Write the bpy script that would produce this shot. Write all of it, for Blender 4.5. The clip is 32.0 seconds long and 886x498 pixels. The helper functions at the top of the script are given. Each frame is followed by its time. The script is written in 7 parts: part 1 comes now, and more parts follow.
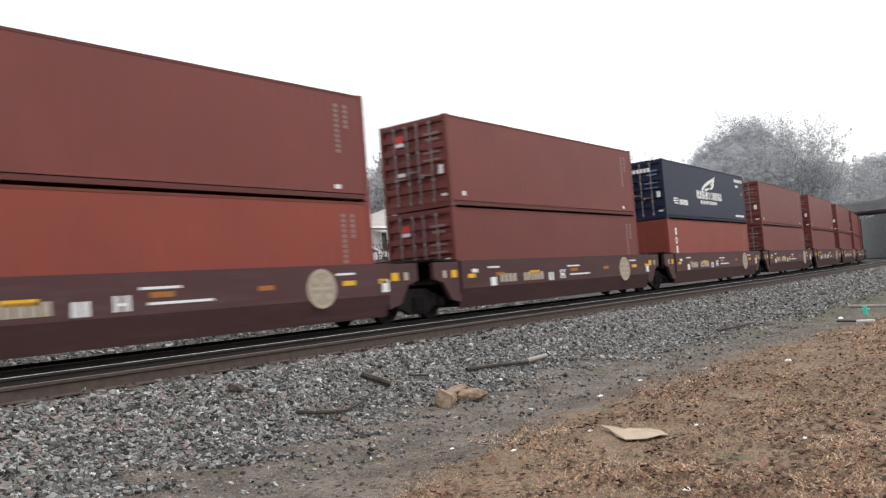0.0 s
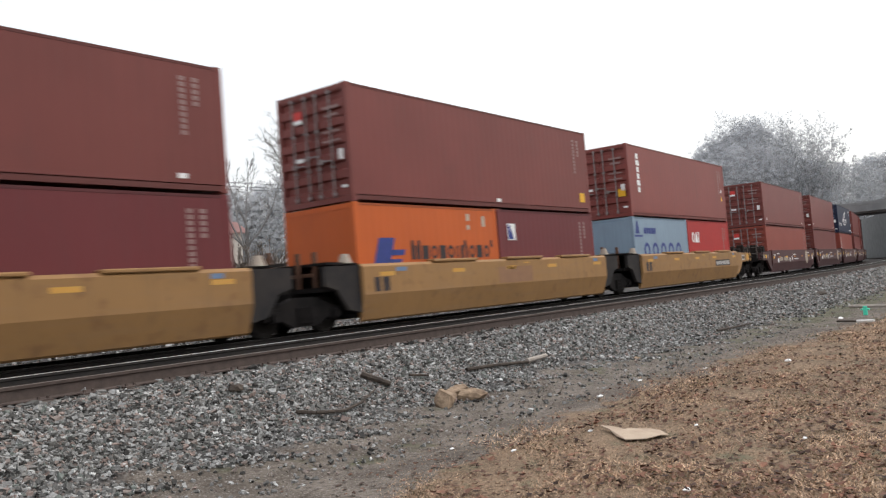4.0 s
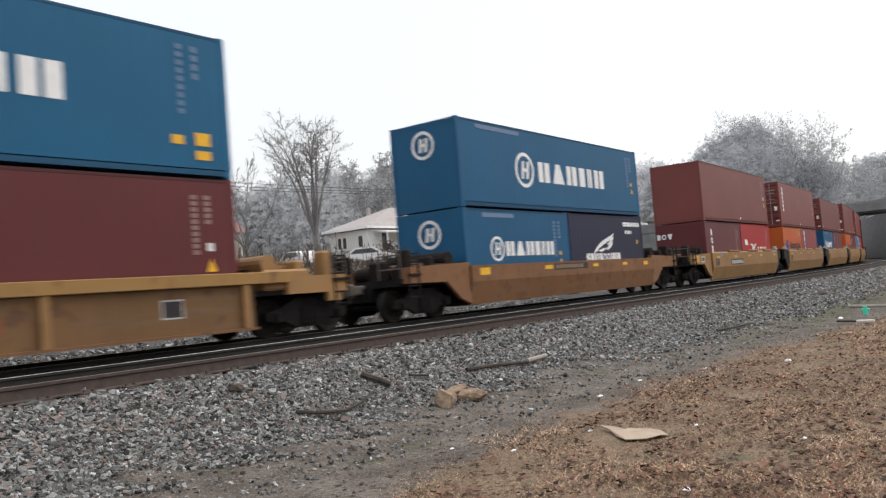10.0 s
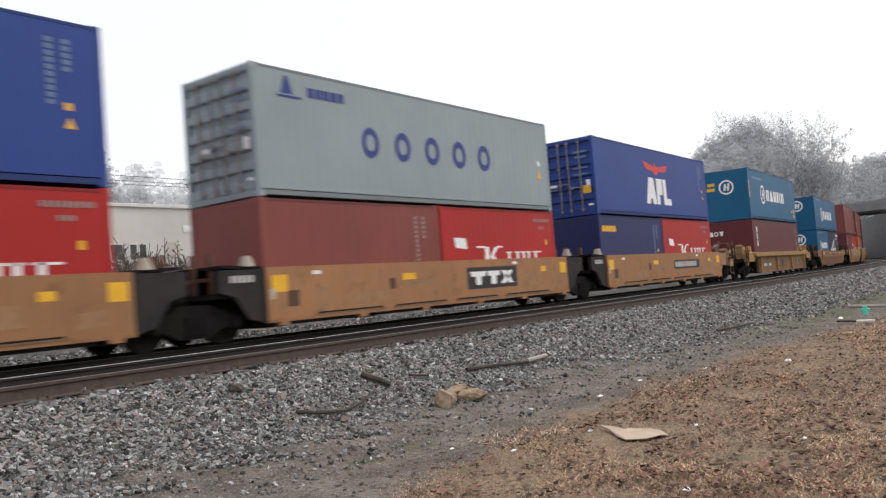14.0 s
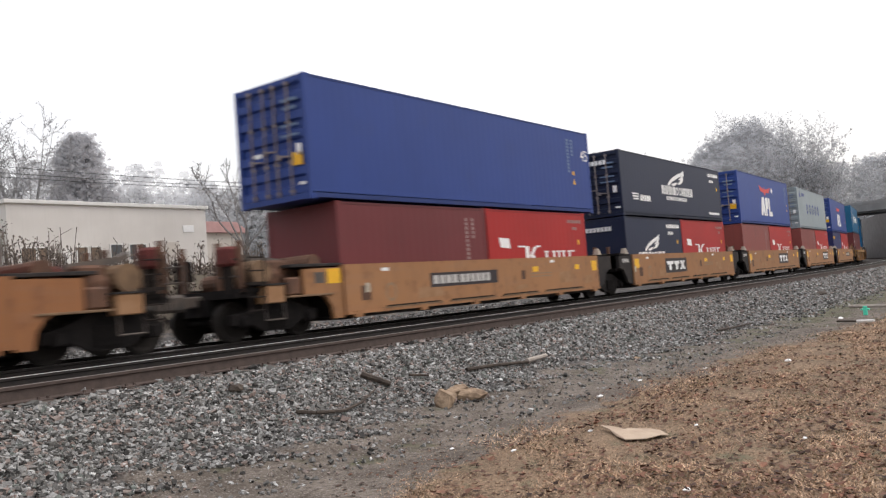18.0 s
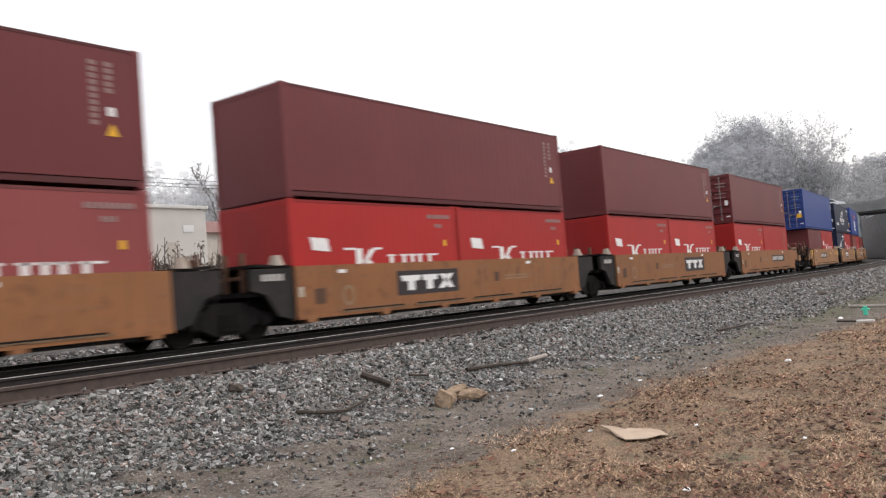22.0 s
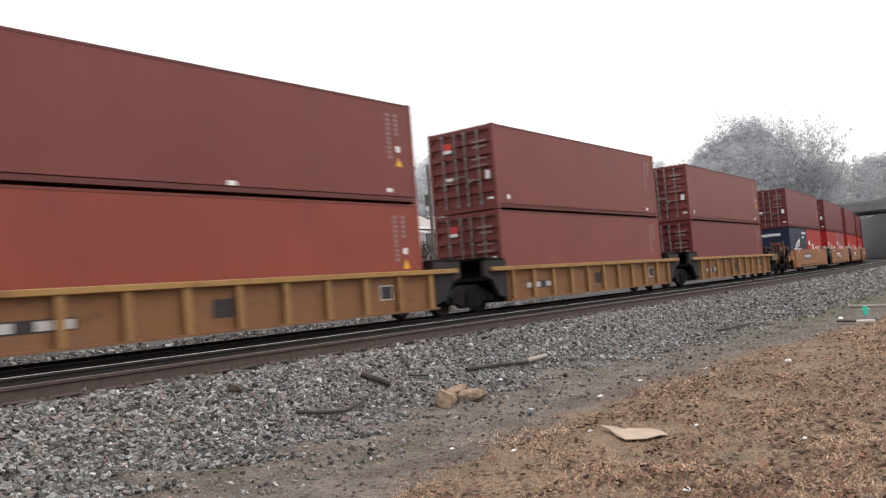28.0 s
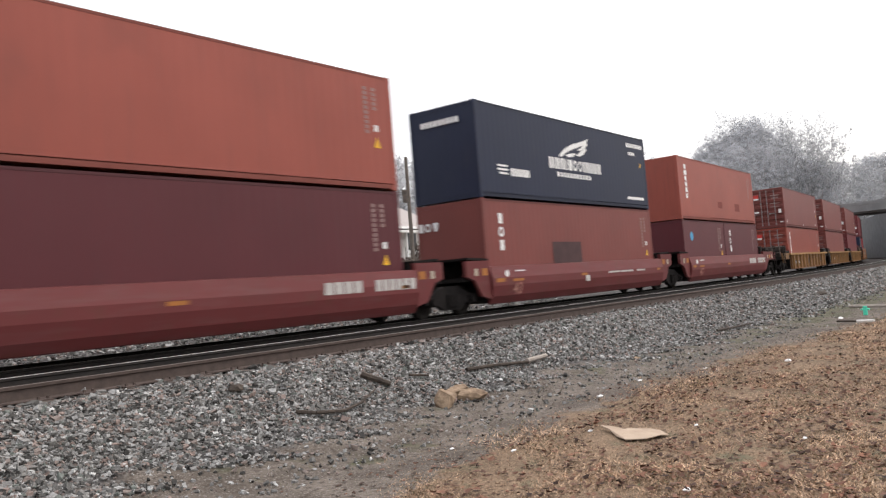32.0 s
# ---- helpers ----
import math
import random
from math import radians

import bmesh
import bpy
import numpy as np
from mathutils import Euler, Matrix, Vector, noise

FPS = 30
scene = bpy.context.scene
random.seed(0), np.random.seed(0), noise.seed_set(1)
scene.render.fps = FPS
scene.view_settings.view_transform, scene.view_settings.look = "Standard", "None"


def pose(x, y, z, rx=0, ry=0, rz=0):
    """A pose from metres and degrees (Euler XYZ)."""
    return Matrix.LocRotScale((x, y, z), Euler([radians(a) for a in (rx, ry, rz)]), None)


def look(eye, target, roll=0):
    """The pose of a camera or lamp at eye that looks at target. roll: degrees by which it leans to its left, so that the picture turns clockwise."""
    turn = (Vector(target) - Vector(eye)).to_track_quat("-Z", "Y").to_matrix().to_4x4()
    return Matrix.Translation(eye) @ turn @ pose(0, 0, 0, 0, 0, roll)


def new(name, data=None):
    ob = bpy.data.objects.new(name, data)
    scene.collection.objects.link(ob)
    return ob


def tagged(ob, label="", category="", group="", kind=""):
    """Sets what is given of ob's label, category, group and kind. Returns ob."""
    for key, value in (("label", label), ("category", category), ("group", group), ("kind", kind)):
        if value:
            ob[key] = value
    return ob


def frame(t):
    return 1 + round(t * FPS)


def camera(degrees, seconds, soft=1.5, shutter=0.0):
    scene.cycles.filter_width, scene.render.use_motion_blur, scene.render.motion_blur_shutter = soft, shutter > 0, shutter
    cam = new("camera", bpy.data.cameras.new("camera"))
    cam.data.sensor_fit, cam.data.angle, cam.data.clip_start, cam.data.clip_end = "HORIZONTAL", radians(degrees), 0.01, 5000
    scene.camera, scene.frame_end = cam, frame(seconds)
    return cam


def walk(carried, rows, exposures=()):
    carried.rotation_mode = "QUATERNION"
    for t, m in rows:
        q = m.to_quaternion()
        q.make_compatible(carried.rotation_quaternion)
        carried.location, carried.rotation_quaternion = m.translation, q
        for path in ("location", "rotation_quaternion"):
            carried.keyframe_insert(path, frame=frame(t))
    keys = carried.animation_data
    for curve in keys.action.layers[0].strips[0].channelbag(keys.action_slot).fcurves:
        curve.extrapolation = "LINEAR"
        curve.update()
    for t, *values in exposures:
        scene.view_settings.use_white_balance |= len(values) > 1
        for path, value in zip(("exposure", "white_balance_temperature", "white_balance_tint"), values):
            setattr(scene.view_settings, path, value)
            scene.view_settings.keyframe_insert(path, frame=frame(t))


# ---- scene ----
cam = camera(57.15, 32.0, soft=1.3, shutter=0.42)
EYE = Vector((0.0, 0.0, 0.925))
VIEW = Vector((0.78833, 0.61334, 0.04842))
cam_pose = look(EYE, EYE + VIEW * 10, -4.525)
walk(cam, [(0.0, cam_pose), (32.0, cam_pose)], exposures=[(0.0, -0.07, 6400, 10), (2.0, -0.13, 6400, 10), (6.0, -0.14, 6400, 10), (10.0, -0.22, 6400, 10), (14.0, -0.19, 6430, 11), (17.0, -0.14, 6560, 13), (25.0, -0.11, 6560, 13), (32.0, 0.00, 6560, 13)])

# ---- world and sun: an overcast, misty day ----
world = bpy.data.worlds.new("overcast_sky")
scene.world = world
world.use_nodes = True
wn, wl = world.node_tree.nodes, world.node_tree.links
wn.clear()
sky = wn.new("ShaderNodeTexSky")
sky.sky_type = "NISHITA"
sky.sun_disc = False
sky.sun_elevation, sky.sun_rotation = radians(56), radians(123)
sky.dust_density, sky.air_density = 6.0, 1.5
bg_sky = wn.new("ShaderNodeBackground")
bg_sky.inputs[1].default_value = 0.05
bg_cloud = wn.new("ShaderNodeBackground")
bg_cloud.inputs[0].default_value = (0.985, 0.99, 1.0, 1)
bg_cloud.inputs[1].default_value = 1.02
w_add = wn.new("ShaderNodeAddShader")
w_out = wn.new("ShaderNodeOutputWorld")
wl.new(sky.outputs[0], bg_sky.inputs[0])
wl.new(bg_sky.outputs[0], w_add.inputs[0])
wl.new(bg_cloud.outputs[0], w_add.inputs[1])
wl.new(w_add.outputs[0], w_out.inputs[0])

sun_data = bpy.data.lights.new("sun", "SUN")
sun_data.energy, sun_data.angle, sun_data.color = 1.6, radians(60), (1.0, 0.98, 0.96)
sun = new("sun", sun_data)
sun.matrix_world = look((28, -18, 50), (0, 0, 0))


# ---- materials ----
RUSTY = (0.10, 0.045, 0.03)


def mat(name, col, col2=None, scale=3.0, rough=0.6, metal=0.0, bump=0.0, bscale=40.0, streak=0.0,
        grime=None, grime_amount=0.0, obj_rand=0.0, island=0.0, spec=0.3, fine=0.0, alpha=1.0, rust=0.0):
    """A surface with colour drift at two scales, optional streaks running down, grime patches and relief."""
    m = bpy.data.materials.new(name)
    m.use_nodes = True
    n, l = m.node_tree.nodes, m.node_tree.links
    b = n["Principled BSDF"]
    b.inputs["Roughness"].default_value = rough
    b.inputs["Metallic"].default_value = metal
    b.inputs["Specular IOR Level"].default_value = spec
    tc = n.new("ShaderNodeTexCoord")
    src = tc.outputs["Object"]
    if obj_rand or streak or grime:
        info = n.new("ShaderNodeObjectInfo")
        off = n.new("ShaderNodeVectorMath")
        off.operation = "MULTIPLY_ADD"
        sc = n.new("ShaderNodeCombineXYZ")
        for i in range(3):
            l.new(info.outputs["Random"], sc.inputs[i])
        l.new(sc.outputs[0], off.inputs[0])
        off.inputs[1].default_value = (37.0, 53.0, 71.0)
        l.new(src, off.inputs[2])
        src = off.outputs[0]
    c2 = col2 or tuple(c * 0.72 for c in col)

    def noise_at(s, detail=4.0, vec=None):
        t = n.new("ShaderNodeTexNoise")
        t.inputs["Scale"].default_value = s
        t.inputs["Detail"].default_value = detail
        l.new(vec or src, t.inputs["Vector"])
        return t.outputs["Fac"]

    def ramp(fac, lo, hi):
        r = n.new("ShaderNodeMapRange")
        r.inputs["From Min"].default_value, r.inputs["From Max"].default_value = lo, hi
        l.new(fac, r.inputs["Value"])
        return r.outputs["Result"]

    def mix(fac, a, c, kind="MIX"):
        x = n.new("ShaderNodeMix")
        x.data_type, x.blend_type = "RGBA", kind
        if isinstance(fac, float):
            x.inputs[0].default_value = fac
        else:
            l.new(fac, x.inputs[0])
        for s, v in ((6, a), (7, c)):
            if isinstance(v, tuple):
                x.inputs[s].default_value = (*v, 1)
            else:
                l.new(v, x.inputs[s])
        return x.outputs[2]

    out = mix(ramp(noise_at(scale), 0.3, 0.7), col, c2)
    if fine:
        out = mix(ramp(noise_at(bscale, 3.0), 0.35, 0.65), out, mix(fine, out, (0.02, 0.02, 0.02)))
    if streak:
        mp = n.new("ShaderNodeMapping")
        mp.inputs["Scale"].default_value = (5.0, 5.0, 0.25)
        l.new(src, mp.inputs["Vector"])
        s = ramp(noise_at(2.0, 6.0, mp.outputs[0]), 0.52, 0.8)
        sm = n.new("ShaderNodeMath")
        sm.operation = "MULTIPLY"
        l.new(s, sm.inputs[0])
        sm.inputs[1].default_value = streak
        out = mix(sm.outputs[0], out, tuple(0.55 * c + 0.02 for c in col))
    if grime:
        g = ramp(noise_at(1.1, 8.0), 0.56, 0.78)
        gm = n.new("ShaderNodeMath")
        gm.operation = "MULTIPLY"
        l.new(g, gm.inputs[0])
        gm.inputs[1].default_value = grime_amount
        out = mix(gm.outputs[0], out, grime)
    if rust:
        rm = n.new("ShaderNodeMath")
        rm.operation = "MULTIPLY"
        l.new(ramp(noise_at(3.2, 9.0), 0.56, 0.68), rm.inputs[0])
        rm.inputs[1].default_value = rust
        out = mix(rm.outputs[0], out, RUSTY)
        mp2 = n.new("ShaderNodeMapping")
        mp2.inputs["Scale"].default_value = (0.35, 1.0, 3.0)
        l.new(src, mp2.inputs["Vector"])
        sm2 = n.new("ShaderNodeMath")
        sm2.operation = "MULTIPLY"
        l.new(ramp(noise_at(2.2, 7.0, mp2.outputs[0]), 0.5, 0.72), sm2.inputs[0])
        sm2.inputs[1].default_value = rust * 0.8
        out = mix(sm2.outputs[0], out, tuple(0.62 * c + 0.06 for c in col))
    if obj_rand or island:
        hs = n.new("ShaderNodeHueSaturation")
        if island:
            geo = n.new("ShaderNodeNewGeometry")
            rnd, amt = geo.outputs["Random Per Island"], island
        else:
            rnd, amt = info.outputs["Random"], obj_rand
        v = n.new("ShaderNodeMapRange")
        v.inputs["To Min"].default_value, v.inputs["To Max"].default_value = 1 - amt, 1 + amt
        l.new(rnd, v.inputs["Value"])
        l.new(v.outputs["Result"], hs.inputs["Value"])
        l.new(out, hs.inputs["Color"])
        out = hs.outputs[0]
    l.new(out, b.inputs["Base Color"])
    b.inputs["Alpha"].default_value = alpha
    if bump:
        bp = n.new("ShaderNodeBump")
        bp.inputs["Strength"].default_value = bump
        bp.inputs["Distance"].default_value = 0.02
        l.new(noise_at(bscale, 6.0), bp.inputs["Height"])
        l.new(bp.outputs[0], b.inputs["Normal"])
    return m


def stone_material():
    """Crushed stone: each piece has its own grey, some near white, some dark, pink or green."""
    m = bpy.data.materials.new("crushed_stone")
    m.use_nodes = True
    n, l = m.node_tree.nodes, m.node_tree.links
    b = n["Principled BSDF"]
    b.inputs["Roughness"].default_value = 0.85
    b.inputs["Specular IOR Level"].default_value = 0.25
    geo = n.new("ShaderNodeNewGeometry")
    cr = n.new("ShaderNodeValToRGB")
    cr.color_ramp.interpolation = "CONSTANT"
    el = cr.color_ramp.elements
    tones = ((0.0, (0.048, 0.046, 0.043)), (0.14, (0.114, 0.112, 0.105)), (0.30, (0.189, 0.185, 0.175)), (0.48, (0.254, 0.250, 0.240)), (0.60, (0.233, 0.191, 0.170)),
             (0.69, (0.329, 0.327, 0.316)), (0.82, (0.164, 0.181, 0.164)), (0.86, (0.413, 0.413, 0.401)), (0.92, (0.286, 0.220, 0.193)), (0.975, (0.594, 0.597, 0.583)))
    el[0].position, el[0].color = tones[0][0], (*tones[0][1], 1)
    el[1].position, el[1].color = tones[-1][0], (*tones[-1][1], 1)
    for p, c in tones[1:-1]:
        e = el.new(p)
        e.color = (*c, 1)
    l.new(geo.outputs["Random Per Island"], cr.inputs["Fac"])
    tc = n.new("ShaderNodeTexCoord")
    t = n.new("ShaderNodeTexNoise")
    t.inputs["Scale"].default_value = 60
    t.inputs["Detail"].default_value = 4
    l.new(tc.outputs["Object"], t.inputs["Vector"])
    hs = n.new("ShaderNodeHueSaturation")
    r = n.new("ShaderNodeMapRange")
    for key, v in (("From Min", 0.3), ("From Max", 0.7), ("To Min", 0.7), ("To Max", 1.25)):
        r.inputs[key].default_value = v * (0.9 if key.startswith("To") else 1.0)
    l.new(t.outputs["Fac"], r.inputs["Value"])
    l.new(r.outputs["Result"], hs.inputs["Value"])
    l.new(cr.outputs["Color"], hs.inputs["Color"])
    l.new(hs.outputs[0], b.inputs["Base Color"])
    return m


def paint(name, col, streak=0.35, grime_amount=0.3, rough=0.5, rust=0.0):
    return mat(name, col, tuple(c * 0.86 for c in col), 0.5, rough, bump=0.05, bscale=25, streak=streak,
               grime=(0.6 * col[0] + 0.02, 0.6 * col[1] + 0.017, 0.6 * col[2] + 0.015), grime_amount=grime_amount, obj_rand=0.08, spec=0.25, rust=rust)


CONT_COLOUR = {
    "oxide": (0.196, 0.055, 0.047),
    "brick": (0.262, 0.060, 0.042),
    "rustred": (0.245, 0.066, 0.056),
    "maroon": (0.162, 0.035, 0.038),
    "darkred": (0.122, 0.028, 0.030),
    "plum": (0.115, 0.028, 0.034),
    "kred": (0.400, 0.022, 0.020),
    "pinkred": (0.277, 0.066, 0.066),
    "orange": (0.528, 0.112, 0.023),
    "teal": (0.0075, 0.092, 0.200),
    "green_teal": (0.010, 0.116, 0.238),
    "navy": (0.014, 0.021, 0.050),
    "violet_navy": (0.017, 0.019, 0.048),
    "blue": (0.026, 0.060, 0.250),
    "indigo": (0.024, 0.030, 0.112),
    "coral": (0.345, 0.090, 0.066),
    "grey": (0.304, 0.356, 0.376),
    "greyblue": (0.255, 0.345, 0.435),
}
PAINT = {
    "oxide": paint("paint_oxide_red", CONT_COLOUR["oxide"]),
    "brick": paint("paint_brick_red", CONT_COLOUR["brick"], 0.5, 0.5),
    "rustred": paint("paint_faded_red", CONT_COLOUR["rustred"], 0.5, 0.5),
    "maroon": paint("paint_maroon", CONT_COLOUR["maroon"]),
    "darkred": paint("paint_dark_red", CONT_COLOUR["darkred"]),
    "plum": paint("paint_plum_red", CONT_COLOUR["plum"]),
    "kred": paint("paint_bright_red", CONT_COLOUR["kred"], 0.25, 0.25),
    "pinkred": paint("paint_faded_pink_red", CONT_COLOUR["pinkred"], 0.35, 0.4),
    "orange": paint("paint_orange", CONT_COLOUR["orange"], 0.3, 0.3),
    "teal": paint("paint_teal_blue", CONT_COLOUR["teal"], 0.2, 0.2),
    "green_teal": paint("paint_green_teal", CONT_COLOUR["green_teal"], 0.2, 0.2),
    "navy": paint("paint_navy", CONT_COLOUR["navy"], 0.2, 0.25),
    "violet_navy": paint("paint_violet_navy", CONT_COLOUR["violet_navy"], 0.2, 0.2),
    "blue": paint("paint_blue", CONT_COLOUR["blue"], 0.2, 0.2),
    "indigo": paint("paint_indigo", CONT_COLOUR["indigo"], 0.2, 0.2),
    "coral": paint("paint_faded_orange_red", CONT_COLOUR["coral"], 0.45, 0.4),
    "grey": paint("paint_light_grey", CONT_COLOUR["grey"], 0.3, 0.3),
    "greyblue": paint("paint_grey_blue", CONT_COLOUR["greyblue"], 0.4, 0.4),
}
# weathered copies of each paint, darkened as well for shade along the edges
RAIL_PAINT = {k: paint(k + "_weathered_rail", tuple(0.64 * c + 0.010 for c in v), 0.6, 0.6, 0.7) for k, v in CONT_COLOUR.items()}
CAR = {
    "brown": paint("car_brown", (0.088, 0.040, 0.041), 0.6, 0.7, 0.65, 0.3),
    "yellow": paint("car_yellow", (0.335, 0.186, 0.074), 0.7, 0.7, 0.6, 0.3),
    "tan": paint("car_tan", (0.360, 0.178, 0.080), 0.7, 0.7, 0.6, 0.3),
    "orange_tan": paint("car_orange_tan", (0.300, 0.130, 0.054), 0.8, 0.8, 0.65, 0.35),
    "rust_tan": paint("car_rust_tan", (0.235, 0.112, 0.050), 0.9, 0.9, 0.7, 0.45),
    "flange_yellow": paint("car_flange_yellow", (0.36, 0.205, 0.07), 0.8, 0.8, 0.65, 0.5),
    "dirty_yellow": paint("car_dirty_yellow", (0.215, 0.118, 0.052), 1.0, 1.0, 0.7, 0.7),
    "red": paint("car_red", (0.150, 0.034, 0.034), 0.5, 0.5, 0.6, 0.3),
}
BLACK = mat("sooty_black_steel", (0.012, 0.011, 0.011), (0.022, 0.019, 0.018), 4, 0.85, bump=0.2, bscale=30, spec=0.08)
GREY_STEEL = mat("worn_grey_steel", (0.07, 0.065, 0.06), (0.14, 0.11, 0.09), 5, 0.6, bump=0.2)
DARK_END = mat("dark_car_end", (0.026, 0.025, 0.026), (0.045, 0.039, 0.036), 3, 0.8, bump=0.1, spec=0.15)
WHITE = mat("white_marking", (0.86, 0.86, 0.85), (0.78, 0.78, 0.77), 6, 0.55)
PALE = mat("faded_white_marking", (0.33, 0.225, 0.21), (0.25, 0.16, 0.15), 9, 0.6)
PALE_BLUE = mat("faded_blue_white_marking", (0.17, 0.24, 0.36), (0.13, 0.19, 0.30), 9, 0.6)
CREAM = mat("cream_emblem", (0.50, 0.44, 0.35), (0.40, 0.35, 0.27), 9, 0.6)
YELLOW = mat("yellow_marking", (0.85, 0.48, 0.03), (0.75, 0.40, 0.03), 9, 0.5)
RED_MARK = mat("red_marking", (0.66, 0.06, 0.05), (0.56, 0.05, 0.045), 6, 0.5)
BLUE_MARK = mat("blue_marking", (0.036, 0.056, 0.235), (0.03, 0.048, 0.20), 6, 0.5)
BLACK_MARK = mat("black_marking", (0.03, 0.025, 0.03), (0.045, 0.035, 0.035), 6, 0.6)
SKY_MARK = mat("sky_blue_marking", (0.10, 0.38, 0.62), (0.08, 0.32, 0.55), 6, 0.5)
SCUFF = mat("scuffed_paint", (0.235, 0.062, 0.046), (0.18, 0.05, 0.04), 5, 0.75)
DARK_PATCH = mat("primer_patch", (0.060, 0.032, 0.034), (0.080, 0.042, 0.042), 3, 0.7)
RAIL_SIDE = mat("rusty_rail_web", (0.062, 0.046, 0.040), (0.092, 0.068, 0.058), 9, 0.8, bump=0.2)
# rail web coloured near black: shade under the train and between rails
RAIL_DARK = mat("greasy_black_rail", (0.016, 0.014, 0.013), (0.028, 0.023, 0.020), 9, 0.7, bump=0.2)
RAIL_TOP = mat("polished_rail_head", (0.62, 0.60, 0.58), (0.50, 0.48, 0.46), 6, 0.3, 0.9)
RAIL_DULL = mat("dull_rail_head", (0.12, 0.10, 0.09), (0.16, 0.135, 0.12), 6, 0.5, 0.3)
TIE_WOOD = mat("weathered_tie_wood", (0.060, 0.047, 0.040), (0.115, 0.094, 0.082), 6, 0.9, bump=0.6, bscale=30, obj_rand=0.3)
STONE = stone_material()
TAN_ROCK = mat("tan_sandstone", (0.36, 0.265, 0.18), (0.12, 0.08, 0.053), 8, 0.9, bump=1.0, bscale=16)
DEAD_WOOD = mat("dark_dead_wood", (0.045, 0.036, 0.030), (0.085, 0.068, 0.055), 9, 0.9, bump=0.6)
PALE_WOOD = mat("pale_broken_wood", (0.42, 0.38, 0.34), (0.32, 0.28, 0.24), 8, 0.85, bump=0.4)
CARDBOARD = mat("damp_cardboard", (0.47, 0.375, 0.285), (0.38, 0.29, 0.215), 5, 0.85, bump=0.25)
GRASS = mat("dry_grass_blade", (0.60, 0.43, 0.295), (0.29, 0.195, 0.13), 1.3, 0.85, island=0.6)
GREEN = mat("green_grass_blade", (0.10, 0.105, 0.055), (0.16, 0.15, 0.085), 2.2, 0.85, island=0.4)
LEAF = mat("fallen_leaf", (0.175, 0.083, 0.052), (0.065, 0.038, 0.028), 3, 0.8, island=0.8)
BARK = mat("grey_bark", (0.245, 0.235, 0.23), (0.185, 0.175, 0.17), 5, 0.9, bump=0.5)
TWIG = mat("dry_brown_leaves", (0.25, 0.215, 0.185), (0.19, 0.165, 0.145), 2, 0.9, island=0.35)
# haze before this tree is put into its pale grey and alpha
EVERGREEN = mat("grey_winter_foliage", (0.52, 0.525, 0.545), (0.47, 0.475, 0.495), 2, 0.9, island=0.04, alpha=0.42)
REED = mat("dead_weed_stalk", (0.105, 0.085, 0.072), (0.175, 0.145, 0.12), 3, 0.9, island=0.5)
CREAM_WALL = mat("cream_metal_wall", (0.68, 0.65, 0.61), (0.62, 0.59, 0.55), 0.6, 0.7, streak=0.1)
WHITE_WALL = mat("white_siding", (0.74, 0.73, 0.70), (0.66, 0.65, 0.62), 1.5, 0.7)
TAN_WALL = mat("tan_siding", (0.58, 0.535, 0.48), (0.51, 0.465, 0.415), 1.5, 0.7)
SHINGLE = mat("brown_shingle", (0.44, 0.40, 0.385), (0.38, 0.345, 0.33), 2, 0.9, bump=0.3, bscale=8)
PINK_ROOF = mat("faded_red_roof", (0.48, 0.29, 0.275), (0.42, 0.25, 0.24), 2, 0.8)
CONCRETE = mat("stained_concrete", (0.235, 0.238, 0.24), (0.175, 0.177, 0.18), 0.8, 0.9, bump=0.3, bscale=12, streak=0.5)
POLE_WOOD = mat("pole_wood", (0.13, 0.11, 0.095), (0.19, 0.165, 0.145), 2, 0.9, bump=0.4)
CABLE = mat("black_cable", (0.03, 0.03, 0.03), None, 3, 0.7)
GLASS = mat("dark_window_glass", (0.04, 0.045, 0.05), (0.07, 0.07, 0.075), 1, 0.12, spec=0.6)
CAR_WHITE = mat("white_car_paint", (0.80, 0.80, 0.80), (0.74, 0.74, 0.75), 1, 0.3, spec=0.5)
RUBBER = mat("black_rubber", (0.02, 0.02, 0.02), None, 4, 0.85)
MARKER = mat("mint_green_marker", (0.10, 0.75, 0.52), (0.08, 0.62, 0.44), 8, 0.5)


# ---- small mesh helpers ----
def box(bm, x0, x1, y0, y1, z0, z1, bev=0.0):
    vs = [bm.verts.new((x, y, z)) for x in (x0, x1) for y in (y0, y1) for z in (z0, z1)]
    fs = [bm.faces.new([vs[i] for i in q]) for q in ((0, 1, 3, 2), (4, 6, 7, 5), (0, 4, 5, 1), (2, 3, 7, 6), (0, 2, 6, 4), (1, 5, 7, 3))]
    if bev:
        bmesh.ops.bevel(bm, geom=list({e for f in fs for e in f.edges}), offset=bev, segments=1, affect="EDGES")
    return bm


def prism(bm, pts, y0, y1):
    """A solid from an outline in x and z, reaching from y0 to y1."""
    a = [bm.verts.new((x, y0, z)) for x, z in pts]
    c = [bm.verts.new((x, y1, z)) for x, z in pts]
    bm.faces.new(a)
    bm.faces.new(c[::-1])
    k = len(pts)
    for i in range(k):
        bm.faces.new((a[i], c[i], c[(i + 1) % k], a[(i + 1) % k]))
    return bm


def extrude_x(bm, pts, x0, x1):
    """A solid from an outline in y and z, reaching from x0 to x1."""
    a = [bm.verts.new((x0, y, z)) for y, z in pts]
    c = [bm.verts.new((x1, y, z)) for y, z in pts]
    bm.faces.new(a)
    bm.faces.new(c[::-1])
    k = len(pts)
    for i in range(k):
        bm.faces.new((a[i], c[i], c[(i + 1) % k], a[(i + 1) % k]))
    return bm


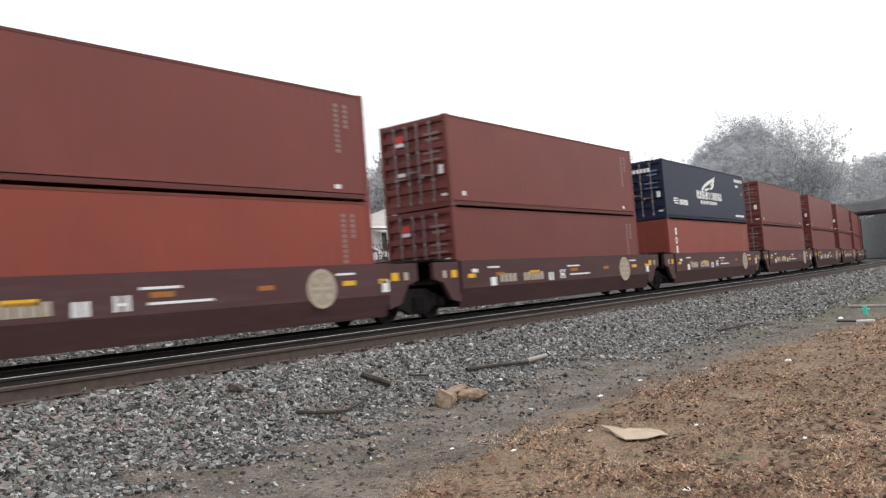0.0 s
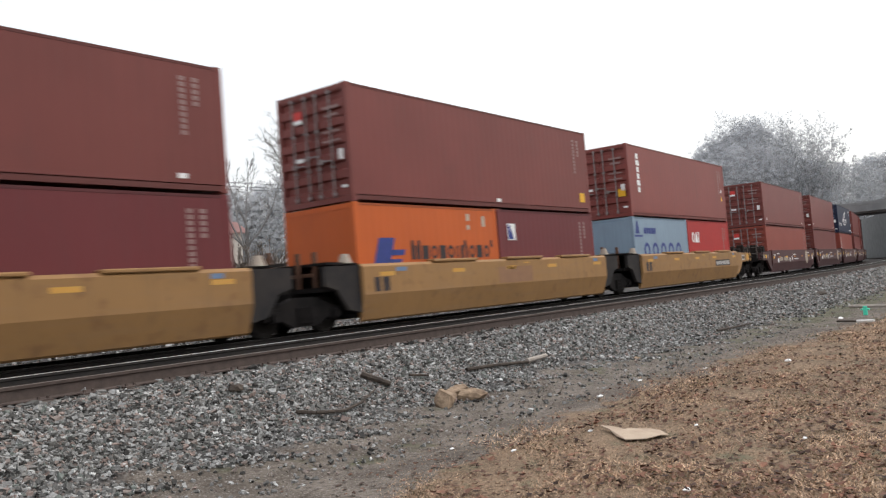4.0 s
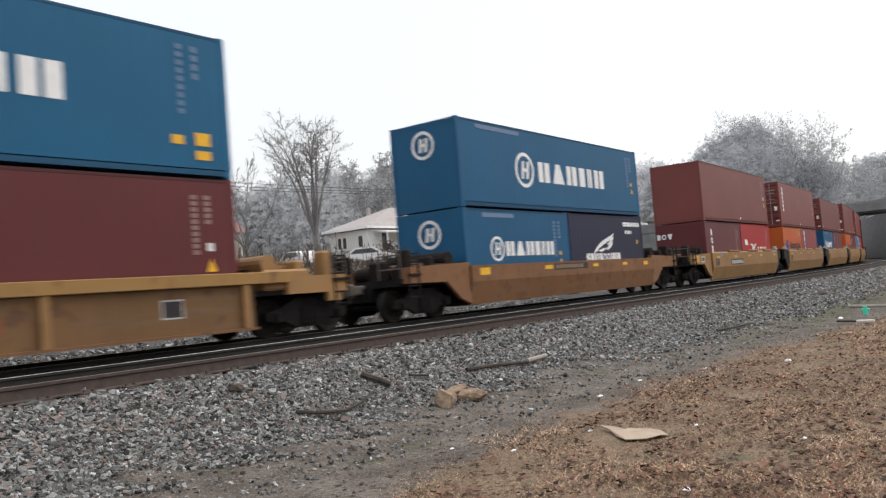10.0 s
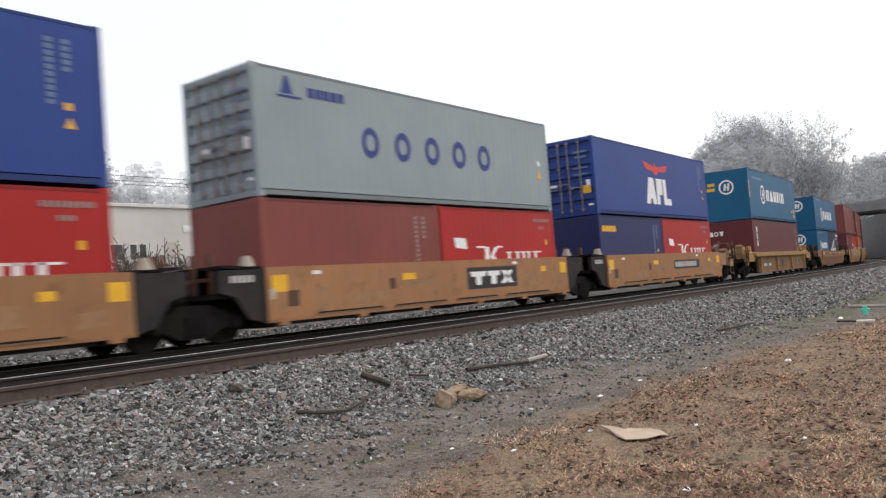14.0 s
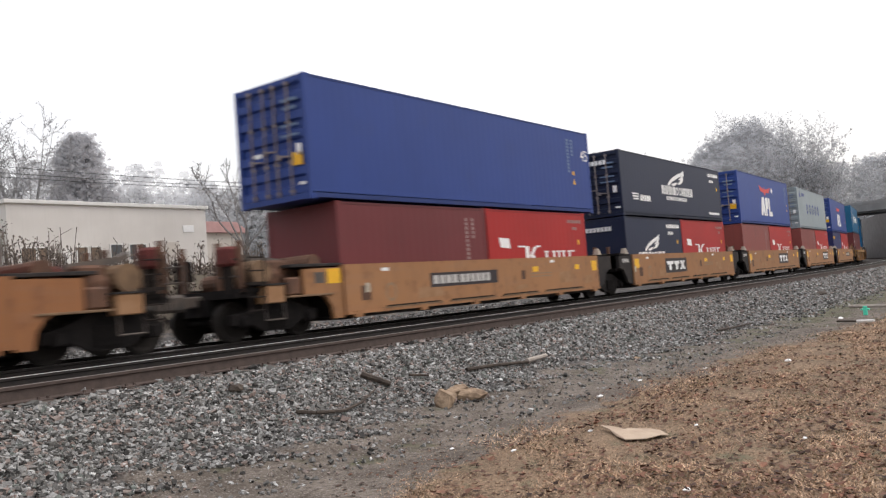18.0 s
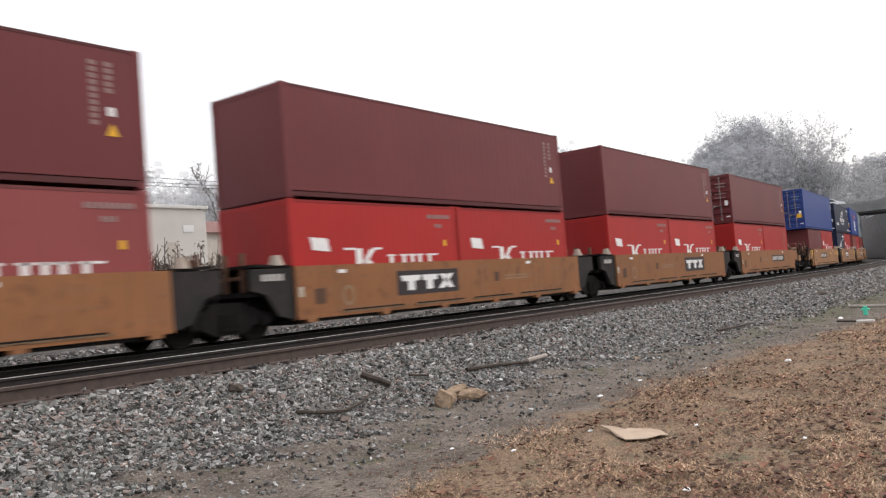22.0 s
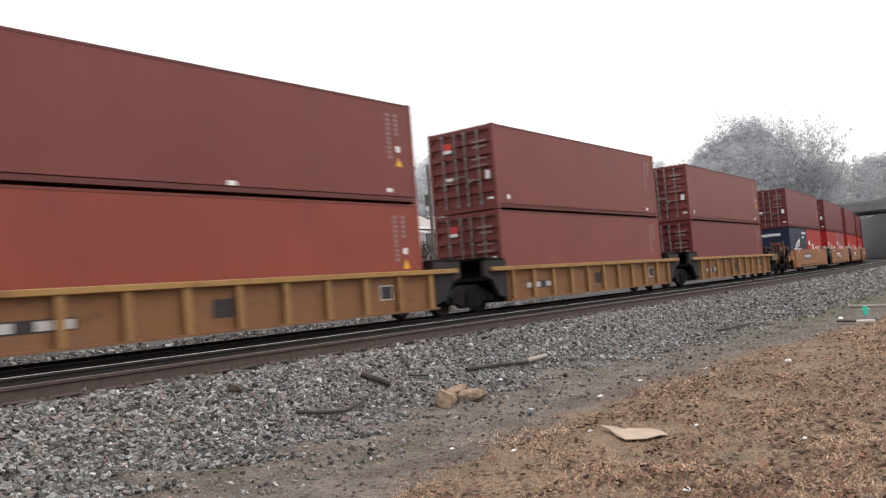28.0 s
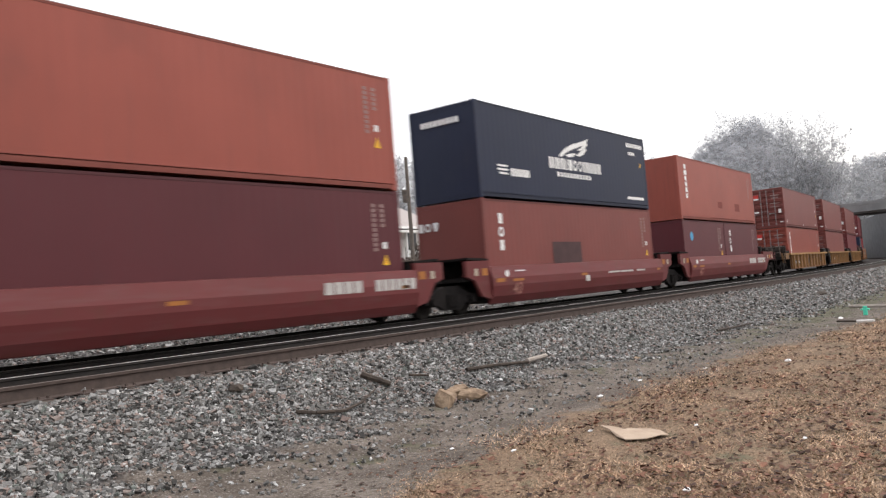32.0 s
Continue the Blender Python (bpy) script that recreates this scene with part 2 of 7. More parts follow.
def rod(bm, p, q, r0, r1=None, sides=6, caps=True):
    p, q = Vector(p), Vector(q)
    r1 = r0 if r1 is None else r1
    d = (q - p).normalized()
    u = d.orthogonal().normalized()
    w = d.cross(u)
    rings = []
    for c, r in ((p, r0), (q, r1)):
        rings.append([bm.verts.new(c + (u * math.cos(a) + w * math.sin(a)) * r) for a in (2 * math.pi * i / sides for i in range(sides))])
    for i in range(sides):
        j = (i + 1) % sides
        bm.faces.new((rings[0][i], rings[0][j], rings[1][j], rings[1][i]))
    if caps:
        bm.faces.new(rings[0][::-1])
        bm.faces.new(rings[1])
    return bm


def to_mesh(bm, material, name="mesh", smooth=False):
    bmesh.ops.recalc_face_normals(bm, faces=bm.faces)
    me = bpy.data.meshes.new(name)
    bm.to_mesh(me)
    bm.free()
    me.materials.append(material)
    if smooth:
        me.shade_smooth()
    return me


def part(name, bm, material, parent, label=""):
    """One mesh object under a thing or a part; bm may be a bmesh or a mesh that is shared."""
    me = to_mesh(bm, material, name) if isinstance(bm, bmesh.types.BMesh) else bm
    ob = new(name, me)
    ob.parent = parent
    if label:
        tagged(ob, label)
    return ob


def thing(name, label, category, group="", kind="", at=None):
    ob = new(name)
    ob.empty_display_size = 0.2
    if at is not None:
        ob.matrix_world = at
    return tagged(ob, label, category, group, kind)


def raw_mesh(name, verts, faces, material):
    me = bpy.data.meshes.new(name)
    me.from_pydata(verts, [], faces)
    me.materials.append(material)
    me.update()
    return me


# ---- the line of the track: straight, a long bend to the left, straight again ----
Y0, X0, RAD, S_END = 14.628, 15.0, 608.0, 300.0


def track_at(s):
    """Place and heading of the track's centre line after s metres; rail tops lie at z = 0."""
    if s <= X0:
        return s, Y0, 0.0
    a = (min(s, S_END) - X0) / RAD
    x, y = X0 + RAD * math.sin(a), Y0 + RAD * (1 - math.cos(a))
    if s > S_END:
        x, y = x + (s - S_END) * math.cos(a), y + (s - S_END) * math.sin(a)
    return x, y, a


def along(s, v, z=0.0):
    x, y, a = track_at(s)
    return Vector((x - v * math.sin(a), y + v * math.cos(a), z))


# ---- ground: one sheet, in strips along the track ----
PROF_V = (-1500, -60, -14.6, -9.5, -8.6, -7.7, -6.35, -2.4, -1.6, 1.6, 2.35, 3.6, 5.0, 7.0, 10.0, 14.0, 18.0, 24.0, 40.0, 80.0, 150.0, 300.0, 560.0)
PROF_Z = (1.0, -0.4, -0.70, -0.75, -0.72, -0.58, 0.03, 0.03, -0.07, -0.07, -0.09, -0.25, -0.40, -0.30, 0.45, 1.7, 2.5, 2.9, 3.2, 5.0, 9.0, 14.0, 20.0)


def smooth01(a, b, x):
    t = min(max((x - a) / (b - a), 0.0), 1.0)
    return t * t * (3 - 2 * t)


def ground_z(s, v):
    z = float(np.interp(v, PROF_V, PROF_Z))
    x, y, _ = along(s, v)
    z += 11.0 * math.exp(-(((x - 178) / 42) ** 2 + ((y - 66) / 34) ** 2)) * smooth01(9, 30, v)
    z += 22.0 * smooth01(215, 300, x) * smooth01(7, 40, v)
    z += 16.0 * smooth01(215, 300, x) * smooth01(7, 40, -v)
    z += 5.6 * smooth01(7.2, 17, -v) * smooth01(128, 146, s) * (1 - smooth01(215, 260, x))
    rough = 0.03 * smooth01(7.0, 9.0, abs(v))
    z += rough * noise.noise((x * 0.9, y * 0.9, 0.0)) + 0.5 * rough * noise.noise((x * 3.1, y * 3.1, 4.0))
    return z


def spread(lo, hi, mid_lo, mid_hi, step, grow):
    """Values from lo to hi: even between mid_lo and mid_hi, ever wider outside."""
    vals = list(np.arange(mid_lo, mid_hi + 1e-6, step))
    d, x = step, mid_hi
    while x < hi:
        d *= grow
        x += d
        vals.append(min(x, hi))
    d, x = step, mid_lo
    while x > lo:
        d *= grow
        x -= d
        vals.insert(0, max(x, lo))
    return vals


def ground_material():
    m = bpy.data.materials.new("trackside_ground")
    m.use_nodes = True
    n, l = m.node_tree.nodes, m.node_tree.links
    b = n["Principled BSDF"]
    b.inputs["Roughness"].default_value = 0.95
    b.inputs["Specular IOR Level"].default_value = 0.15
    tc = n.new("ShaderNodeTexCoord")

    def tex(scale, detail=5.0, kind="ShaderNodeTexNoise"):
        t = n.new(kind)
        t.inputs["Scale"].default_value = scale
        if kind == "ShaderNodeTexNoise":
            t.inputs["Detail"].default_value = detail
        l.new(tc.outputs["Object"], t.inputs["Vector"])
        return t.outputs["Fac"] if kind == "ShaderNodeTexNoise" else t.outputs["Distance"]

    def rng(x, lo, hi, a=0.0, c=1.0):
        r = n.new("ShaderNodeMapRange")
        for k, v in (("From Min", lo), ("From Max", hi), ("To Min", a), ("To Max", c)):
            r.inputs[k].default_value = v
        l.new(x, r.inputs["Value"])
        return r.outputs["Result"]

    def mix(f, a, c):
        x = n.new("ShaderNodeMix")
        x.data_type = "RGBA"
        l.new(f, x.inputs[0])
        for s, v in ((6, a), (7, c)):
            if isinstance(v, tuple):
                x.inputs[s].default_value = (*v, 1)
            else:
                l.new(v, x.inputs[s])
        return x.outputs[2]

    def attr(name, amount):
        """A mask of the sheet, broken up at its edge."""
        a = n.new("ShaderNodeAttribute")
        a.attribute_name = name
        s = n.new("ShaderNodeMath")
        s.operation = "ADD"
        l.new(a.outputs["Fac"], s.inputs[0])
        l.new(rng(tex(1.3, 8.0), 0.25, 0.75, -amount, amount), s.inputs[1])
        return rng(s.outputs[0], 0.4, 0.6)

    stones = tex(17.0, kind="ShaderNodeTexVoronoi")
    # cell edges coloured near black, as the shade in gaps between stones
    gravel = mix(rng(stones, 0.1, 0.6), (0.17, 0.163, 0.16), (0.04, 0.038, 0.037))
    gravel = mix(rng(tex(1.0), 0.45, 0.8), gravel, (0.11, 0.104, 0.10))
    dirt = mix(rng(tex(2.0, 8.0), 0.35, 0.65), (0.092, 0.077, 0.063), (0.168, 0.144, 0.122))
    dirt = mix(rng(tex(14.0, 8.0), 0.5, 0.68), dirt, (0.065, 0.052, 0.043))
    dirt = mix(rng(tex(45.0, 3.0), 0.55, 0.7), dirt, (0.27, 0.25, 0.235))
    dry = mix(rng(tex(1.2, 8.0), 0.35, 0.65), (0.24, 0.170, 0.114), (0.135, 0.096, 0.066))
    dry = mix(rng(tex(18.0, 8.0), 0.48, 0.66), dry, (0.085, 0.058, 0.040))
    dry = mix(rng(tex(60.0, 3.0), 0.5, 0.7), dry, (0.36, 0.265, 0.18))
    dry = mix(rng(tex(2.6, 6.0), 0.56, 0.72), dry, (0.135, 0.125, 0.082))
    green = mix(rng(tex(9.0, 8.0), 0.4, 0.6), (0.070, 0.073, 0.044), (0.125, 0.116, 0.083))
    wild = mix(rng(tex(0.5, 8.0), 0.4, 0.6), (0.125, 0.10, 0.075), (0.085, 0.075, 0.055))
    col = mix(attr("grass", 0.55), dirt, dry)
    col = mix(attr("green", 0.6), col, green)
    col = mix(attr("wild", 0.3), col, wild)
    col = mix(attr("gravel", 0.45), col, gravel)
    l.new(col, b.inputs["Base Color"])
    bp = n.new("ShaderNodeBump")
    bp.inputs["Strength"].default_value, bp.inputs["Distance"].default_value = 0.6, 0.04
    l.new(tex(22.0, 8.0), bp.inputs["Height"])
    l.new(bp.outputs[0], b.inputs["Normal"])
    return m


def toe_at(s):
    """Where the loose ballast ends, beside the track."""
    return -7.68 - 0.27 * np.clip((s - 13) / 4, 0, 1) + 0.10 * np.sin(s * 1.7) + 0.08 * np.sin(s * 0.63 + 1)


def edge_at(s):
    """Where the lawn begins."""
    return -9.65 - 0.11 * np.maximum(s - 14, 0) - 0.45 * np.exp(-((s - 5.0) / 1.2) ** 2) + 0.15 * np.sin(s * 1.3)


def build_ground():
    ss = spread(-900, 1500, -4, 48, 0.5, 1.12)
    vv = spread(-1500, 560, -17, 9, 0.4, 1.13)
    verts = [along(s, v, ground_z(s, v)) for s in ss for v in vv]
    k = len(vv)
    faces = [(i * k + j, (i + 1) * k + j, (i + 1) * k + j + 1, i * k + j + 1) for i in range(len(ss) - 1) for j in range(k - 1)]
    me = raw_mesh("ground", verts, faces, ground_material())
    me.shade_smooth()
    masks = {"gravel": [], "grass": [], "green": [], "wild": []}
    for s in ss:
        toe = float(toe_at(s))
        for v in vv:
            masks["gravel"].append(1.0 - smooth01(0.0, 0.8, toe + 0.4 - v) if v < 0 else 1.0 - smooth01(7.0, 10.0, v))
            edge = float(edge_at(s))
            masks["grass"].append(smooth01(-0.9, 0.9, edge - v))
            masks["green"].append(0.42 * math.exp(-((v - toe + 0.7) / (0.55 + 0.4 * smooth01(17, 24, s))) ** 2) * (0.45 + 0.75 * smooth01(12, 20, s) + 0.7 * smooth01(20, 26, s)) if v < -5 else 0.0)
            masks["wild"].append(smooth01(8, 12, v) + smooth01(45, 75, s) * smooth01(8, 14, -v))
    for name, vals in masks.items():
        at = me.attributes.new(name, "FLOAT", "POINT")
        at.data.foreach_set("value", np.array(vals, dtype=np.float32))
    tagged(new("ground", me), "grey ballast, bare dirt and dry brown lawn beside a railway", "ground", kind="structure")


build_ground()


# ---- two railway tracks side by side ----
RAIL_Z = 0.25    # rail tops of the empty track
TRAIN_Z = 0.15   # rail tops under the train, on a slightly lower bed


def build_track(mid, top, label, seed):
    track = thing("railway_track", label, "track", kind="structure")
    prof = [(-0.075, -0.185), (-0.075, -0.172), (-0.02, -0.155), (-0.012, -0.05), (-0.036, -0.036), (-0.036, -0.003),
            (0.036, -0.003), (0.036, -0.036), (0.012, -0.05), (0.02, -0.155), (0.075, -0.172), (0.075, -0.185)]
    ss = spread(-460, 620, -6, 140, 1.0, 1.2)
    for side in (-0.755, 0.755):
        verts = [along(s, mid + side + a, z + top) for s in ss for a, z in prof]
        k = len(prof)
        faces = [(i * k + j, i * k + (j + 1) % k, (i + 1) * k + (j + 1) % k, (i + 1) * k + j) for i in range(len(ss) - 1) for j in range(k)]
        part("rail", raw_mesh("rail", verts, faces, RAIL_SIDE if mid + side < -5 else RAIL_DARK), None, track, "rust-brown steel rail" if mid + side < -5 else "steel rail coloured near black for shade")
        verts = [along(s, mid + side + a, z + top) for s in ss for a, z in ((-0.034, -0.004), (-0.028, 0.0), (0.028, 0.0), (0.034, -0.004))]
        faces = [(i * 4 + j, (i + 1) * 4 + j, (i + 1) * 4 + j + 1, i * 4 + j + 1) for i in range(len(ss) - 1) for j in range(3)]
        part("rail_head", raw_mesh("rail_head", verts, faces, RAIL_TOP if mid + side > -5 else RAIL_DULL), None, track, "polished running surface of the rail")
    ties = []
    rng = random.Random(seed)
    for j in range(3):
        bm = bmesh.new()
        box(bm, -0.115, 0.115, -1.3, 1.3, -0.37, -0.19, 0.012)
        for v in bm.verts:
            v.co += Vector((rng.uniform(-1, 1), rng.uniform(-2.5, 2.5), rng.uniform(-0.6, 0.6))) * 0.01
        ties.append(to_mesh(bm, TIE_WOOD, "tie"))
    bm = bmesh.new()
    for side in (-0.755, 0.755):
        box(bm, -0.09, 0.09, side - 0.17, side + 0.17, -0.192, -0.172, 0.004)
        for dx in (-0.05, 0.05):
            for dy in (-0.11, 0.11):
                box(bm, dx - 0.012, dx + 0.012, side + dy - 0.012, side + dy + 0.012, -0.175, -0.14)
    plate = to_mesh(bm, RAIL_SIDE, "tie_plate")
    for i in range(290):
        s = -8 + i * 0.51
        a = track_at(s)[2]
        q = along(s, mid)
        m = pose(q.x, q.y, top, 0, 0, math.degrees(a) + rng.uniform(-1, 1))
        for name, me in (("tie", rng.choice(ties)), ("tie_plate", plate)):
            if name == "tie_plate" and s > 60:
                continue
            ob = new(name, me)
            ob.parent = track
            ob.matrix_basis = m


build_track(0.0, TRAIN_Z, "railway track with rusty rails on wooden ties, under a train", 5)
build_track(-4.85, RAIL_Z, "empty railway track with rusty rails on wooden ties", 6)


# ---- markings, drawn as plain shapes ----
def poly(bm, pts, off, face, L):
    """A flat painted shape. face: side (x, z on the near side), rear (y, z on the rear end, left to right)."""
    if face == "side":
        vs = [bm.verts.new((a, off, z)) for a, z in pts]
    else:
        vs = [bm.verts.new((-L / 2 + off, -a, z)) for a, z in pts]
    bm.faces.new(vs)


def rect(a, z, w, h, slant=0.0):
    return [(a, z), (a + w, z), (a + w + slant, z + h), (a + slant, z + h)]


def trapeze(a, z, w, h, top):
    d = w * (1 - top) / 2
    return [(a, z), (a + w, z), (a + w - d, z + h), (a + d, z + h)]


def disc(a, z, r, k=20, ry=None):
    return [(a + r * math.cos(2 * math.pi * i / k), z + (ry or r) * math.sin(2 * math.pi * i / k)) for i in range(k)]


def ring_quads(a, z, r, inner, k=20, ry=1.0):
    o, i_ = disc(a, z, r, k, r * ry), disc(a, z, r * inner, k, r * inner * ry)
    return [[o[j], o[(j + 1) % k], i_[(j + 1) % k], i_[j]] for j in range(k)]


def word(a, z, h, widths, gap, kinds=""):
    """A row of plain blocks that stands for a word: r block, t tapered up, v tapered down, o ring, s slim block."""
    out = []
    for i, w in enumerate(widths):
        kd = kinds[i] if i < len(kinds) else "r"
        if kd == "o":
            out += ring_quads(a + w / 2, z + h / 2, w / 2, 0.55, 16, h / w)
        elif kd == "t":
            out.append(trapeze(a, z, w, h, 0.35))
        elif kd == "v":
            d = w * 0.3
            out.append([(a + d, z), (a + w - d, z), (a + w, z + h), (a, z + h)])
        elif kd == "c":
            out += [rect(a, z, w * 0.42, h), rect(a + w * 0.56, z, w * 0.44, h)]
        else:
            out.append(rect(a, z, w, h))
        a += w + gap
    return out


def column(a, z_top, h, w, n, gap, kinds=""):
    out = []
    z = z_top
    for i in range(n):
        z -= h
        kd = kinds[i] if i < len(kinds) else "r"
        if kd == "o":
            out += ring_quads(a + w / 2, z + h / 2, w / 2, 0.5, 14, h / w)
        elif kd == "i":
            out.append(rect(a + w * 0.12, z, w * 0.76, h))
        else:
            out.append(rect(a, z, w, h))
        z -= gap
    return out


def figures(text, size, material):
    """A flat mesh of figures in the built-in font."""
    cu = bpy.data.curves.new("figures", "FONT")
    cu.body, cu.size = text, size
    tmp = bpy.data.objects.new("figures", cu)
    scene.collection.objects.link(tmp)
    me = bpy.data.meshes.new_from_object(tmp.evaluated_get(bpy.context.evaluated_depsgraph_get()))
    bpy.data.objects.remove(tmp)
    me.materials.clear()
    me.materials.append(material)
    return me


MARK_CACHE = {}


def mark(c, name, material, shapes, label, face="side", key=None, lift=0.004):
    L = c["length"]
    full = (key, name, material.name, face, L) if key else None
    if full and full in MARK_CACHE:
        return tagged(part(name, MARK_CACHE[full], None, c, label), kind="stuff" if len(shapes) > 1 else "")
    bm = bmesh.new()
    off = -1.219 - lift if face == "side" else -lift
    for s in shapes:
        poly(bm, s, off, face, L)
    me = bpy.data.meshes.new(name)
    bm.to_mesh(me)
    bm.free()
    me.materials.append(material)
    if full:
        MARK_CACHE[full] = me
    return tagged(part(name, me, None, c, label), kind="stuff" if len(shapes) > 1 else "")


def wing(a, z, w, h):
    """A white feathered wing, swept up to the front."""
    def put(pts):
        return [(a + w * x, z + h * y) for x, y in pts]
    return [put([(0.0, 0.0), (0.10, 0.02), (0.24, 0.22), (0.48, 0.42), (0.80, 0.66), (0.93, 0.86), (1.0, 1.0), (0.80, 0.84), (0.45, 0.62), (0.22, 0.40), (0.08, 0.20)]),
            put([(0.80, 0.66), (0.72, 0.52), (0.60, 0.40), (0.70, 0.40), (0.84, 0.52), (0.95, 0.72), (0.93, 0.86)]),
            put([(0.72, 0.40), (0.62, 0.24), (0.52, 0.16), (0.66, 0.14), (0.80, 0.26), (0.90, 0.46), (0.90, 0.56), (0.84, 0.52)]),
            put([(0.20, 0.10), (0.36, 0.20), (0.56, 0.26), (0.46, 0.10), (0.30, 0.02)])]


def marks_for(c, kind):
    L, H = c["length"], c["height"]
    e = L / 2
    if kind == "id":
        sh = column(e - 1.02, H * 0.88, 0.085, 0.13, 10, 0.035) + column(e - 0.72, H * 0.88, 0.085, 0.13, 5, 0.035)
        mark(c, "number_marking", PALE, sh, "faded white number columns", key="id%.1f" % H)
    elif kind == "idb":
        e -= 0.6 if L > 13 else 0.0
        sh = column(e - 1.02, H * 0.88, 0.085, 0.13, 10, 0.035) + column(e - 0.72, H * 0.88, 0.085, 0.13, 5, 0.035)
        mark(c, "number_marking", PALE_BLUE, sh, "faded pale number columns", key="idb%.1f" % H)
        mark(c, "warning_label", YELLOW, [rect(e - 0.72, H * 0.45, 0.13, 0.13), [(e - 0.74, H * 0.34), (e - 0.54, H * 0.34), (e - 0.64, H * 0.41)]], "small yellow stickers", key="idy%.1f" % H)
    elif kind == "idw":
        sh = word(e - 1.75, H * 0.84, 0.16, (0.14,) * 9, 0.03) + word(e - 1.6, H * 0.73, 0.13, (0.12,) * 4, 0.03) if "nyk" in c["marks"] else word(e - 1.25, H * 0.86, 0.11, (0.08,) * 9, 0.03) + word(e - 0.95, H * 0.77, 0.10, (0.08,) * 3, 0.03)
        mark(c, "number_marking", WHITE if "nyk" in c["marks"] else PALE, sh, "white number bars", key="idw%.1f%d" % (H, "nyk" in c["marks"]))
        mark(c, "warning_label", YELLOW, [rect(e - 0.62, H * 0.58, 0.12, 0.16)], "small yellow sticker", key="idwy%.1f" % H)
    elif kind == "sticker":
        mark(c, "warning_label", YELLOW, [[(e - 0.74, H * 0.36), (e - 0.5, H * 0.36), (e - 0.62, H * 0.45)]], "yellow warning triangle", key="st%.1f" % H)
        mark(c, "white_label", WHITE, [rect(e - 0.70, H * 0.5, 0.14, 0.16)], "small white label", key="sw%.1f" % H)
    elif kind == "dot":
        mark(c, "white_label", WHITE, [rect(e - 1.15, H * 0.10, 0.20, 0.10), rect(-e + 0.55, H * 0.12, 0.16, 0.13)], "small white label", key="dt%.1f" % H)
    elif kind == "dotmid":
        mark(c, "white_label", WHITE, [rect(0.1, H * 0.07, 0.22, 0.10)], "small white label", key="dm%.1f" % H)
    elif kind == "triton":
        mark(c, "lettering", WHITE, column(-e + 0.80, H * 0.88, 0.215, 0.33, 6, 0.055, "iriiri"), "column of white block lettering", key="tr%.1f" % H)
    elif kind == "tex":
        mark(c, "lettering", WHITE, column(-e + 0.78, H * 0.85, 0.31, 0.28, 3, 0.09, "ioi"), "column of white block lettering", key="tx%.1f%.1f" % (H, L))
        mark(c, "end_lettering", WHITE, word(-1.15, H * 0.72, 0.26, (0.17, 0.24, 0.24), 0.06, "sov"), "white block lettering", "rear", key="txr%.1f" % H, lift=0.02)
    elif kind == "hanjin":
        if L > 10:
            r, ca, cz = 0.56, -2.9, H * 0.52
            w0, h, ws, g = -2.05, 0.66, (0.72, 0.78, 0.72, 0.42, 0.34, 0.74), 0.20
        else:
            r, ca, cz = 0.37, -1.75, H * 0.57
            w0, h, ws, g = -1.28, 0.44, (0.46, 0.5, 0.46, 0.28, 0.22, 0.46), 0.10
        if "idb" in c["marks"]:
            ca, w0, cz = ca + 0.35, w0 + 0.35, cz - 0.08
        mark(c, "emblem", WHITE, ring_quads(ca, cz, r, 0.80, 28) + [rect(ca - 0.40 * r, cz - 0.5 * r, 0.24 * r, 1.0 * r, 0.18 * r), rect(ca + 0.12 * r, cz - 0.5 * r, 0.24 * r, 1.0 * r, 0.18 * r), rect(ca - 0.2 * r, cz - 0.1 * r, 0.5 * r, 0.2 * r)], "white ring emblem", key="hj%.2f" % ca)
        mark(c, "lettering", WHITE, word(w0, cz - h / 2, h, ws, g, "ctcscc"), "row of white block lettering", key="hjw%.2f" % w0)
        mark(c, "web_marking", PALE_BLUE, [rect(-e + 0.95, H * 0.90, 2.4 if L > 10 else 1.7, 0.13)], "thin pale line of small print", key="hjl")
        mark(c, "end_emblem", WHITE, ring_quads(0.0, H * 0.74, 0.42, 0.78, 24) + [rect(-0.17, H * 0.74 - 0.2, 0.12, 0.4, 0.06), rect(0.03, H * 0.74 - 0.2, 0.12, 0.4, 0.06), rect(-0.1, H * 0.74 - 0.04, 0.2, 0.08)], "white ring emblem", "rear", key="hje", lift=0.02)
    elif kind == "cosco":
        if L > 10:
            mark(c, "lettering", BLUE_MARK, word(-2.8, 1.08, 0.76, (0.62,) * 5, 0.60, "ooooo"), "row of dark blue ring lettering", key="co")
            mark(c, "small_lettering", BLUE_MARK, [trapeze(-5.3, H * 0.80, 0.35, 0.4, 0.3), rect(-5.4, H * 0.77, 0.7, 0.05)] + word(-4.5, H * 0.80, 0.22, (0.2,) * 5, 0.04), "small dark blue emblem and print", key="cos")
        else:
            mark(c, "lettering", BLUE_MARK, word(-2.1, 0.92, 0.64, (0.62,) * 5, 0.27, "ooooo"), "row of dark blue ring lettering", key="co2")
            mark(c, "small_lettering", BLUE_MARK, [trapeze(-2.85, H * 0.74, 0.42, 0.5, 0.3), rect(-2.95, H * 0.69, 0.8, 0.07)] + word(-2.0, H * 0.74, 0.24, (0.22,) * 5, 0.04), "small dark blue emblem and print", key="cos2")
    elif kind == "apl":
        k = -1.3

        def slim(shapes):
            return [[(k + 2.66 + (a - k - 2.66) * 0.82, z) for a, z in q] for q in shapes]
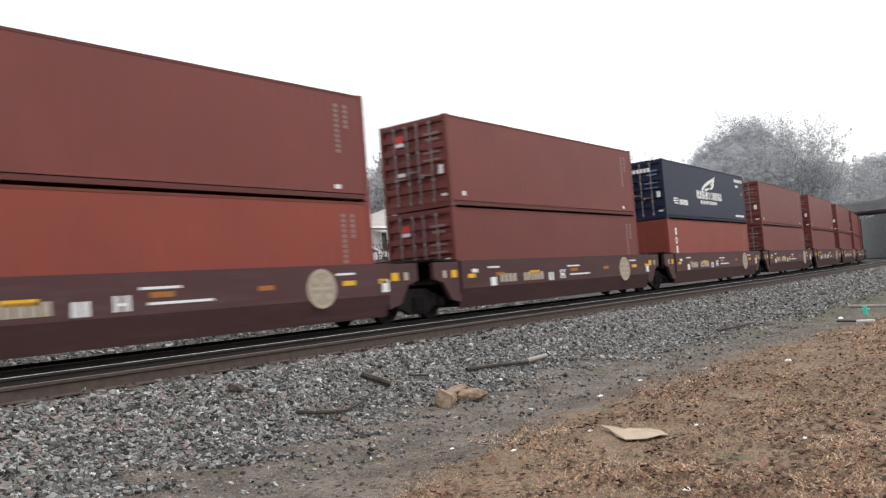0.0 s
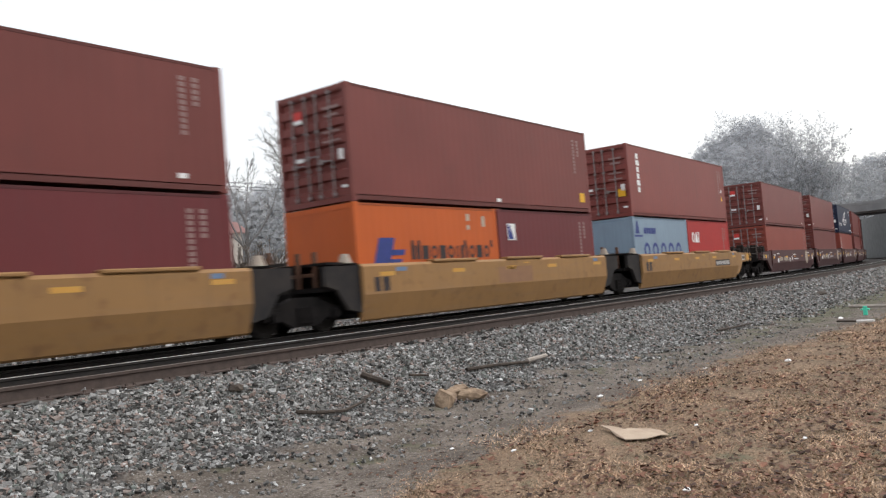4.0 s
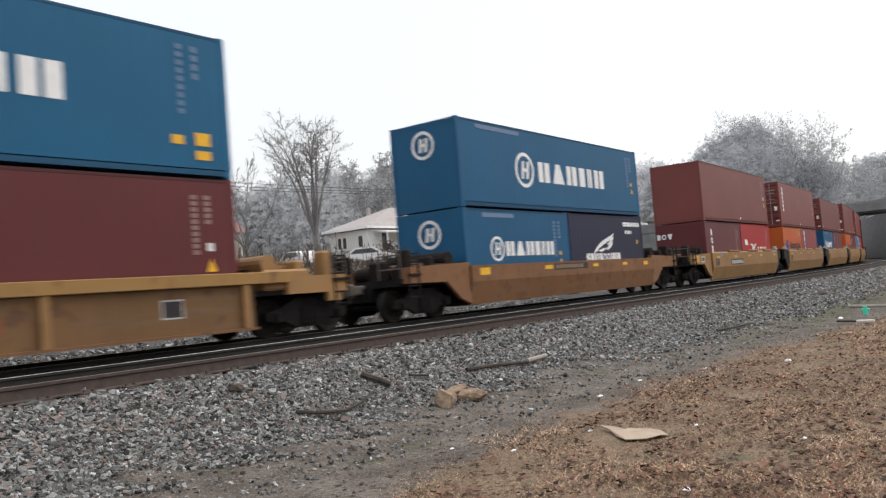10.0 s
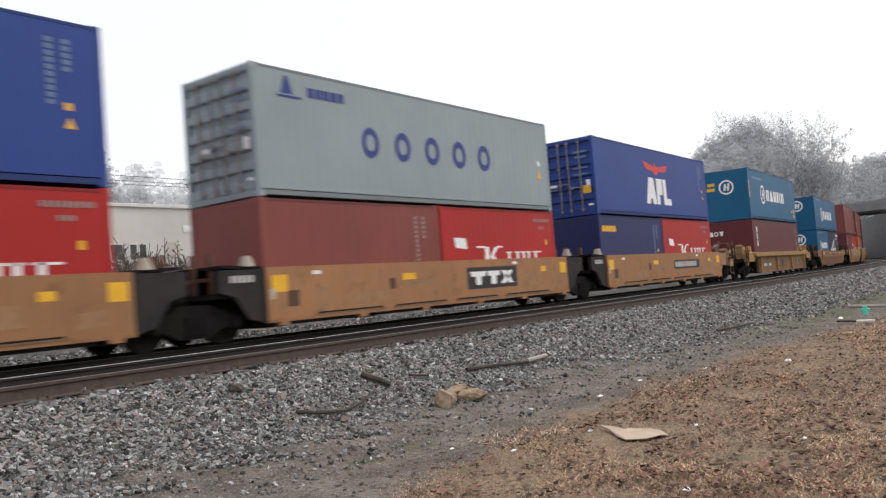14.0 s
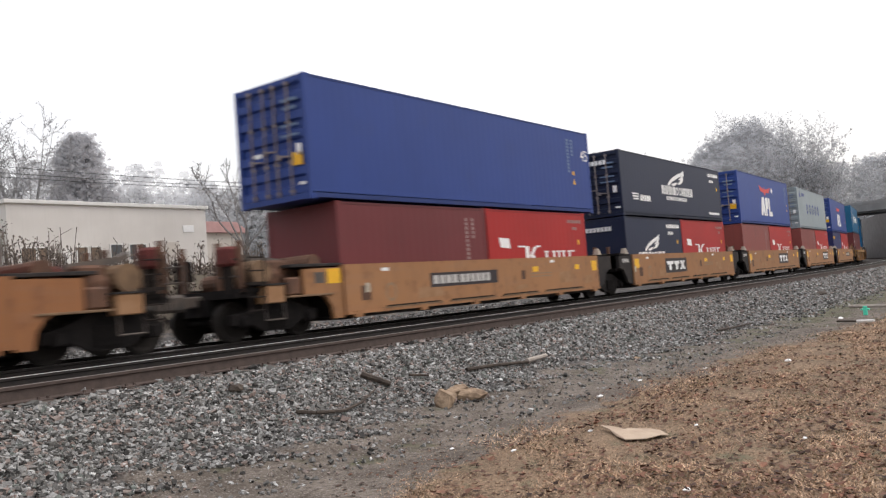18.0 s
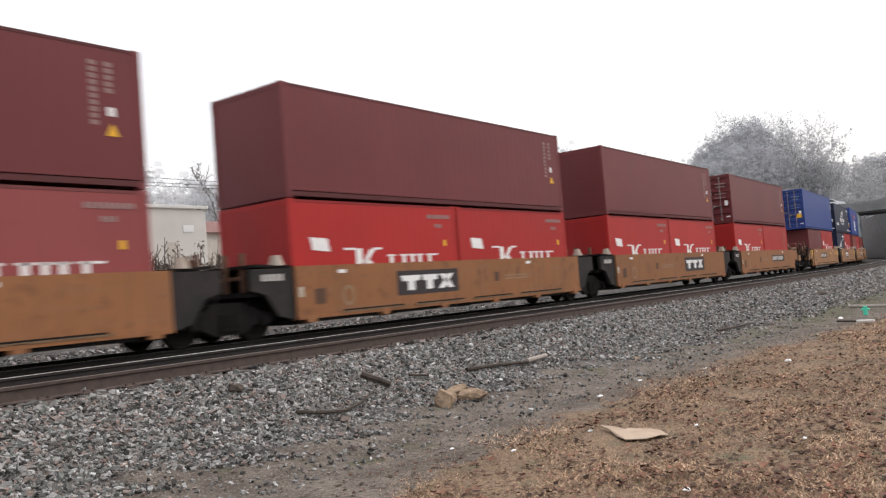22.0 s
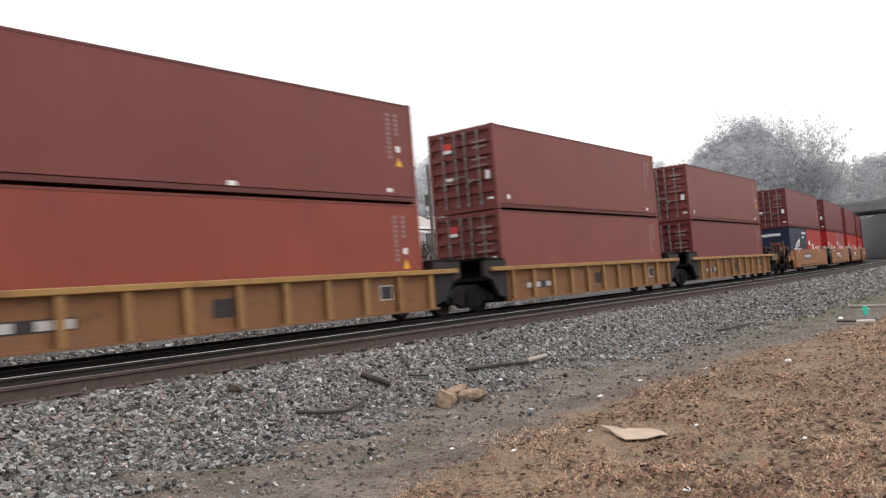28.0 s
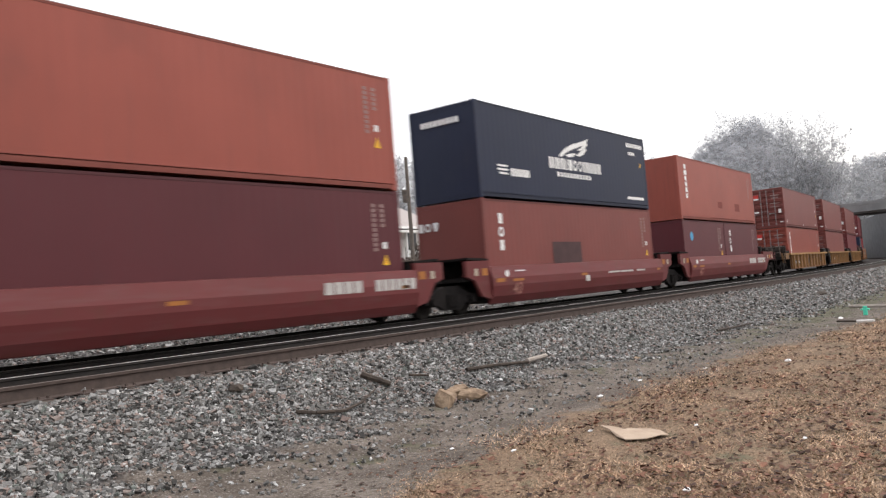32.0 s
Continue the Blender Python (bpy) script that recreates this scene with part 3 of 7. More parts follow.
        mark(c, "lettering", WHITE, slim([[(k - 0.72, 0.56), (k - 0.22, 0.56), (k - 0.12, 0.78), (k + 0.10, 0.78), (k + 0.14, 0.56), (k + 0.64, 0.56), (k + 0.36, 1.66), (k - 0.28, 1.66)], rect(k + 0.70, 0.56, 0.40, 1.1), rect(k + 1.08, 0.98, 0.42, 0.68), rect(k + 1.62, 0.56, 0.42, 1.1), rect(k + 2.04, 0.56, 0.62, 0.28)]), "white block lettering", key="apl")
        mark(c, "emblem", RED_MARK, slim([[(k - 0.85, 2.34), (k + 0.58, 2.14), (k + 0.66, 2.28), (k + 0.78, 2.28), (k + 0.86, 2.14), (k + 2.5, 2.30), (k + 2.1, 1.98), (k + 1.1, 1.95), (k + 0.9, 1.80), (k + 0.62, 1.80), (k + 0.4, 1.95), (k - 0.5, 2.0)]]), "red spread-wing emblem", key="aple")
    elif kind == "diamond":
        mark(c, "placard", WHITE, [[(1.35, 2.15), (1.6, 1.95), (1.85, 2.15), (1.6, 2.35)]], "white diamond placard", key="dia")
    elif kind == "nyk":
        if L > 10:
            mark(c, "emblem", WHITE, wing(-1.2, H * 0.55, 2.3, 0.82), "white wing emblem", key="nw%.1f" % H)
            mark(c, "lettering", WHITE, word(-1.9, H * 0.40, 0.38, (0.34, 0.30, 0.32, 0.10, 0.24, 0.30, 0.30, 0.13, 0.27, 0.13, 0.28, 0.27), 0.075, "ccccroorcrcc"), "row of white block lettering", key="nl%.1f" % H)
            mark(c, "small_lettering", WHITE, word(-1.4, H * 0.31, 0.16, (0.15,) * 11, 0.08), "row of small white blocks", key="ns%.1f" % H)
            mark(c, "web_marking", WHITE, [rect(-e + 1.0, H * 0.30, 0.6, 0.06), rect(-e + 1.0, H * 0.34, 0.6, 0.06), rect(-e + 1.1, H * 0.26, 0.5, 0.06)] + word(-e + 1.75, H * 0.25, 0.24, (0.13,) * 7, 0.03), "small white print", key="nm%.1f" % H)
            mark(c, "web_line", WHITE, [rect(e - 2.0, H * 0.12, 1.55, 0.11)], "white line of small print", key="nwl%.1f" % H)
        else:
            mark(c, "emblem", WHITE, wing(-1.3, 1.2, 1.75, 0.72), "white wing emblem", key="nw2")
            mark(c, "lettering", WHITE, word(-1.9, 0.88, 0.30, (0.27, 0.24, 0.26, 0.08, 0.20, 0.26, 0.26, 0.10, 0.22, 0.10, 0.24), 0.05, "crcrroorrrr"), "row of white block lettering", key="nl2")
        mark(c, "end_lettering", WHITE, word(-0.75, H * 0.80, 0.17, (0.13,) * 9, 0.03), "white number bars", "rear", key="nr%.1f" % H, lift=0.05)
    elif kind == "kline":
        mark(c, "placard", WHITE, [[(-2.40, 1.44), (-1.86, 1.40), (-1.92, 1.70), (-2.46, 1.73)]], "white flag-shaped panel", key="kp")
        mark(c, "lettering", WHITE, [rect(-1.42, 1.43, 0.42, 0.05), rect(-0.42, 1.43, 0.32, 0.05), rect(-1.02, 0.90, 0.22, 0.56), [(-0.80, 1.14), (-0.52, 1.44), (-0.32, 1.44), (-0.64, 1.14)], [(-0.80, 1.18), (-0.60, 1.24), (-0.20, 0.90), (-0.48, 0.90)]]
             + [rect(a, 0.90, w, 0.40) for a, w in ((0.18, 0.14), (0.66, 0.14), (1.0, 0.12), (1.3, 0.13), (1.7, 0.13))] + [rect(a, 1.26, w, 0.045) for a, w in ((0.1, 0.3), (0.58, 0.3), (0.92, 0.28), (1.22, 0.28), (1.62, 0.5))], "white block lettering", key="kl")
    elif kind == "hapag":
        mark(c, "emblem", BLUE_MARK, [[(a + 0.28, z - 0.1) for a, z in q] for q in ([(-2.75, 1.12), (-2.15, 1.12), (-1.9, 1.82), (-2.5, 1.82)], [(-2.2, 1.12), (-1.72, 1.12), (-1.66, 1.28), (-2.14, 1.28)], [(-2.12, 1.38), (-1.58, 1.38), (-1.52, 1.52), (-2.06, 1.52)])], "dark blue slanted emblem", key="hl")
        mark(c, "lettering", BLACK_MARK, word(-1.0, 1.16, 0.36, (0.36, 0.28, 0.30, 0.28, 0.30, 0.14, 0.14, 0.10, 0.28, 0.28, 0.28), 0.08, "croroorsoro") + [rect(-1.0, 1.45, 0.11, 0.2), rect(-0.74, 1.45, 0.11, 0.2), rect(1.31, 1.45, 0.11, 0.2), rect(2.61, 1.45, 0.11, 0.2)], "row of dark block lettering", key="hlw")
        mark(c, "white_label", CREAM, [rect(1.5, 2.2, 0.16, 0.2), rect(2.25, 2.05, 0.16, 0.3), rect(1.5, 1.95, 0.14, 0.14)], "small pale labels", key="hlp")
    elif kind == "cai":
        mark(c, "lettering", WHITE, word(-2.5, H * 0.60, 0.48, (0.36, 0.36, 0.13), 0.05, "otr"), "white block lettering", key="cai")
    elif kind == "sen":
        mark(c, "blue_band", BLUE_MARK, [rect(-2.15, 0.2, 0.5, H - 0.4)], "vertical blue band", key="sb", lift=0.004)
        mark(c, "lettering", WHITE, column(-2.08, H * 0.93, 0.32, 0.34, 5, 0.07, "rroir"), "column of white block lettering", key="sl", lift=0.008)
    elif kind == "genlogo":
        mark(c, "logo_panel", WHITE, [rect(-2.55, H * 0.64, 0.45, 0.5)], "small white logo panel", key="g1")
        mark(c, "logo_shape", BLUE_MARK, [[(-2.52, H * 0.65), (-2.2, H * 0.65), (-2.4, H * 0.82), (-2.52, H * 0.82)]], "blue logo shape", key="g2", lift=0.008)
    elif kind == "seaco":
        mark(c, "lettering", YELLOW, word(-2.8, H * 0.76, 0.22, (0.2,) * 5, 0.04), "row of yellow block lettering", key="se")
    elif kind == "gd":
        mark(c, "lettering", CREAM, column(-2.3, H * 0.85, 0.26, 0.24, 2, 0.06, "oo"), "pale block lettering", key="gd")
    elif kind == "patch":
        mark(c, "repair_patch", DARK_PATCH, [rect(-2.15, 0.36, 2.0, 1.24)], "dark primer patch", key="pa")
    elif kind == "scuffs":
        mark(c, "repair_patch", SCUFF, [rect(-0.6, 0.68, 0.7, 0.32), rect(2.3, 0.6, 0.85, 0.4)], "dark scuffed patches", key="sc")
    elif kind == "bluedot":
        mark(c, "round_sticker", SKY_MARK, [disc(-1.95, H * 0.71, 0.21)], "round sky-blue sticker", key="bd")
    elif kind == "endyellow":
        mark(c, "warning_label", YELLOW, [rect(-1.1, H * 0.61, 0.45, 0.17), rect(-1.05, H * 0.71, 0.4, 0.17)], "yellow end stickers", "rear", key="ey", lift=0.02)
    elif kind == "yellowbox":
        mark(c, "warning_label", YELLOW, [rect(e - 0.75, H * 0.13, 0.36, 0.32)], "yellow square label", key="yb%.1f" % H)
    elif kind == "hanstk":
        mark(c, "warning_label", YELLOW, [rect(e - 0.82, 0.62, 0.34, 0.26), rect(e - 0.82, 0.34, 0.34, 0.18), rect(e - 1.35, 0.62, 0.26, 0.18)], "yellow size stickers", key="hs")
        mark(c, "number_marking", PALE_BLUE, column(e - 1.15, H * 0.90, 0.10, 0.12, 9, 0.06) + column(e - 0.8, H * 0.90, 0.12, 0.12, 4, 0.06), "pale number columns", key="hsn")
    elif kind == "yellowpost":
        mark(c, "corner_stripe", YELLOW, [rect(-e + 0.03, H * 0.42, 0.13, 1.0)], "yellow stripe on the corner post", key="yp")
    elif kind == "size45":
        me = figures("45", 0.55, WHITE)
        me.transform(pose(e - 0.66, -1.225, H * 0.64, 90, 0, 0))
        part("size_number", me, None, c, "white figures 45")


# ---- shipping containers ----
CONT_CACHE = {}
HALF = 1.219


def corrugated(a0, a1, z0, z1, place, material, period=0.28, depth=0.0018, name="panel"):
    """An upright panel of pressed steel ribs; place turns (along, depth, height) into a point."""
    n = max(2, round((a1 - a0) / period))
    p = (a1 - a0) / n
    pts = []
    for i in range(n):
        x = a0 + i * p
        pts += [(x, 0.0), (x + 0.26 * p, 0.0), (x + 0.5 * p, depth), (x + 0.76 * p, depth)]
    pts.append((a1, 0.0))
    verts = [place(x, d, z) for x, d in pts for z in (z0, z1)]
    faces = [(2 * i, 2 * i + 2, 2 * i + 3, 2 * i + 1) for i in range(len(pts) - 1)]
    return raw_mesh(name, verts, faces, material)


def container_set(L, H, key):
    ck = (round(L, 2), round(H, 2), key)
    if ck in CONT_CACHE:
        return CONT_CACHE[ck]
    m = PAINT[key]
    e = L / 2
    s = {}
    bm = bmesh.new()
    for sx in (-1, 1):
        for sy in (-1, 1):
            x0, x1 = sorted((sx * e, sx * (e - 0.13)))
            y0, y1 = sorted((sy * HALF, sy * (HALF - 0.12)))
            box(bm, x0, x1, y0, y1, 0.11, H - 0.11)
    for sy in (-1, 1):
        y0, y1 = sorted((sy * (HALF - 0.004), sy * (HALF - 0.07)))
        box(bm, -e + 0.13, e - 0.13, y0 * 0.965, y1 * 0.965, 0.055, 0.13)
    for sx in (-1, 1):
        x0, x1 = sorted((sx * (e - 0.004), sx * (e - 0.09)))
        box(bm, x0, x1, -HALF + 0.12, HALF - 0.12, H - 0.13, H - 0.012)
        box(bm, x0, x1, -HALF + 0.12, HALF - 0.12, 0.02, 0.16)
    s["frame"] = to_mesh(bm, m, "frame")
    for name, z0, z1 in (("top_rail", H - 0.078, H - 0.02), ("bottom_rail", 0.045, 0.15)):
        bm = bmesh.new()
        box(bm, -e + 0.132, e - 0.132, -HALF + 0.001, -HALF + 0.06, z0, z1)
        s[name] = to_mesh(bm, RAIL_PAINT[key], name)
    bm = bmesh.new()
    box(bm, -0.089, 0.089, -0.081, 0.081, -0.059, 0.059, 0.008)
    s["casting"] = to_mesh(bm, m, "corner_casting")
    s["near"] = corrugated(-e + 0.13, e - 0.13, 0.172, H - 0.08, lambda x, d, z: (x, -HALF + 0.006 + d, z), m, name="side_panel")
    s["far"] = corrugated(-e + 0.13, e - 0.13, 0.172, H - 0.08, lambda x, d, z: (-x, HALF - 0.006 - d, z), m, name="side_panel")
    s["front"] = corrugated(-HALF + 0.12, HALF - 0.12, 0.16, H - 0.13, lambda x, d, z: (e - 0.012 - d, x, z), m, name="end_wall")
    s["rear"] = corrugated(-HALF + 0.12, HALF - 0.12, 0.16, H - 0.13, lambda x, d, z: (-e + 0.012 + d, -x, z), m, name="end_wall")
    bm = bmesh.new()
    box(bm, -e + 0.09, e - 0.09, -HALF + 0.07, HALF - 0.07, H - 0.045, H - 0.02)
    box(bm, -e + 0.09, e - 0.09, -HALF + 0.07, HALF - 0.07, 0.06, 0.16)
    s["roof"] = to_mesh(bm, m, "roof_and_floor")
    for side in (-1, 1):
        bm = bmesh.new()
        y0, y1 = sorted((side * 0.012, side * (HALF - 0.125)))
        nb = 6
        step = (H - 0.31) / nb
        prof = [(-e + 0.10, 0.17)]
        for i in range(nb):
            z = 0.17 + step * i
            prof += [(-e + 0.012, z), (-e + 0.012, z + step * 0.42), (-e + 0.085, z + step * 0.52), (-e + 0.085, z + step * 0.90)]
        prof += [(-e + 0.012, H - 0.17), (-e + 0.012, H - 0.14), (-e + 0.10, H - 0.14)]
        prism(bm, prof, y0, y1)
        s["door%d" % side] = to_mesh(bm, m, "door")
    bm = bmesh.new()
    rod(bm, (-e - 0.022, 0, 0.14), (-e - 0.022, 0, H - 0.11), 0.026, sides=6)
    for z in (0.2, H * 0.3, H * 0.62, H - 0.2):
        box(bm, -e - 0.048, -e + 0.01, -0.05, 0.05, z, z + 0.06)
    s["bar"] = to_mesh(bm, HANDLE_STEEL, "locking_bar")
    bm = bmesh.new()
    rod(bm, (-e - 0.05, 0, 0), (-e - 0.05, 0.36, 0.02), 0.022, sides=5)
    box(bm, -e - 0.07, -e - 0.03, 0.30, 0.40, -0.05, 0.07)
    s["handle"] = to_mesh(bm, HANDLE_STEEL, "door_handle")
    CONT_CACHE[ck] = s
    return s


HANDLE_STEEL = mat("galvanised_handle", (0.29, 0.255, 0.25), (0.20, 0.165, 0.16), 6, 0.6)
COLOUR_WORDS = {"oxide": "oxide-red", "brick": "brick-red", "rustred": "rusty-red", "maroon": "maroon", "darkred": "dark red", "plum": "plum-red",
                "kred": "bright red", "pinkred": "pinkish-red", "orange": "orange", "teal": "teal-blue", "green_teal": "green-teal", "navy": "dark navy",
                "violet_navy": "violet-navy", "blue": "deep blue", "indigo": "dark indigo-blue", "coral": "faded orange-red", "grey": "light grey", "greyblue": "pale grey-blue"}


def container(size, key, rear, marks, H=2.591, upper=True):
    L = {"20": 6.058, "40": 12.192, "45": 13.716}[size]
    s = container_set(L, H, key)
    where = "stacked on another" if upper else "in a railcar"
    what = {"door": "with barred doors", "plain": "with plain end wall"}[rear]
    c = thing("shipping_container", "%s ribbed %s-foot container %s, %s" % (COLOUR_WORDS[key], size, what, where), "container", "containers on the train")
    c["length"], c["height"], c["marks"] = L, H, " ".join(marks)
    part("frame", s["frame"], None, c)
    for name in ("top_rail", "bottom_rail"):
        for turn in (0, 180):
            part(name, s[name], None, c, "weathered grey-tinged side rail, darkened for edge shade").rotation_euler.z = radians(turn)
    part("side_panel", s["near"], None, c)
    part("side_panel", s["far"], None, c)
    part("roof", s["roof"], None, c)
    part("end_wall", s["front"], None, c)
    for sx in (-1, 1):
        for sy in (-1, 1):
            for z in (0.059, H - 0.059):
                ob = part("corner_casting", s["casting"], None, c)
                ob.location = (sx * (L / 2 - 0.087), sy * (HALF - 0.079), z)
    if rear == "door":
        for side in (-1, 1):
            d = part("door", s["door%d" % side], None, c)
            for y in (0.19, 0.66):
                b = part("locking_bar", s["bar"], None, d)
                b.location.y = side * y
                h = part("door_handle", s["handle"], None, d)
                h.location = (0, side * y - (0.36 if side > 0 else 0.0), H * (0.42 if y < 0.5 else 0.36))
        for k, (a, z, w, h, m) in enumerate(((0.86, 0.36, 0.17, 0.26, WHITE), (-0.62, 0.40, 0.28, 0.10, WHITE), (0.42, 0.80, 0.55, 0.07, PALE), (0.48, 0.735, 0.45, 0.07, PALE), (0.36, 0.60, 0.6, 0.05, PALE), (0.36, 0.52, 0.6, 0.05, PALE), (0.9, 0.12, 0.2, 0.07, WHITE))):
            if m is PALE and key in ("navy", "blue", "grey"):
                m = PALE_BLUE
            mark(c, "door_label", m, [rect(a, H * z, w, h)], "", "rear", key="dl%d%.1f%s" % (k, H, m.name), lift=0.012)
        if key in ("oxide", "brick"):
            mark(c, "hazard_placard", RED_MARK, [rect(-0.62, H * 0.74, 0.30, 0.30)], "small red and white door placard", "rear", key="hz%.1f" % H, lift=0.012)
            mark(c, "door_label", WHITE, [rect(-0.62, H * 0.735, 0.30, 0.10)], "", "rear", key="hw%.1f" % H, lift=0.016)
        if key in ("blue", "rustred"):
            mark(c, "warning_label", YELLOW, [rect(0.72, H * 0.28, 0.32, 0.30)], "yellow square door label", "rear", key="dy%.1f" % H, lift=0.012)
    else:
        part("end_wall", s["rear"], None, c)
    for k in marks:
        marks_for(c, k)
    return c


# ---- well cars ----
CAR_CACHE = {}


def cached(key, make, material, smooth=False):
    if key not in CAR_CACHE:
        bm = bmesh.new()
        make(bm)
        CAR_CACHE[key] = to_mesh(bm, material, key.split("|")[0], smooth)
    return CAR_CACHE[key]


WHEEL_R = 0.42


def make_wheel(bm):
    """A wheel on its side of the axle, with flange and hub."""
    prof = [(0.0, 0.10), (0.05, 0.10), (0.06, 0.30), (0.0, 0.36), (-0.01, 0.445), (0.03, 0.445), (0.045, 0.42), (0.135, 0.415), (0.135, 0.36), (0.09, 0.30), (0.10, 0.12), (0.13, 0.10), (0.13, 0.0)]
    k = 28
    rings = []
    for y, r in prof:
        rings.append([bm.verts.new((r * math.cos(2 * math.pi * i / k), -y, r * math.sin(2 * math.pi * i / k))) for i in range(k)] if r > 0 else [bm.verts.new((0, -y, 0))])
    for a, c in zip(rings, rings[1:]):
        for i in range(k):
            j = (i + 1) % k
            bm.faces.new((a[i], a[j], c[j], c[i]) if len(c) > 1 else (a[i], a[j], c[0]))


def make_sideframe(bm):
    prism(bm, [(-1.15, 0.36), (-1.15, 0.56), (-0.8, 0.62), (-0.35, 0.82), (0.35, 0.82), (0.8, 0.62), (1.15, 0.56), (1.15, 0.36), (0.7, 0.36), (0.35, 0.18), (-0.35, 0.18), (-0.7, 0.36)], -1.13, -0.97)


def make_axle_box(bm):
    box(bm, -0.13, 0.13, -1.17, -0.95, 0.30, 0.55, 0.02)
    rod(bm, (0, -1.24, 0.42), (0, -1.16, 0.42), 0.10, sides=10)


def make_bolster(bm):
    box(bm, -0.2, 0.2, -1.1, 1.1, 0.42, 0.74, 0.03)
    for x in (-0.89, 0.89):
        rod(bm, (x, -0.72, 0.42), (x, 0.72, 0.42), 0.075, sides=10)


def bogie(unit, x):
    b = part("bogie", cached("bogie|bolster", make_bolster, BLACK), None, unit, "black two-axle bogie")
    b.location = (x, 0, TRAIN_Z)
    for side in (0, 180):
        f = part("sideframe", cached("sideframe|", make_sideframe, BLACK), None, b)
        f.rotation_euler.z = radians(side)
        sg = 1 if side == 0 else -1
        for x in (-0.16, 0.0, 0.16):
            q = part("spring", cached("spring|", lambda bm: rod(bm, (0, -1.16, 0.26), (0, -1.16, 0.6), 0.065, sides=8), BLACK), None, b)
            q.rotation_euler.z, q.location.x = radians(side), x * sg
        for x in (-0.89, 0.89):
            q = part("axle_box", cached("axle_box|", make_axle_box, BLACK), None, b)
            q.rotation_euler.z, q.location.x = radians(side), x * sg
        for ax in (-0.89, 0.89):
            w = part("wheel", cached("wheel|", make_wheel, WHEEL_STEEL), None, b)
            w.rotation_euler.z = radians(side)
            w.location = (ax, -0.68 if side == 0 else 0.68, WHEEL_R)
    return b


WHEEL_STEEL = mat("dark_wheel_steel", (0.014, 0.012, 0.011), (0.026, 0.022, 0.019), 6, 0.7, spec=0.15)

# outline of one side of the well, as (outward, height), from its top inwards round to its bottom
SIDES = {
    "flat": [(1.33, 0.36), (1.50, 0.88), (1.50, 1.64), (1.30, 1.64), (1.30, 0.36)],
    "bent": [(1.36, 0.34), (1.54, 0.92), (1.54, 1.58), (1.46, 1.65), (1.30, 1.65), (1.30, 0.30)],
    "slab": [(1.50, 0.56), (1.50, 1.65), (1.30, 1.65), (1.30, 0.56)],
    "low": [(1.38, 0.42), (1.52, 1.05), (1.52, 1.50), (1.30, 1.50), (1.30, 0.42)],
    "round": [(1.34, 0.38), (1.46, 0.58), (1.53, 0.88), (1.53, 1.10), (1.44, 1.44), (1.30, 1.46), (1.30, 0.36)],
    "web": [(1.42, 0.42), (1.42, 1.30), (1.30, 1.30), (1.30, 0.42)],
}
CARS = {  # side shape, paint, rib count, words
    "A": ("flat", "brown", 0, "dark brown"),
    "B": ("bent", "yellow", 0, "yellow-tan"),
    "C": ("low", "rust_tan", 0, "orange-tan"),
    "D": ("web", "yellow", 4, "yellow"),
    "E": ("slab", "tan", 0, "tan"),
    "F": ("slab", "orange_tan", 0, "rusty orange-tan"),
    "G": ("web", "dirty_yellow", 11, "yellow"),
    "H": ("round", "red", 0, "brick-red"),
}
PL = 6.28


def side_shapes(bm, kind, near):
    sg = -1 if near else 1
    pts = [(sg * y, z) for y, z in SIDES[kind]]
    extrude_x(bm, pts, -PL, PL)


def car_mark(unit, name, material, shapes, label, y, key):
    if name == "reflector" and len(shapes) > 1:
        for i, s in enumerate(shapes):
            car_mark(unit, name, material, [s], label.replace("strips", "strip"), y, key + "_%d" % i)
        return None
    ck = name + "|" + key
    if ck not in CAR_CACHE:
        bm = bmesh.new()
        for s in shapes:
            vs = [bm.verts.new((a, y, z)) for a, z in s]
            bm.faces.new(vs)
        me = bpy.data.meshes.new(name)
        bm.to_mesh(me)
        bm.free()
        me.materials.append(material)
        CAR_CACHE[ck] = me
    return tagged(part(name, CAR_CACHE[ck], None, unit, label), kind="stuff" if len(shapes) > 1 else "")


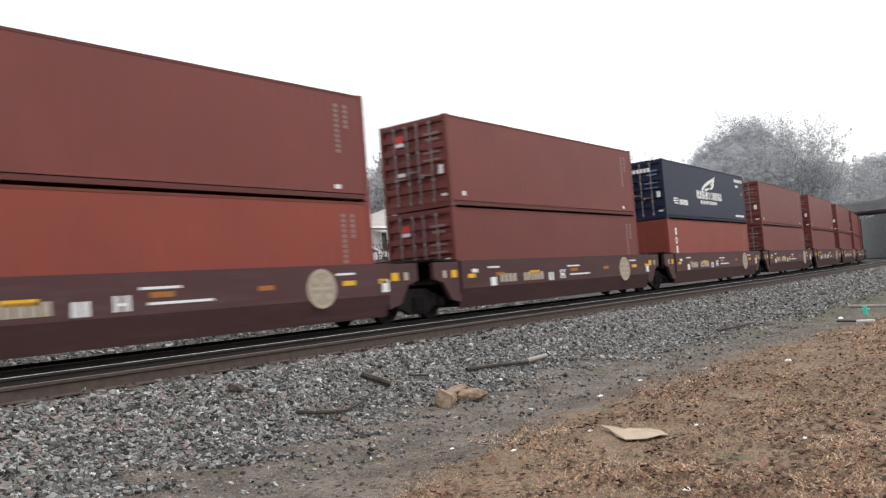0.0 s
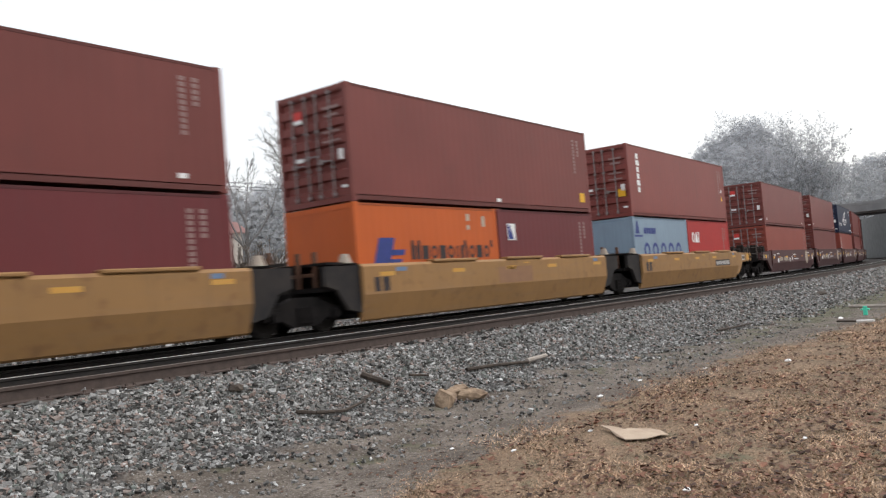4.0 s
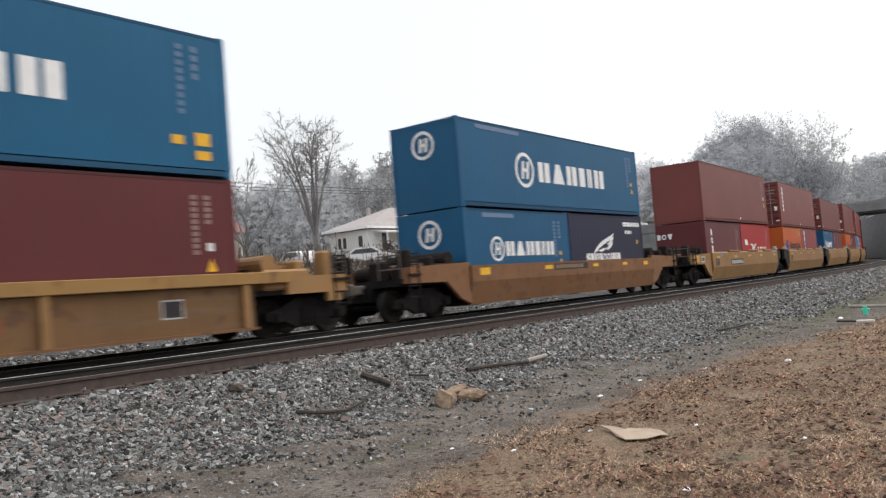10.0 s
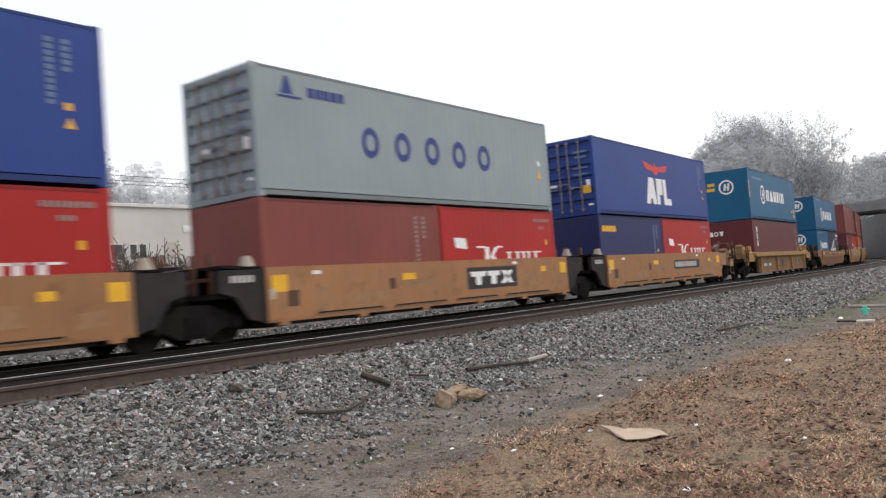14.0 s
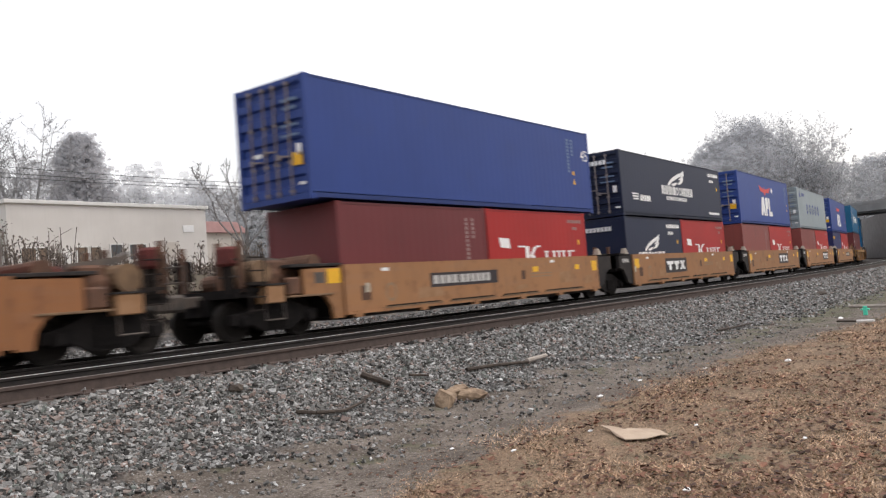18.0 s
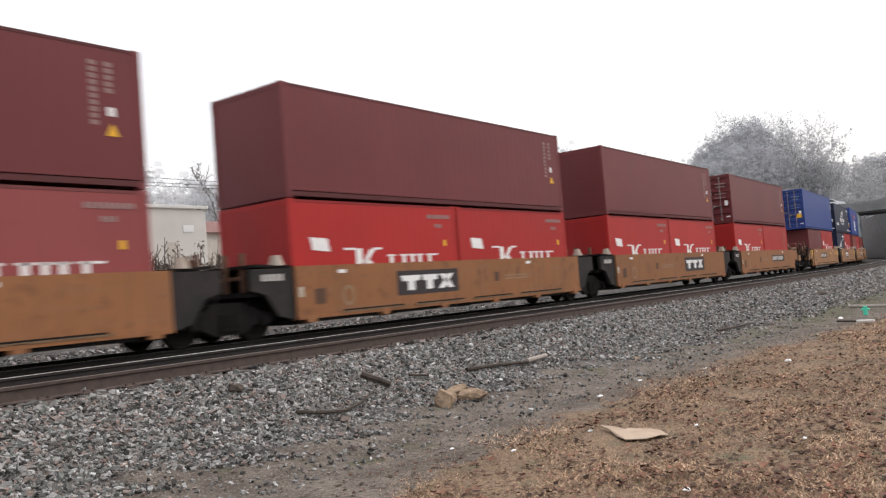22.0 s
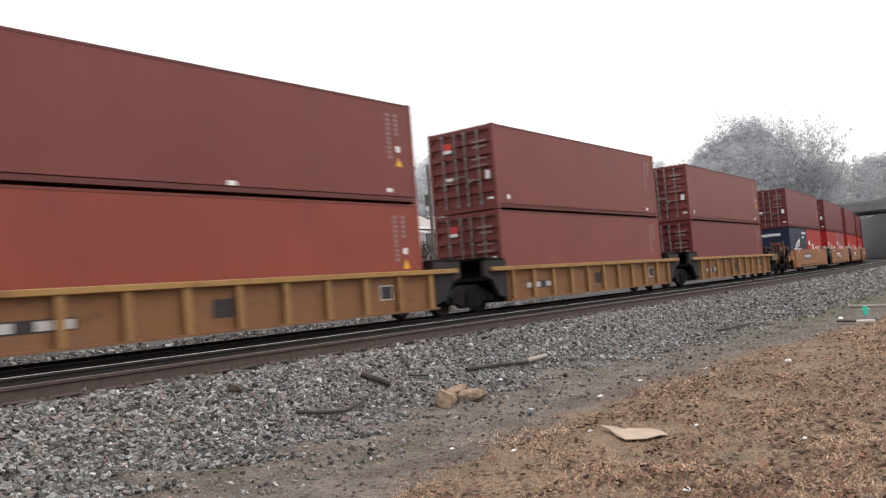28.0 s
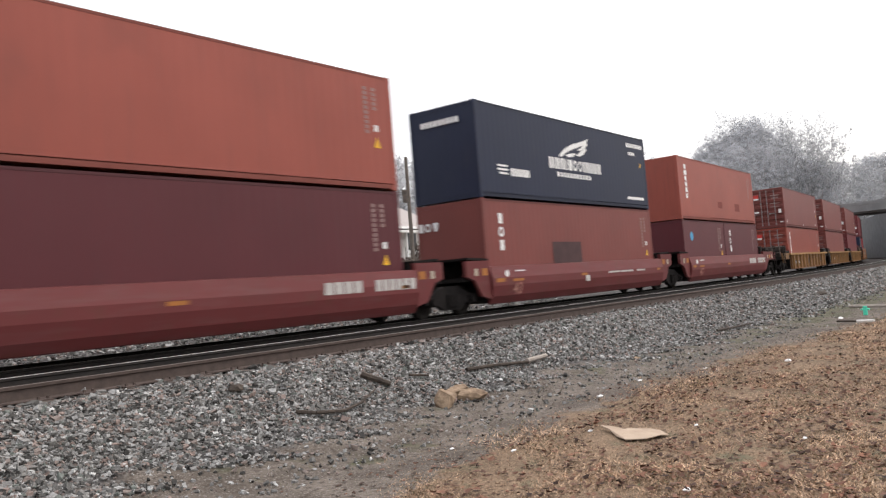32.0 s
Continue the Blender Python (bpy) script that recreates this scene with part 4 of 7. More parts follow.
def end_gear(unit, ty, sign):
    """What stands on the open end of a slab-sided car: lip, step box, top plate, brake stand, tank and brackets."""
    def bx(x0, x1, *rest):
        return lambda bm: box(bm, *sorted((sign * x0, sign * x1)), *rest)

    def put(name, key, make, material, label):
        part(name, cached("%s|EF%s%d" % (name, key, sign), make, material), None, unit, label)

    for k, y in (("n", -1.0), ("f", 1.0)):
        y0, y1 = sorted((y * 1.40, y * 1.48))
        put("deck_lip", k, bx(PL + 0.35, 7.95, y0, y1, 0.985, 1.03, 0.008), TAN_GEAR, "dusty tan deck lip")
        y0, y1 = sorted((y * 1.18, y * 1.46))
        put("step_box", k, bx(8.02, 8.58, y0, y1, 0.90, 1.27, 0.02), PATCH_TAN, "pale tan step box")
        put("step_plate", k, bx(7.95, 8.68, y0 - 0.02, y1 + 0.02, 1.275, 1.31), DARK_END, "dark step plate")
        put("grab_iron", k, lambda bm: [rod(bm, (sign * 8.05, y * 1.45, 0.56), (sign * 8.55, y * 1.45, 0.56), 0.018, sides=5), rod(bm, (sign * 8.05, y * 1.45, 0.56), (sign * 8.05, y * 1.42, 0.92), 0.015, sides=5), rod(bm, (sign * 8.55, y * 1.45, 0.56), (sign * 8.55, y * 1.42, 0.92), 0.015, sides=5)], GREY_STEEL, "worn steel grab iron")
    put("top_plate", "", bx(PL - 0.1, 7.75, -1.38, 1.38, 1.63, 1.70, 0.01), DARK_END, "dark flat end plate")
    put("brake_stand", "", bx(8.98, 9.12, -1.02, -0.84, 1.16, 1.78), DARK_GEAR, "dark brake stand")
    put("brake_housing", "", bx(8.86, 9.22, -1.14, -0.74, 1.72, 2.12, 0.05), RED_GEAR, "faded red brake housing")
    put("air_tank", "", lambda bm: rod(bm, (sign * 8.42, -1.22, 1.56), (sign * 8.42, -0.25, 1.56), 0.26, sides=16), TAN_GEAR, "tan air tank")
    put("valve_block", "", bx(7.55, 8.08, -1.05, -0.35, 1.16, 1.82, 0.05), RUST_GEAR, "rusty valve block")
    put("side_bracket", "", bx(7.5, 7.9, -1.42, -1.22, 1.03, 1.42, 0.04), RUST_GEAR, "rusty side bracket")
    put("bracket_arm", "", lambda bm: prism(bm, [(sign * x, z) for x, z in ((7.5, 1.86), (8.5, 1.98), (8.75, 2.08), (8.75, 1.98), (8.5, 1.86), (7.5, 1.74))], -0.75, -0.55), GREY_STEEL, "grey sloping bracket arm")
    for n, y in enumerate((-1.3, -0.62, 0.62, 1.3)):
        put("end_post", str(n), bx(8.98, 9.08, y - 0.05, y + 0.05, 1.16, 2.22, 0.01), RUST_GEAR, "rusty end post")
    if sign < 0:
        car_mark(unit, "end_placard", YELLOW if ty == "E" else DARK_ORANGE, [rect(-PL - 0.48, 1.24, 0.42, 0.33)], "yellow end placard" if ty == "E" else "rusted orange end placard", -1.446, "EP" + ty)
        car_mark(unit, "end_placard", GREY_STEEL, [rect(-PL - 0.86, 1.26, 0.30, 0.24)], "grey end placard", -1.446, "EQ")


def end_works(unit, ty, sign, joint, body):
    """Everything past the well at one end: sign -1 rear, +1 front; joint: shared bogie, else a coupler."""
    reach = 7.45 if joint else 9.15

    def mir(pts):
        return [(sign * x, z) for x, z in pts]

    for y0, y1 in ((-1.44, -1.32), (1.32, 1.44)):
        def cheek(bm):
            if joint:
                prism(bm, mir([(PL, 0.52), (PL, 1.62), (7.42, 1.62), (7.42, 1.18), (7.05, 1.08), (6.72, 0.62)]), y0, y1)
            elif ty in "DG":
                prism(bm, mir([(PL + 0.9, 1.06), (PL + 0.9, 1.44), (9.0, 1.44), (9.0, 1.06), (8.75, 1.06), (8.75, 0.86), (8.35, 0.86), (8.35, 1.06)]), y0, y1)
            elif ty in "EF":
                prism(bm, mir([(PL, 0.45), (PL, 1.60), (7.45, 1.58), (7.45, 1.02), (7.0, 1.02), (6.78, 0.92), (6.64, 0.74), (6.58, 0.45)]), y0, y1)
            else:
                prism(bm, mir([(PL, 0.45), (PL, 1.60), (9.05, 1.52), (9.05, 1.12), (7.35, 1.10), (6.75, 0.62)]), y0, y1)
        part("end_panel", cached("end_panel|%s%d%d%.1f" % (ty, sign, joint, y0), cheek, DARK_END if joint and ty not in "AH" else body), None, unit, "dark end panel" if joint and ty not in "AH" else "")

    def deck(bm):
        w = 1.30
        box(bm, *sorted((sign * (PL - 0.05), sign * reach)), -w, w, 1.06, 1.16)
        box(bm, *sorted((sign * (PL - 0.05), sign * (PL + 0.08))), -1.3, 1.3, 0.5, 1.62)
        box(bm, *sorted((sign * PL, sign * (reach + 0.1))), -0.38, 0.38, 0.72, 1.07)
        prism(bm, mir([(PL, 1.62), (PL, 1.68), (7.3, 1.72), (7.3, 1.66)]), -1.40, 1.40) if joint else box(bm, *sorted((sign * 8.2, sign * 9.1)), -1.35, 1.35, 1.16, 1.24)
    part("end_platform", cached("end_platform|%s%d%d" % (ty, sign, joint), deck, BLACK), None, unit, "sooty black end platform")
    if joint:
        if ty in "EFB":
            for y in (-1.32, 1.32):
                g = part("corner_guide", cached("corner_guide|", lambda bm: rod(bm, (0, 0, 1.68), (0, 0, 1.90), 0.17, 0.09, 8), PALE_GUIDE), None, unit, "pale cone-shaped guide")
                g.location = (sign * (PL + 0.35), y, 0)
            for n, (dx, y) in enumerate(((0.95, -0.95), (1.05, -0.5), (0.9, 0.8))):
                g = part("post", cached("post|joint", lambda bm: box(bm, -0.05, 0.05, -0.05, 0.05, 1.1, 1.98, 0.01), RUST_GEAR), None, unit, "rusty upright post")
                g.location = (sign * (PL + dx), y, 0)
            part("step_bar", cached("step_bar|%d" % sign, lambda bm: box(bm, *sorted((sign * (PL + 0.9), sign * (PL + 1.0))), -0.95, 0.85, 1.42, 1.5, 0.01), RUST_GEAR), None, unit, "rusty cross bar")
    else:
        def coupler(bm):
            box(bm, *sorted((sign * 9.1, sign * 9.85)), -0.14, 0.14, 0.92, 1.16, 0.03)
            box(bm, *sorted((sign * 9.55, sign * 9.95)), -0.20, 0.20, 0.86, 1.22, 0.06)
        def tank(bm):
            rod(bm, (sign * 7.95, -1.05, 1.42), (sign * 7.95, 0.35, 1.42), 0.23, sides=14)
            rod(bm, (sign * 7.95, -1.10, 1.42), (sign * 7.95, -1.05, 1.42), 0.12, 0.23, 14)
        part("air_reservoir", cached("air_reservoir|%d" % sign, tank, RUST_GEAR), None, unit, "rusty brown air tank")

        def ladder(bm):
            for x in (8.55, 8.95):
                rod(bm, (sign * x, -1.46, 0.72), (sign * x, -1.46, 1.95), 0.022, sides=5)
            for i in range(5):
                rod(bm, (sign * 8.55, -1.46, 0.78 + 0.27 * i), (sign * 8.95, -1.46, 0.78 + 0.27 * i), 0.016, sides=5)
            box(bm, *sorted((sign * 8.5, sign * 9.0)), -1.5, -1.40, 1.30, 1.36)
        part("ladder", cached("ladder|%d%s" % (sign, body.name), ladder, body if ty == "D" else DARK_GEAR), None, unit, "short side ladder")
        part("coupler", cached("coupler|%d" % sign, coupler, GREY_STEEL), None, unit, "steel knuckle coupler")

        if ty in "EF":
            end_gear(unit, ty, sign)
        gear = RUST_GEAR if ty in "EF" else (CAR["yellow"] if ty == "D" else DARK_GEAR)
        mixed = (RUST_GEAR, DARK_GEAR, RED_GEAR, DARK_GEAR, RUST_GEAR, TAN_GEAR, DARK_GEAR) if ty in "EF" else (gear,)
        lift = 0.16 if ty in "EF" else 0.0
        r = random.Random(3 + sign)
        for n, (x, y0, y1, z, rad) in enumerate(((7.3, -0.85, 0.2, 1.52, 0.27), (8.1, 0.35, 1.05, 1.42, 0.20), (6.9, -1.2, 0.9, 1.72, 0.20))):
            part("brake_cylinder", cached("brake_cylinder|%d%d%s" % (sign, n, gear.name), lambda bm: rod(bm, (sign * x, y0, z), (sign * x, y1, z), rad, sides=14), gear), None, unit, "steel brake cylinder")
        boxes = [(7.6, 7.85, -1.25, -0.85, 1.80), (8.45, 8.75, -1.2, -0.85, 1.7 if ty in "GH" else 2.0), (8.2, 8.5, -0.2, 0.35, 1.75), (6.5, 6.8, -1.2, 1.2, 1.52), (6.6, 7.9, -1.38, -1.25, 1.6)]
        if ty in "EF":
            boxes = boxes[3:4]
        for n in range({"G": 3, "H": 3, "E": 4, "F": 4}.get(ty, 9)):
            x, y = 6.8 + r.random() * 2.1, r.uniform(-1.15, 1.1)
            boxes.append((x - 0.12, x + 0.12, y - 0.14, y + 0.14, 1.16 + r.uniform(0.15, 0.6)))
        for n, (xa, xb, ya, yb, zt) in enumerate(boxes):
            g = mixed[n % len(mixed)]
            part("valve_box", cached("valve_box|%d%d%s%d" % (sign, n, gear.name, ty in "GH"), lambda bm: box(bm, *sorted((sign * xa, sign * xb)), ya, yb, 1.16, zt + lift * (n % 3), 0.05), g), None, unit, "steel valve box")
        for n in range(2 if ty in "GH" else 6):
            x, y = sign * (6.8 + r.random() * 2), r.uniform(-1.2, 0.6)
            tip = (x + r.uniform(-0.4, 0.4), y + r.uniform(0, 0.5), r.uniform(1.5, 2.0))
            part("pipe", cached("pipe|%d%d%s%d" % (sign, n, gear.name, ty in "GH"), lambda bm: rod(bm, (x, y, 1.16), tip, 0.03, sides=5), gear), None, unit)
        bars = [((y, 1.16), (y, 1.98 if abs(y) > 1 else 1.85)) for y in (-1.28, -0.55, 0.55, 1.28)]
        bars += [((y, z), (y + 0.73, z)) for y in (-1.28, 0.55) for z in (1.85, 1.5)]
        for n, (a, b) in enumerate(bars):
            part("handrail", cached("handrail|%d%d" % (sign, n), lambda bm: rod(bm, (sign * 9.05, *a), (sign * 9.05, *b), 0.022, sides=5), GREY_STEEL), None, unit)
        if sign < 0:
            def wheel_(bm):
                k = 14
                for i in range(k):
                    a, b_ = 2 * math.pi * i / k, 2 * math.pi * (i + 1) / k
                    rod(bm, (-8.95, 0.9 + 0.26 * math.cos(a), 1.75 + 0.26 * math.sin(a)), (-8.95, 0.9 + 0.26 * math.cos(b_), 1.75 + 0.26 * math.sin(b_)), 0.018, sides=4)
                for a in (0, 2.1, 4.2):
                    rod(bm, (-8.95, 0.9, 1.75), (-8.95, 0.9 + 0.26 * math.cos(a), 1.75 + 0.26 * math.sin(a)), 0.015, sides=4)
                box(bm, -8.92, -8.7, 0.7, 1.1, 1.5, 1.95, 0.03)
            part("brake_wheel", cached("brake_wheel|", wheel_, RUST_GEAR if ty in "CDEF" else BLACK), None, unit, "hand brake wheel and housing")


RED_GEAR = mat("faded_red_gear", (0.17, 0.04, 0.035), (0.10, 0.03, 0.027), 6, 0.8)
TAN_GEAR = mat("dusty_tan_gear", (0.24, 0.15, 0.085), (0.14, 0.09, 0.055), 6, 0.8)
DARK_GEAR = mat("grimy_brown_gear", (0.030, 0.023, 0.020), (0.018, 0.015, 0.014), 6, 0.85, bump=0.3, spec=0.1)
PALE_GUIDE = mat("pale_guide", (0.42, 0.36, 0.30), (0.30, 0.25, 0.2), 5, 0.8)
RUST_GEAR = mat("rusty_gear", (0.15, 0.075, 0.045), (0.09, 0.05, 0.035), 6, 0.8, bump=0.3)


def well_car(ty, rear_joint, front_joint, plate):
    shape, colour, ribs, words = CARS[ty]
    body = CAR[colour]
    kind = "articulated" if rear_joint or front_joint else "single"
    u = thing("well_car", "%s steel %s railway well car carrying stacked containers" % (words, kind), "railcar", "well cars of the train")
    ys = -max(y for y, z in SIDES[shape])
    for near in (True, False):
        part("side_sill", cached("side_sill|%s%d" % (ty, near), lambda bm: side_shapes(bm, shape, near), CAR["rust_tan"] if ty == "G" else (CAR["dirty_yellow"] if ty == "D" else body)), None, u)
    part("well_floor", cached("well_floor|", lambda bm: [box(bm, x, x + 0.5, -1.31, 1.31, 0.40, 0.55) for x in (-6.2, -3.4, -0.25, 2.9, 5.7)] and box(bm, -6.2, 6.2, -1.31, -1.15, 0.42, 0.55) and box(bm, -6.2, 6.2, 1.15, 1.31, 0.42, 0.55), DARK_END), None, u)
    if ribs:
        def flange(bm):
            for sg in (-1, 1):
                box(bm, -PL - 0.9, PL + 0.9, *sorted((sg * 1.28, sg * 1.56)), 1.31, 1.43 if ty == "G" else 1.55, 0.012)
        part("top_flange", cached("top_flange|%s" % ty, flange, CAR["flange_yellow"]), None, u, "yellow top flange")
        for sg in (-1, 1):
            part("bottom_flange", cached("bottom_flange|%s%d" % (ty, sg), lambda bm: box(bm, -PL, PL, *sorted((sg * 1.30, sg * 1.54)), 0.40, 0.45), CAR["rust_tan"]), None, u, "grimy bottom flange")
            for i in range(ribs):
                x = -PL + 0.25 + (2 * PL - 0.5) * i / (ribs - 1)
                r = part("rib", cached("rib|%d" % sg, lambda bm: box(bm, -0.07, 0.07, *sorted((sg * 1.40, sg * 1.53)), 0.45, 1.32), body), None, u)
                r.location.x = x
    if ty in "EF":
        for sg in (-1, 1):
            part("bottom_rail", cached("bottom_rail|%s%d" % (ty, sg), lambda bm: box(bm, -PL, PL, *sorted((sg * 1.36, sg * 1.53)), 0.50, 0.56), body), None, u)
            for x in (-5.9, -3.5, -1.2, 1.2, 3.5, 5.9):
                g = part("bracket", cached("bracket|%s%d" % (ty, sg), lambda bm: box(bm, -0.13, 0.13, *sorted((sg * 1.40, sg * 1.54)), 0.43, 0.58), body), None, u)
                g.location.x = x
    if ty == "B":
        for sg in (-1, 1):
            for x in (-2.6, 0.9, 4.1):
                g = part("ledge", cached("ledge|%d" % sg, lambda bm: box(bm, -1.0, 1.0, *sorted((sg * 1.30, sg * 1.56)), 1.63, 1.71, 0.02), body), None, u)
                g.location.x = x
    for sign, joint in ((-1, rear_joint), (1, front_joint)):
        end_works(u, ty, sign, joint, body)
        if not joint:
            bogie(u, sign * 8.0)
    if rear_joint:
        bogie(u, -7.79)
    # markings on the near side
    for sign, joint in ((-1, rear_joint), (1, front_joint)):
        if ty == "B" and not joint:
            for n, (x, w, h, m) in enumerate(((7.25, 0.50, 0.27, PALE_PRINT), (7.30, 0.40, 0.15, GREY_STEEL), (8.05, 0.55, 0.32, FAINT_ORANGE if ty == "B" else DARK_ORANGE))):
                car_mark(u, "end_label", m, [rect(sign * x - (w if sign < 0 else 0), 1.18 + (0.06 if n == 1 else 0), w, h)], "end placard", -1.446 - 0.002 * n, "BE%s%d%d" % (ty == "B", sign, n))
        if ty in "AH":
            spot = 6.55 if joint else 7.6
            for n, (dx, w, m) in enumerate(((0.0, 0.30, YELLOW), (0.55, 0.2, CREAM), (-0.42, 0.16, CREAM)) if not joint else ((0.0, 0.26, YELLOW), (0.42, 0.16, CREAM))):
                car_mark(u, "reflector", DULL_ORANGE if ty == "H" and m is YELLOW else m, [rect(sign * (spot + dx) - w / 2, 1.20, w, 0.2)], "end reflector", -1.446, "AH%s%d%d%d" % (ty, sign, joint, n))
    o = ys - 0.004
    if ty == "A":
        car_mark(u, "emblem", CREAM, ring_quads(4.05, 1.13, 0.43, 0.84, 28) + [rect(3.75, 1.11, 0.6, 0.06), rect(4.02, 0.83, 0.06, 0.6)] + [rect(4.05 + a, 1.13 + b, 0.16, 0.13) for a in (-0.26, 0.10) for b in (-0.24, 0.12)], "cream ring emblem", o, "A1")
        car_mark(u, "emblem_ground", EMBLEM_GROUND, [disc(4.05, 1.13, 0.44, 28)], "pale round emblem ground", o + 0.002, "A1b")
        car_mark(u, "reflector", YELLOW, [rect(x, 1.16, w, 0.11) for x, w in ((-6.0, 0.36), (-2.75, 0.6), (4.7, 0.4), (5.9, 0.3))], "yellow reflector strips", o, "A2")
        car_mark(u, "reflector", DULL_ORANGE, [rect(x, 1.17, w, 0.10) for x, w in ((-4.6, 0.45), (-0.15, 0.5), (2.3, 0.4))], "dull orange reflector strips", o, "A5")
        car_mark(u, "number_marking", WHITE, [rect(x, z, w, 0.05) for x, z, w in ((-0.35, 1.32, 0.85), (-0.2, 1.04, 1.4), (4.5, 1.40, 0.6), (-5.0, 1.40, 0.6))] + [rect(-1.6, 0.92, 0.12, 0.26), rect(-1.42, 0.92, 0.12, 0.26), rect(-0.85, 0.96, 0.10, 0.28), rect(-0.65, 0.96, 0.10, 0.28), rect(-0.75, 1.06, 0.1, 0.05), rect(-4.9, 0.9, 0.3, 0.24), rect(-5.8, 1.3, 0.3, 0.1), rect(6.0, 0.95, 0.25, 0.3)], "small white data panels", o, "A3")
        car_mark(u, "lettering", CREAM, word(-4.4, 0.98, 0.24, (0.18,) * 4, 0.05) + word(-3.1, 0.98, 0.24, (0.15,) * 6, 0.05), "pale number bars", o, "A4")
    elif ty in "EF":
        num = abs(plate * 10 - round(plate * 10)) > 0.01
        if num:
            car_mark(u, "placard", BLACK_MARK, [rect(plate, 0.98, 3.1, 0.37)], "black number panel", o, "E1%.2f" % plate)
            car_mark(u, "lettering", PALE_PRINT, word(plate + 0.12, 1.06, 0.22, (0.22,) * 4 + (0.02,) + (0.19,) * 6, 0.055), "white number bars", o - 0.004, "E2%.2f" % plate)
        else:
            k = plate
            lets = [[(k + 0.14, 1.32), (k + 0.95, 1.32), (k + 0.86, 1.18), (k + 0.20, 1.18)], rect(k + 0.40, 0.95, 0.26, 0.24), [(k + 0.98, 1.32), (k + 1.62, 1.32), (k + 1.58, 1.18), (k + 1.0, 1.18)], rect(k + 1.14, 0.95, 0.26, 0.24), rect(k + 1.62, 0.95, 0.26, 0.37, 0.42), rect(k + 2.04, 0.95, 0.26, 0.37, -0.36)]
            car_mark(u, "placard", BLACK_MARK, [rect(k, 0.84, 2.5, 0.6)], "black name panel", o, "E1%.2f" % plate)
            car_mark(u, "lettering", WHITE, lets, "white block lettering", o - 0.004, "E3%.2f" % plate)
        if ty == "E":
            for n, (x, z, w, h) in enumerate(((-3.7, 0.72, 1.1, 0.32), (3.5, 0.80, 0.9, 0.4), (5.2, 0.72, 0.6, 0.3), (0.9, 0.72, 0.7, 0.16))):
                car_mark(u, "touch_up", PATCH_TAN, [[(x, z), (x + w, z + 0.03), (x + w - 0.05, z + h), (x + 0.06, z + h - 0.04)]], "paler repainted patch", o + 0.001, "E11%d" % n)
            car_mark(u, "reflector", YELLOW, [rect(x, 1.22, w, 0.16) for x, w in ((-2.0, 0.5), (1.9, 0.35), (4.6, 0.3)) if not plate - 0.6 < x < plate + 3.2] + [rect(5.8, 1.14, 0.38, 0.34)] + ([rect(-6.15, 1.12, 0.42, 0.36)] if rear_joint else []), "yellow reflector strips", o, "E4%.2f%d" % (plate, rear_joint))
        car_mark(u, "data_marking", FAINT_PRINT, [rect(1.75 if plate < -1 else -1.9, z, 1.3, 0.035) for z in (1.06, 1.15)] + ring_quads(-4.7, 0.95, 0.2, 0.72, 10, 1.2), "faint stencilled data", o, "E5%d" % (plate < -1))
        car_mark(u, "stencil_square", DARK_STAIN, [rect(-5.75, 0.80, 0.32, 0.34)], "dark stencilled square", o, "E9")
        car_mark(u, "stencil_square", DARK_STAIN, [rect(1.25 if plate < -1 else -2.5, 1.02, 0.22, 0.26)], "dark stencilled square", o, "E10%d" % (plate < -1))
        # no opening is cut: black strips give the slots' shaded inside
        for n, (x, w) in enumerate(((-4.9, 2.1), (-2.3, 2.0), (0.2, 1.9), (2.6, 2.4))):
            part("slot", cached("slot|%d%s" % (n, ty), lambda bm: box(bm, x, x + w, -1.508, -1.49, 0.60, 0.635), BLACK), None, u, "long dark slot above the bottom rail")
            part("slot_lip", cached("slot_lip|%d%s" % (n, ty), lambda bm: box(bm, x - 0.1, x + w + 0.1, -1.54, -1.49, 0.565, 0.60), TAN_GEAR), None, u, "dusty tan slot lip")
        car_mark(u, "white_label", WHITE, [rect(-5.0, 1.46, 0.25, 0.08), rect(3.0, 1.48, 0.25, 0.08)], "small pale labels", o, "E6")
        car_mark(u, "end_number", PALE_PRINT, word(-7.15, 1.36, 0.14, (0.09,) * 5, 0.03), "white number bars", -1.449, "E7") if rear_joint else None
        car_mark(u, "reflector", CREAM, [rect(-6.22 if rear_joint else -5.6, 0.98, 0.15, 0.22)], "pale reflector", o - 0.003, "E8%d" % rear_joint)
    elif ty == "B":
        car_mark(u, "reflector", FAINT_ORANGE, [rect(x, 1.34, 0.55, 0.10) for x in (-5.7, -2.8, -0.2, 2.2, 5.3)] + [rect(-0.4 + 1.2, 1.5, 0.3, 0.04)], "faded orange strips", o, "B1")
        car_mark(u, "data_panel", FAINT_BROWN if not plate else BLACK_MARK, [rect(-0.6, 0.96, 1.85, 0.46)] if not plate else [rect(plate, 0.98, 2.2, 0.28)], "brown data panel" if not plate else "black number panel", o, "B2%.1f" % plate)
        if plate:
            car_mark(u, "number_marking", PALE_PRINT, word(plate + 0.1, 1.03, 0.17, (0.15,) * 4 + (0.06,) + (0.14,) * 6, 0.05), "white number bars", o - 0.004, "B3%.1f" % plate)
        car_mark(u, "size_number", BLACK_MARK, [rect(-5.9, 0.98, 0.2, 0.34), rect(-5.6, 0.98, 0.24, 0.34)], "dark stencil bars", o, "B4")
        car_mark(u, "white_label", PALE_BLUE, [rect(-5.1, 1.44, 0.4, 0.1), rect(5.3, 1.46, 0.3, 0.1)], "small pale labels", o, "B5")
    elif ty == "C":
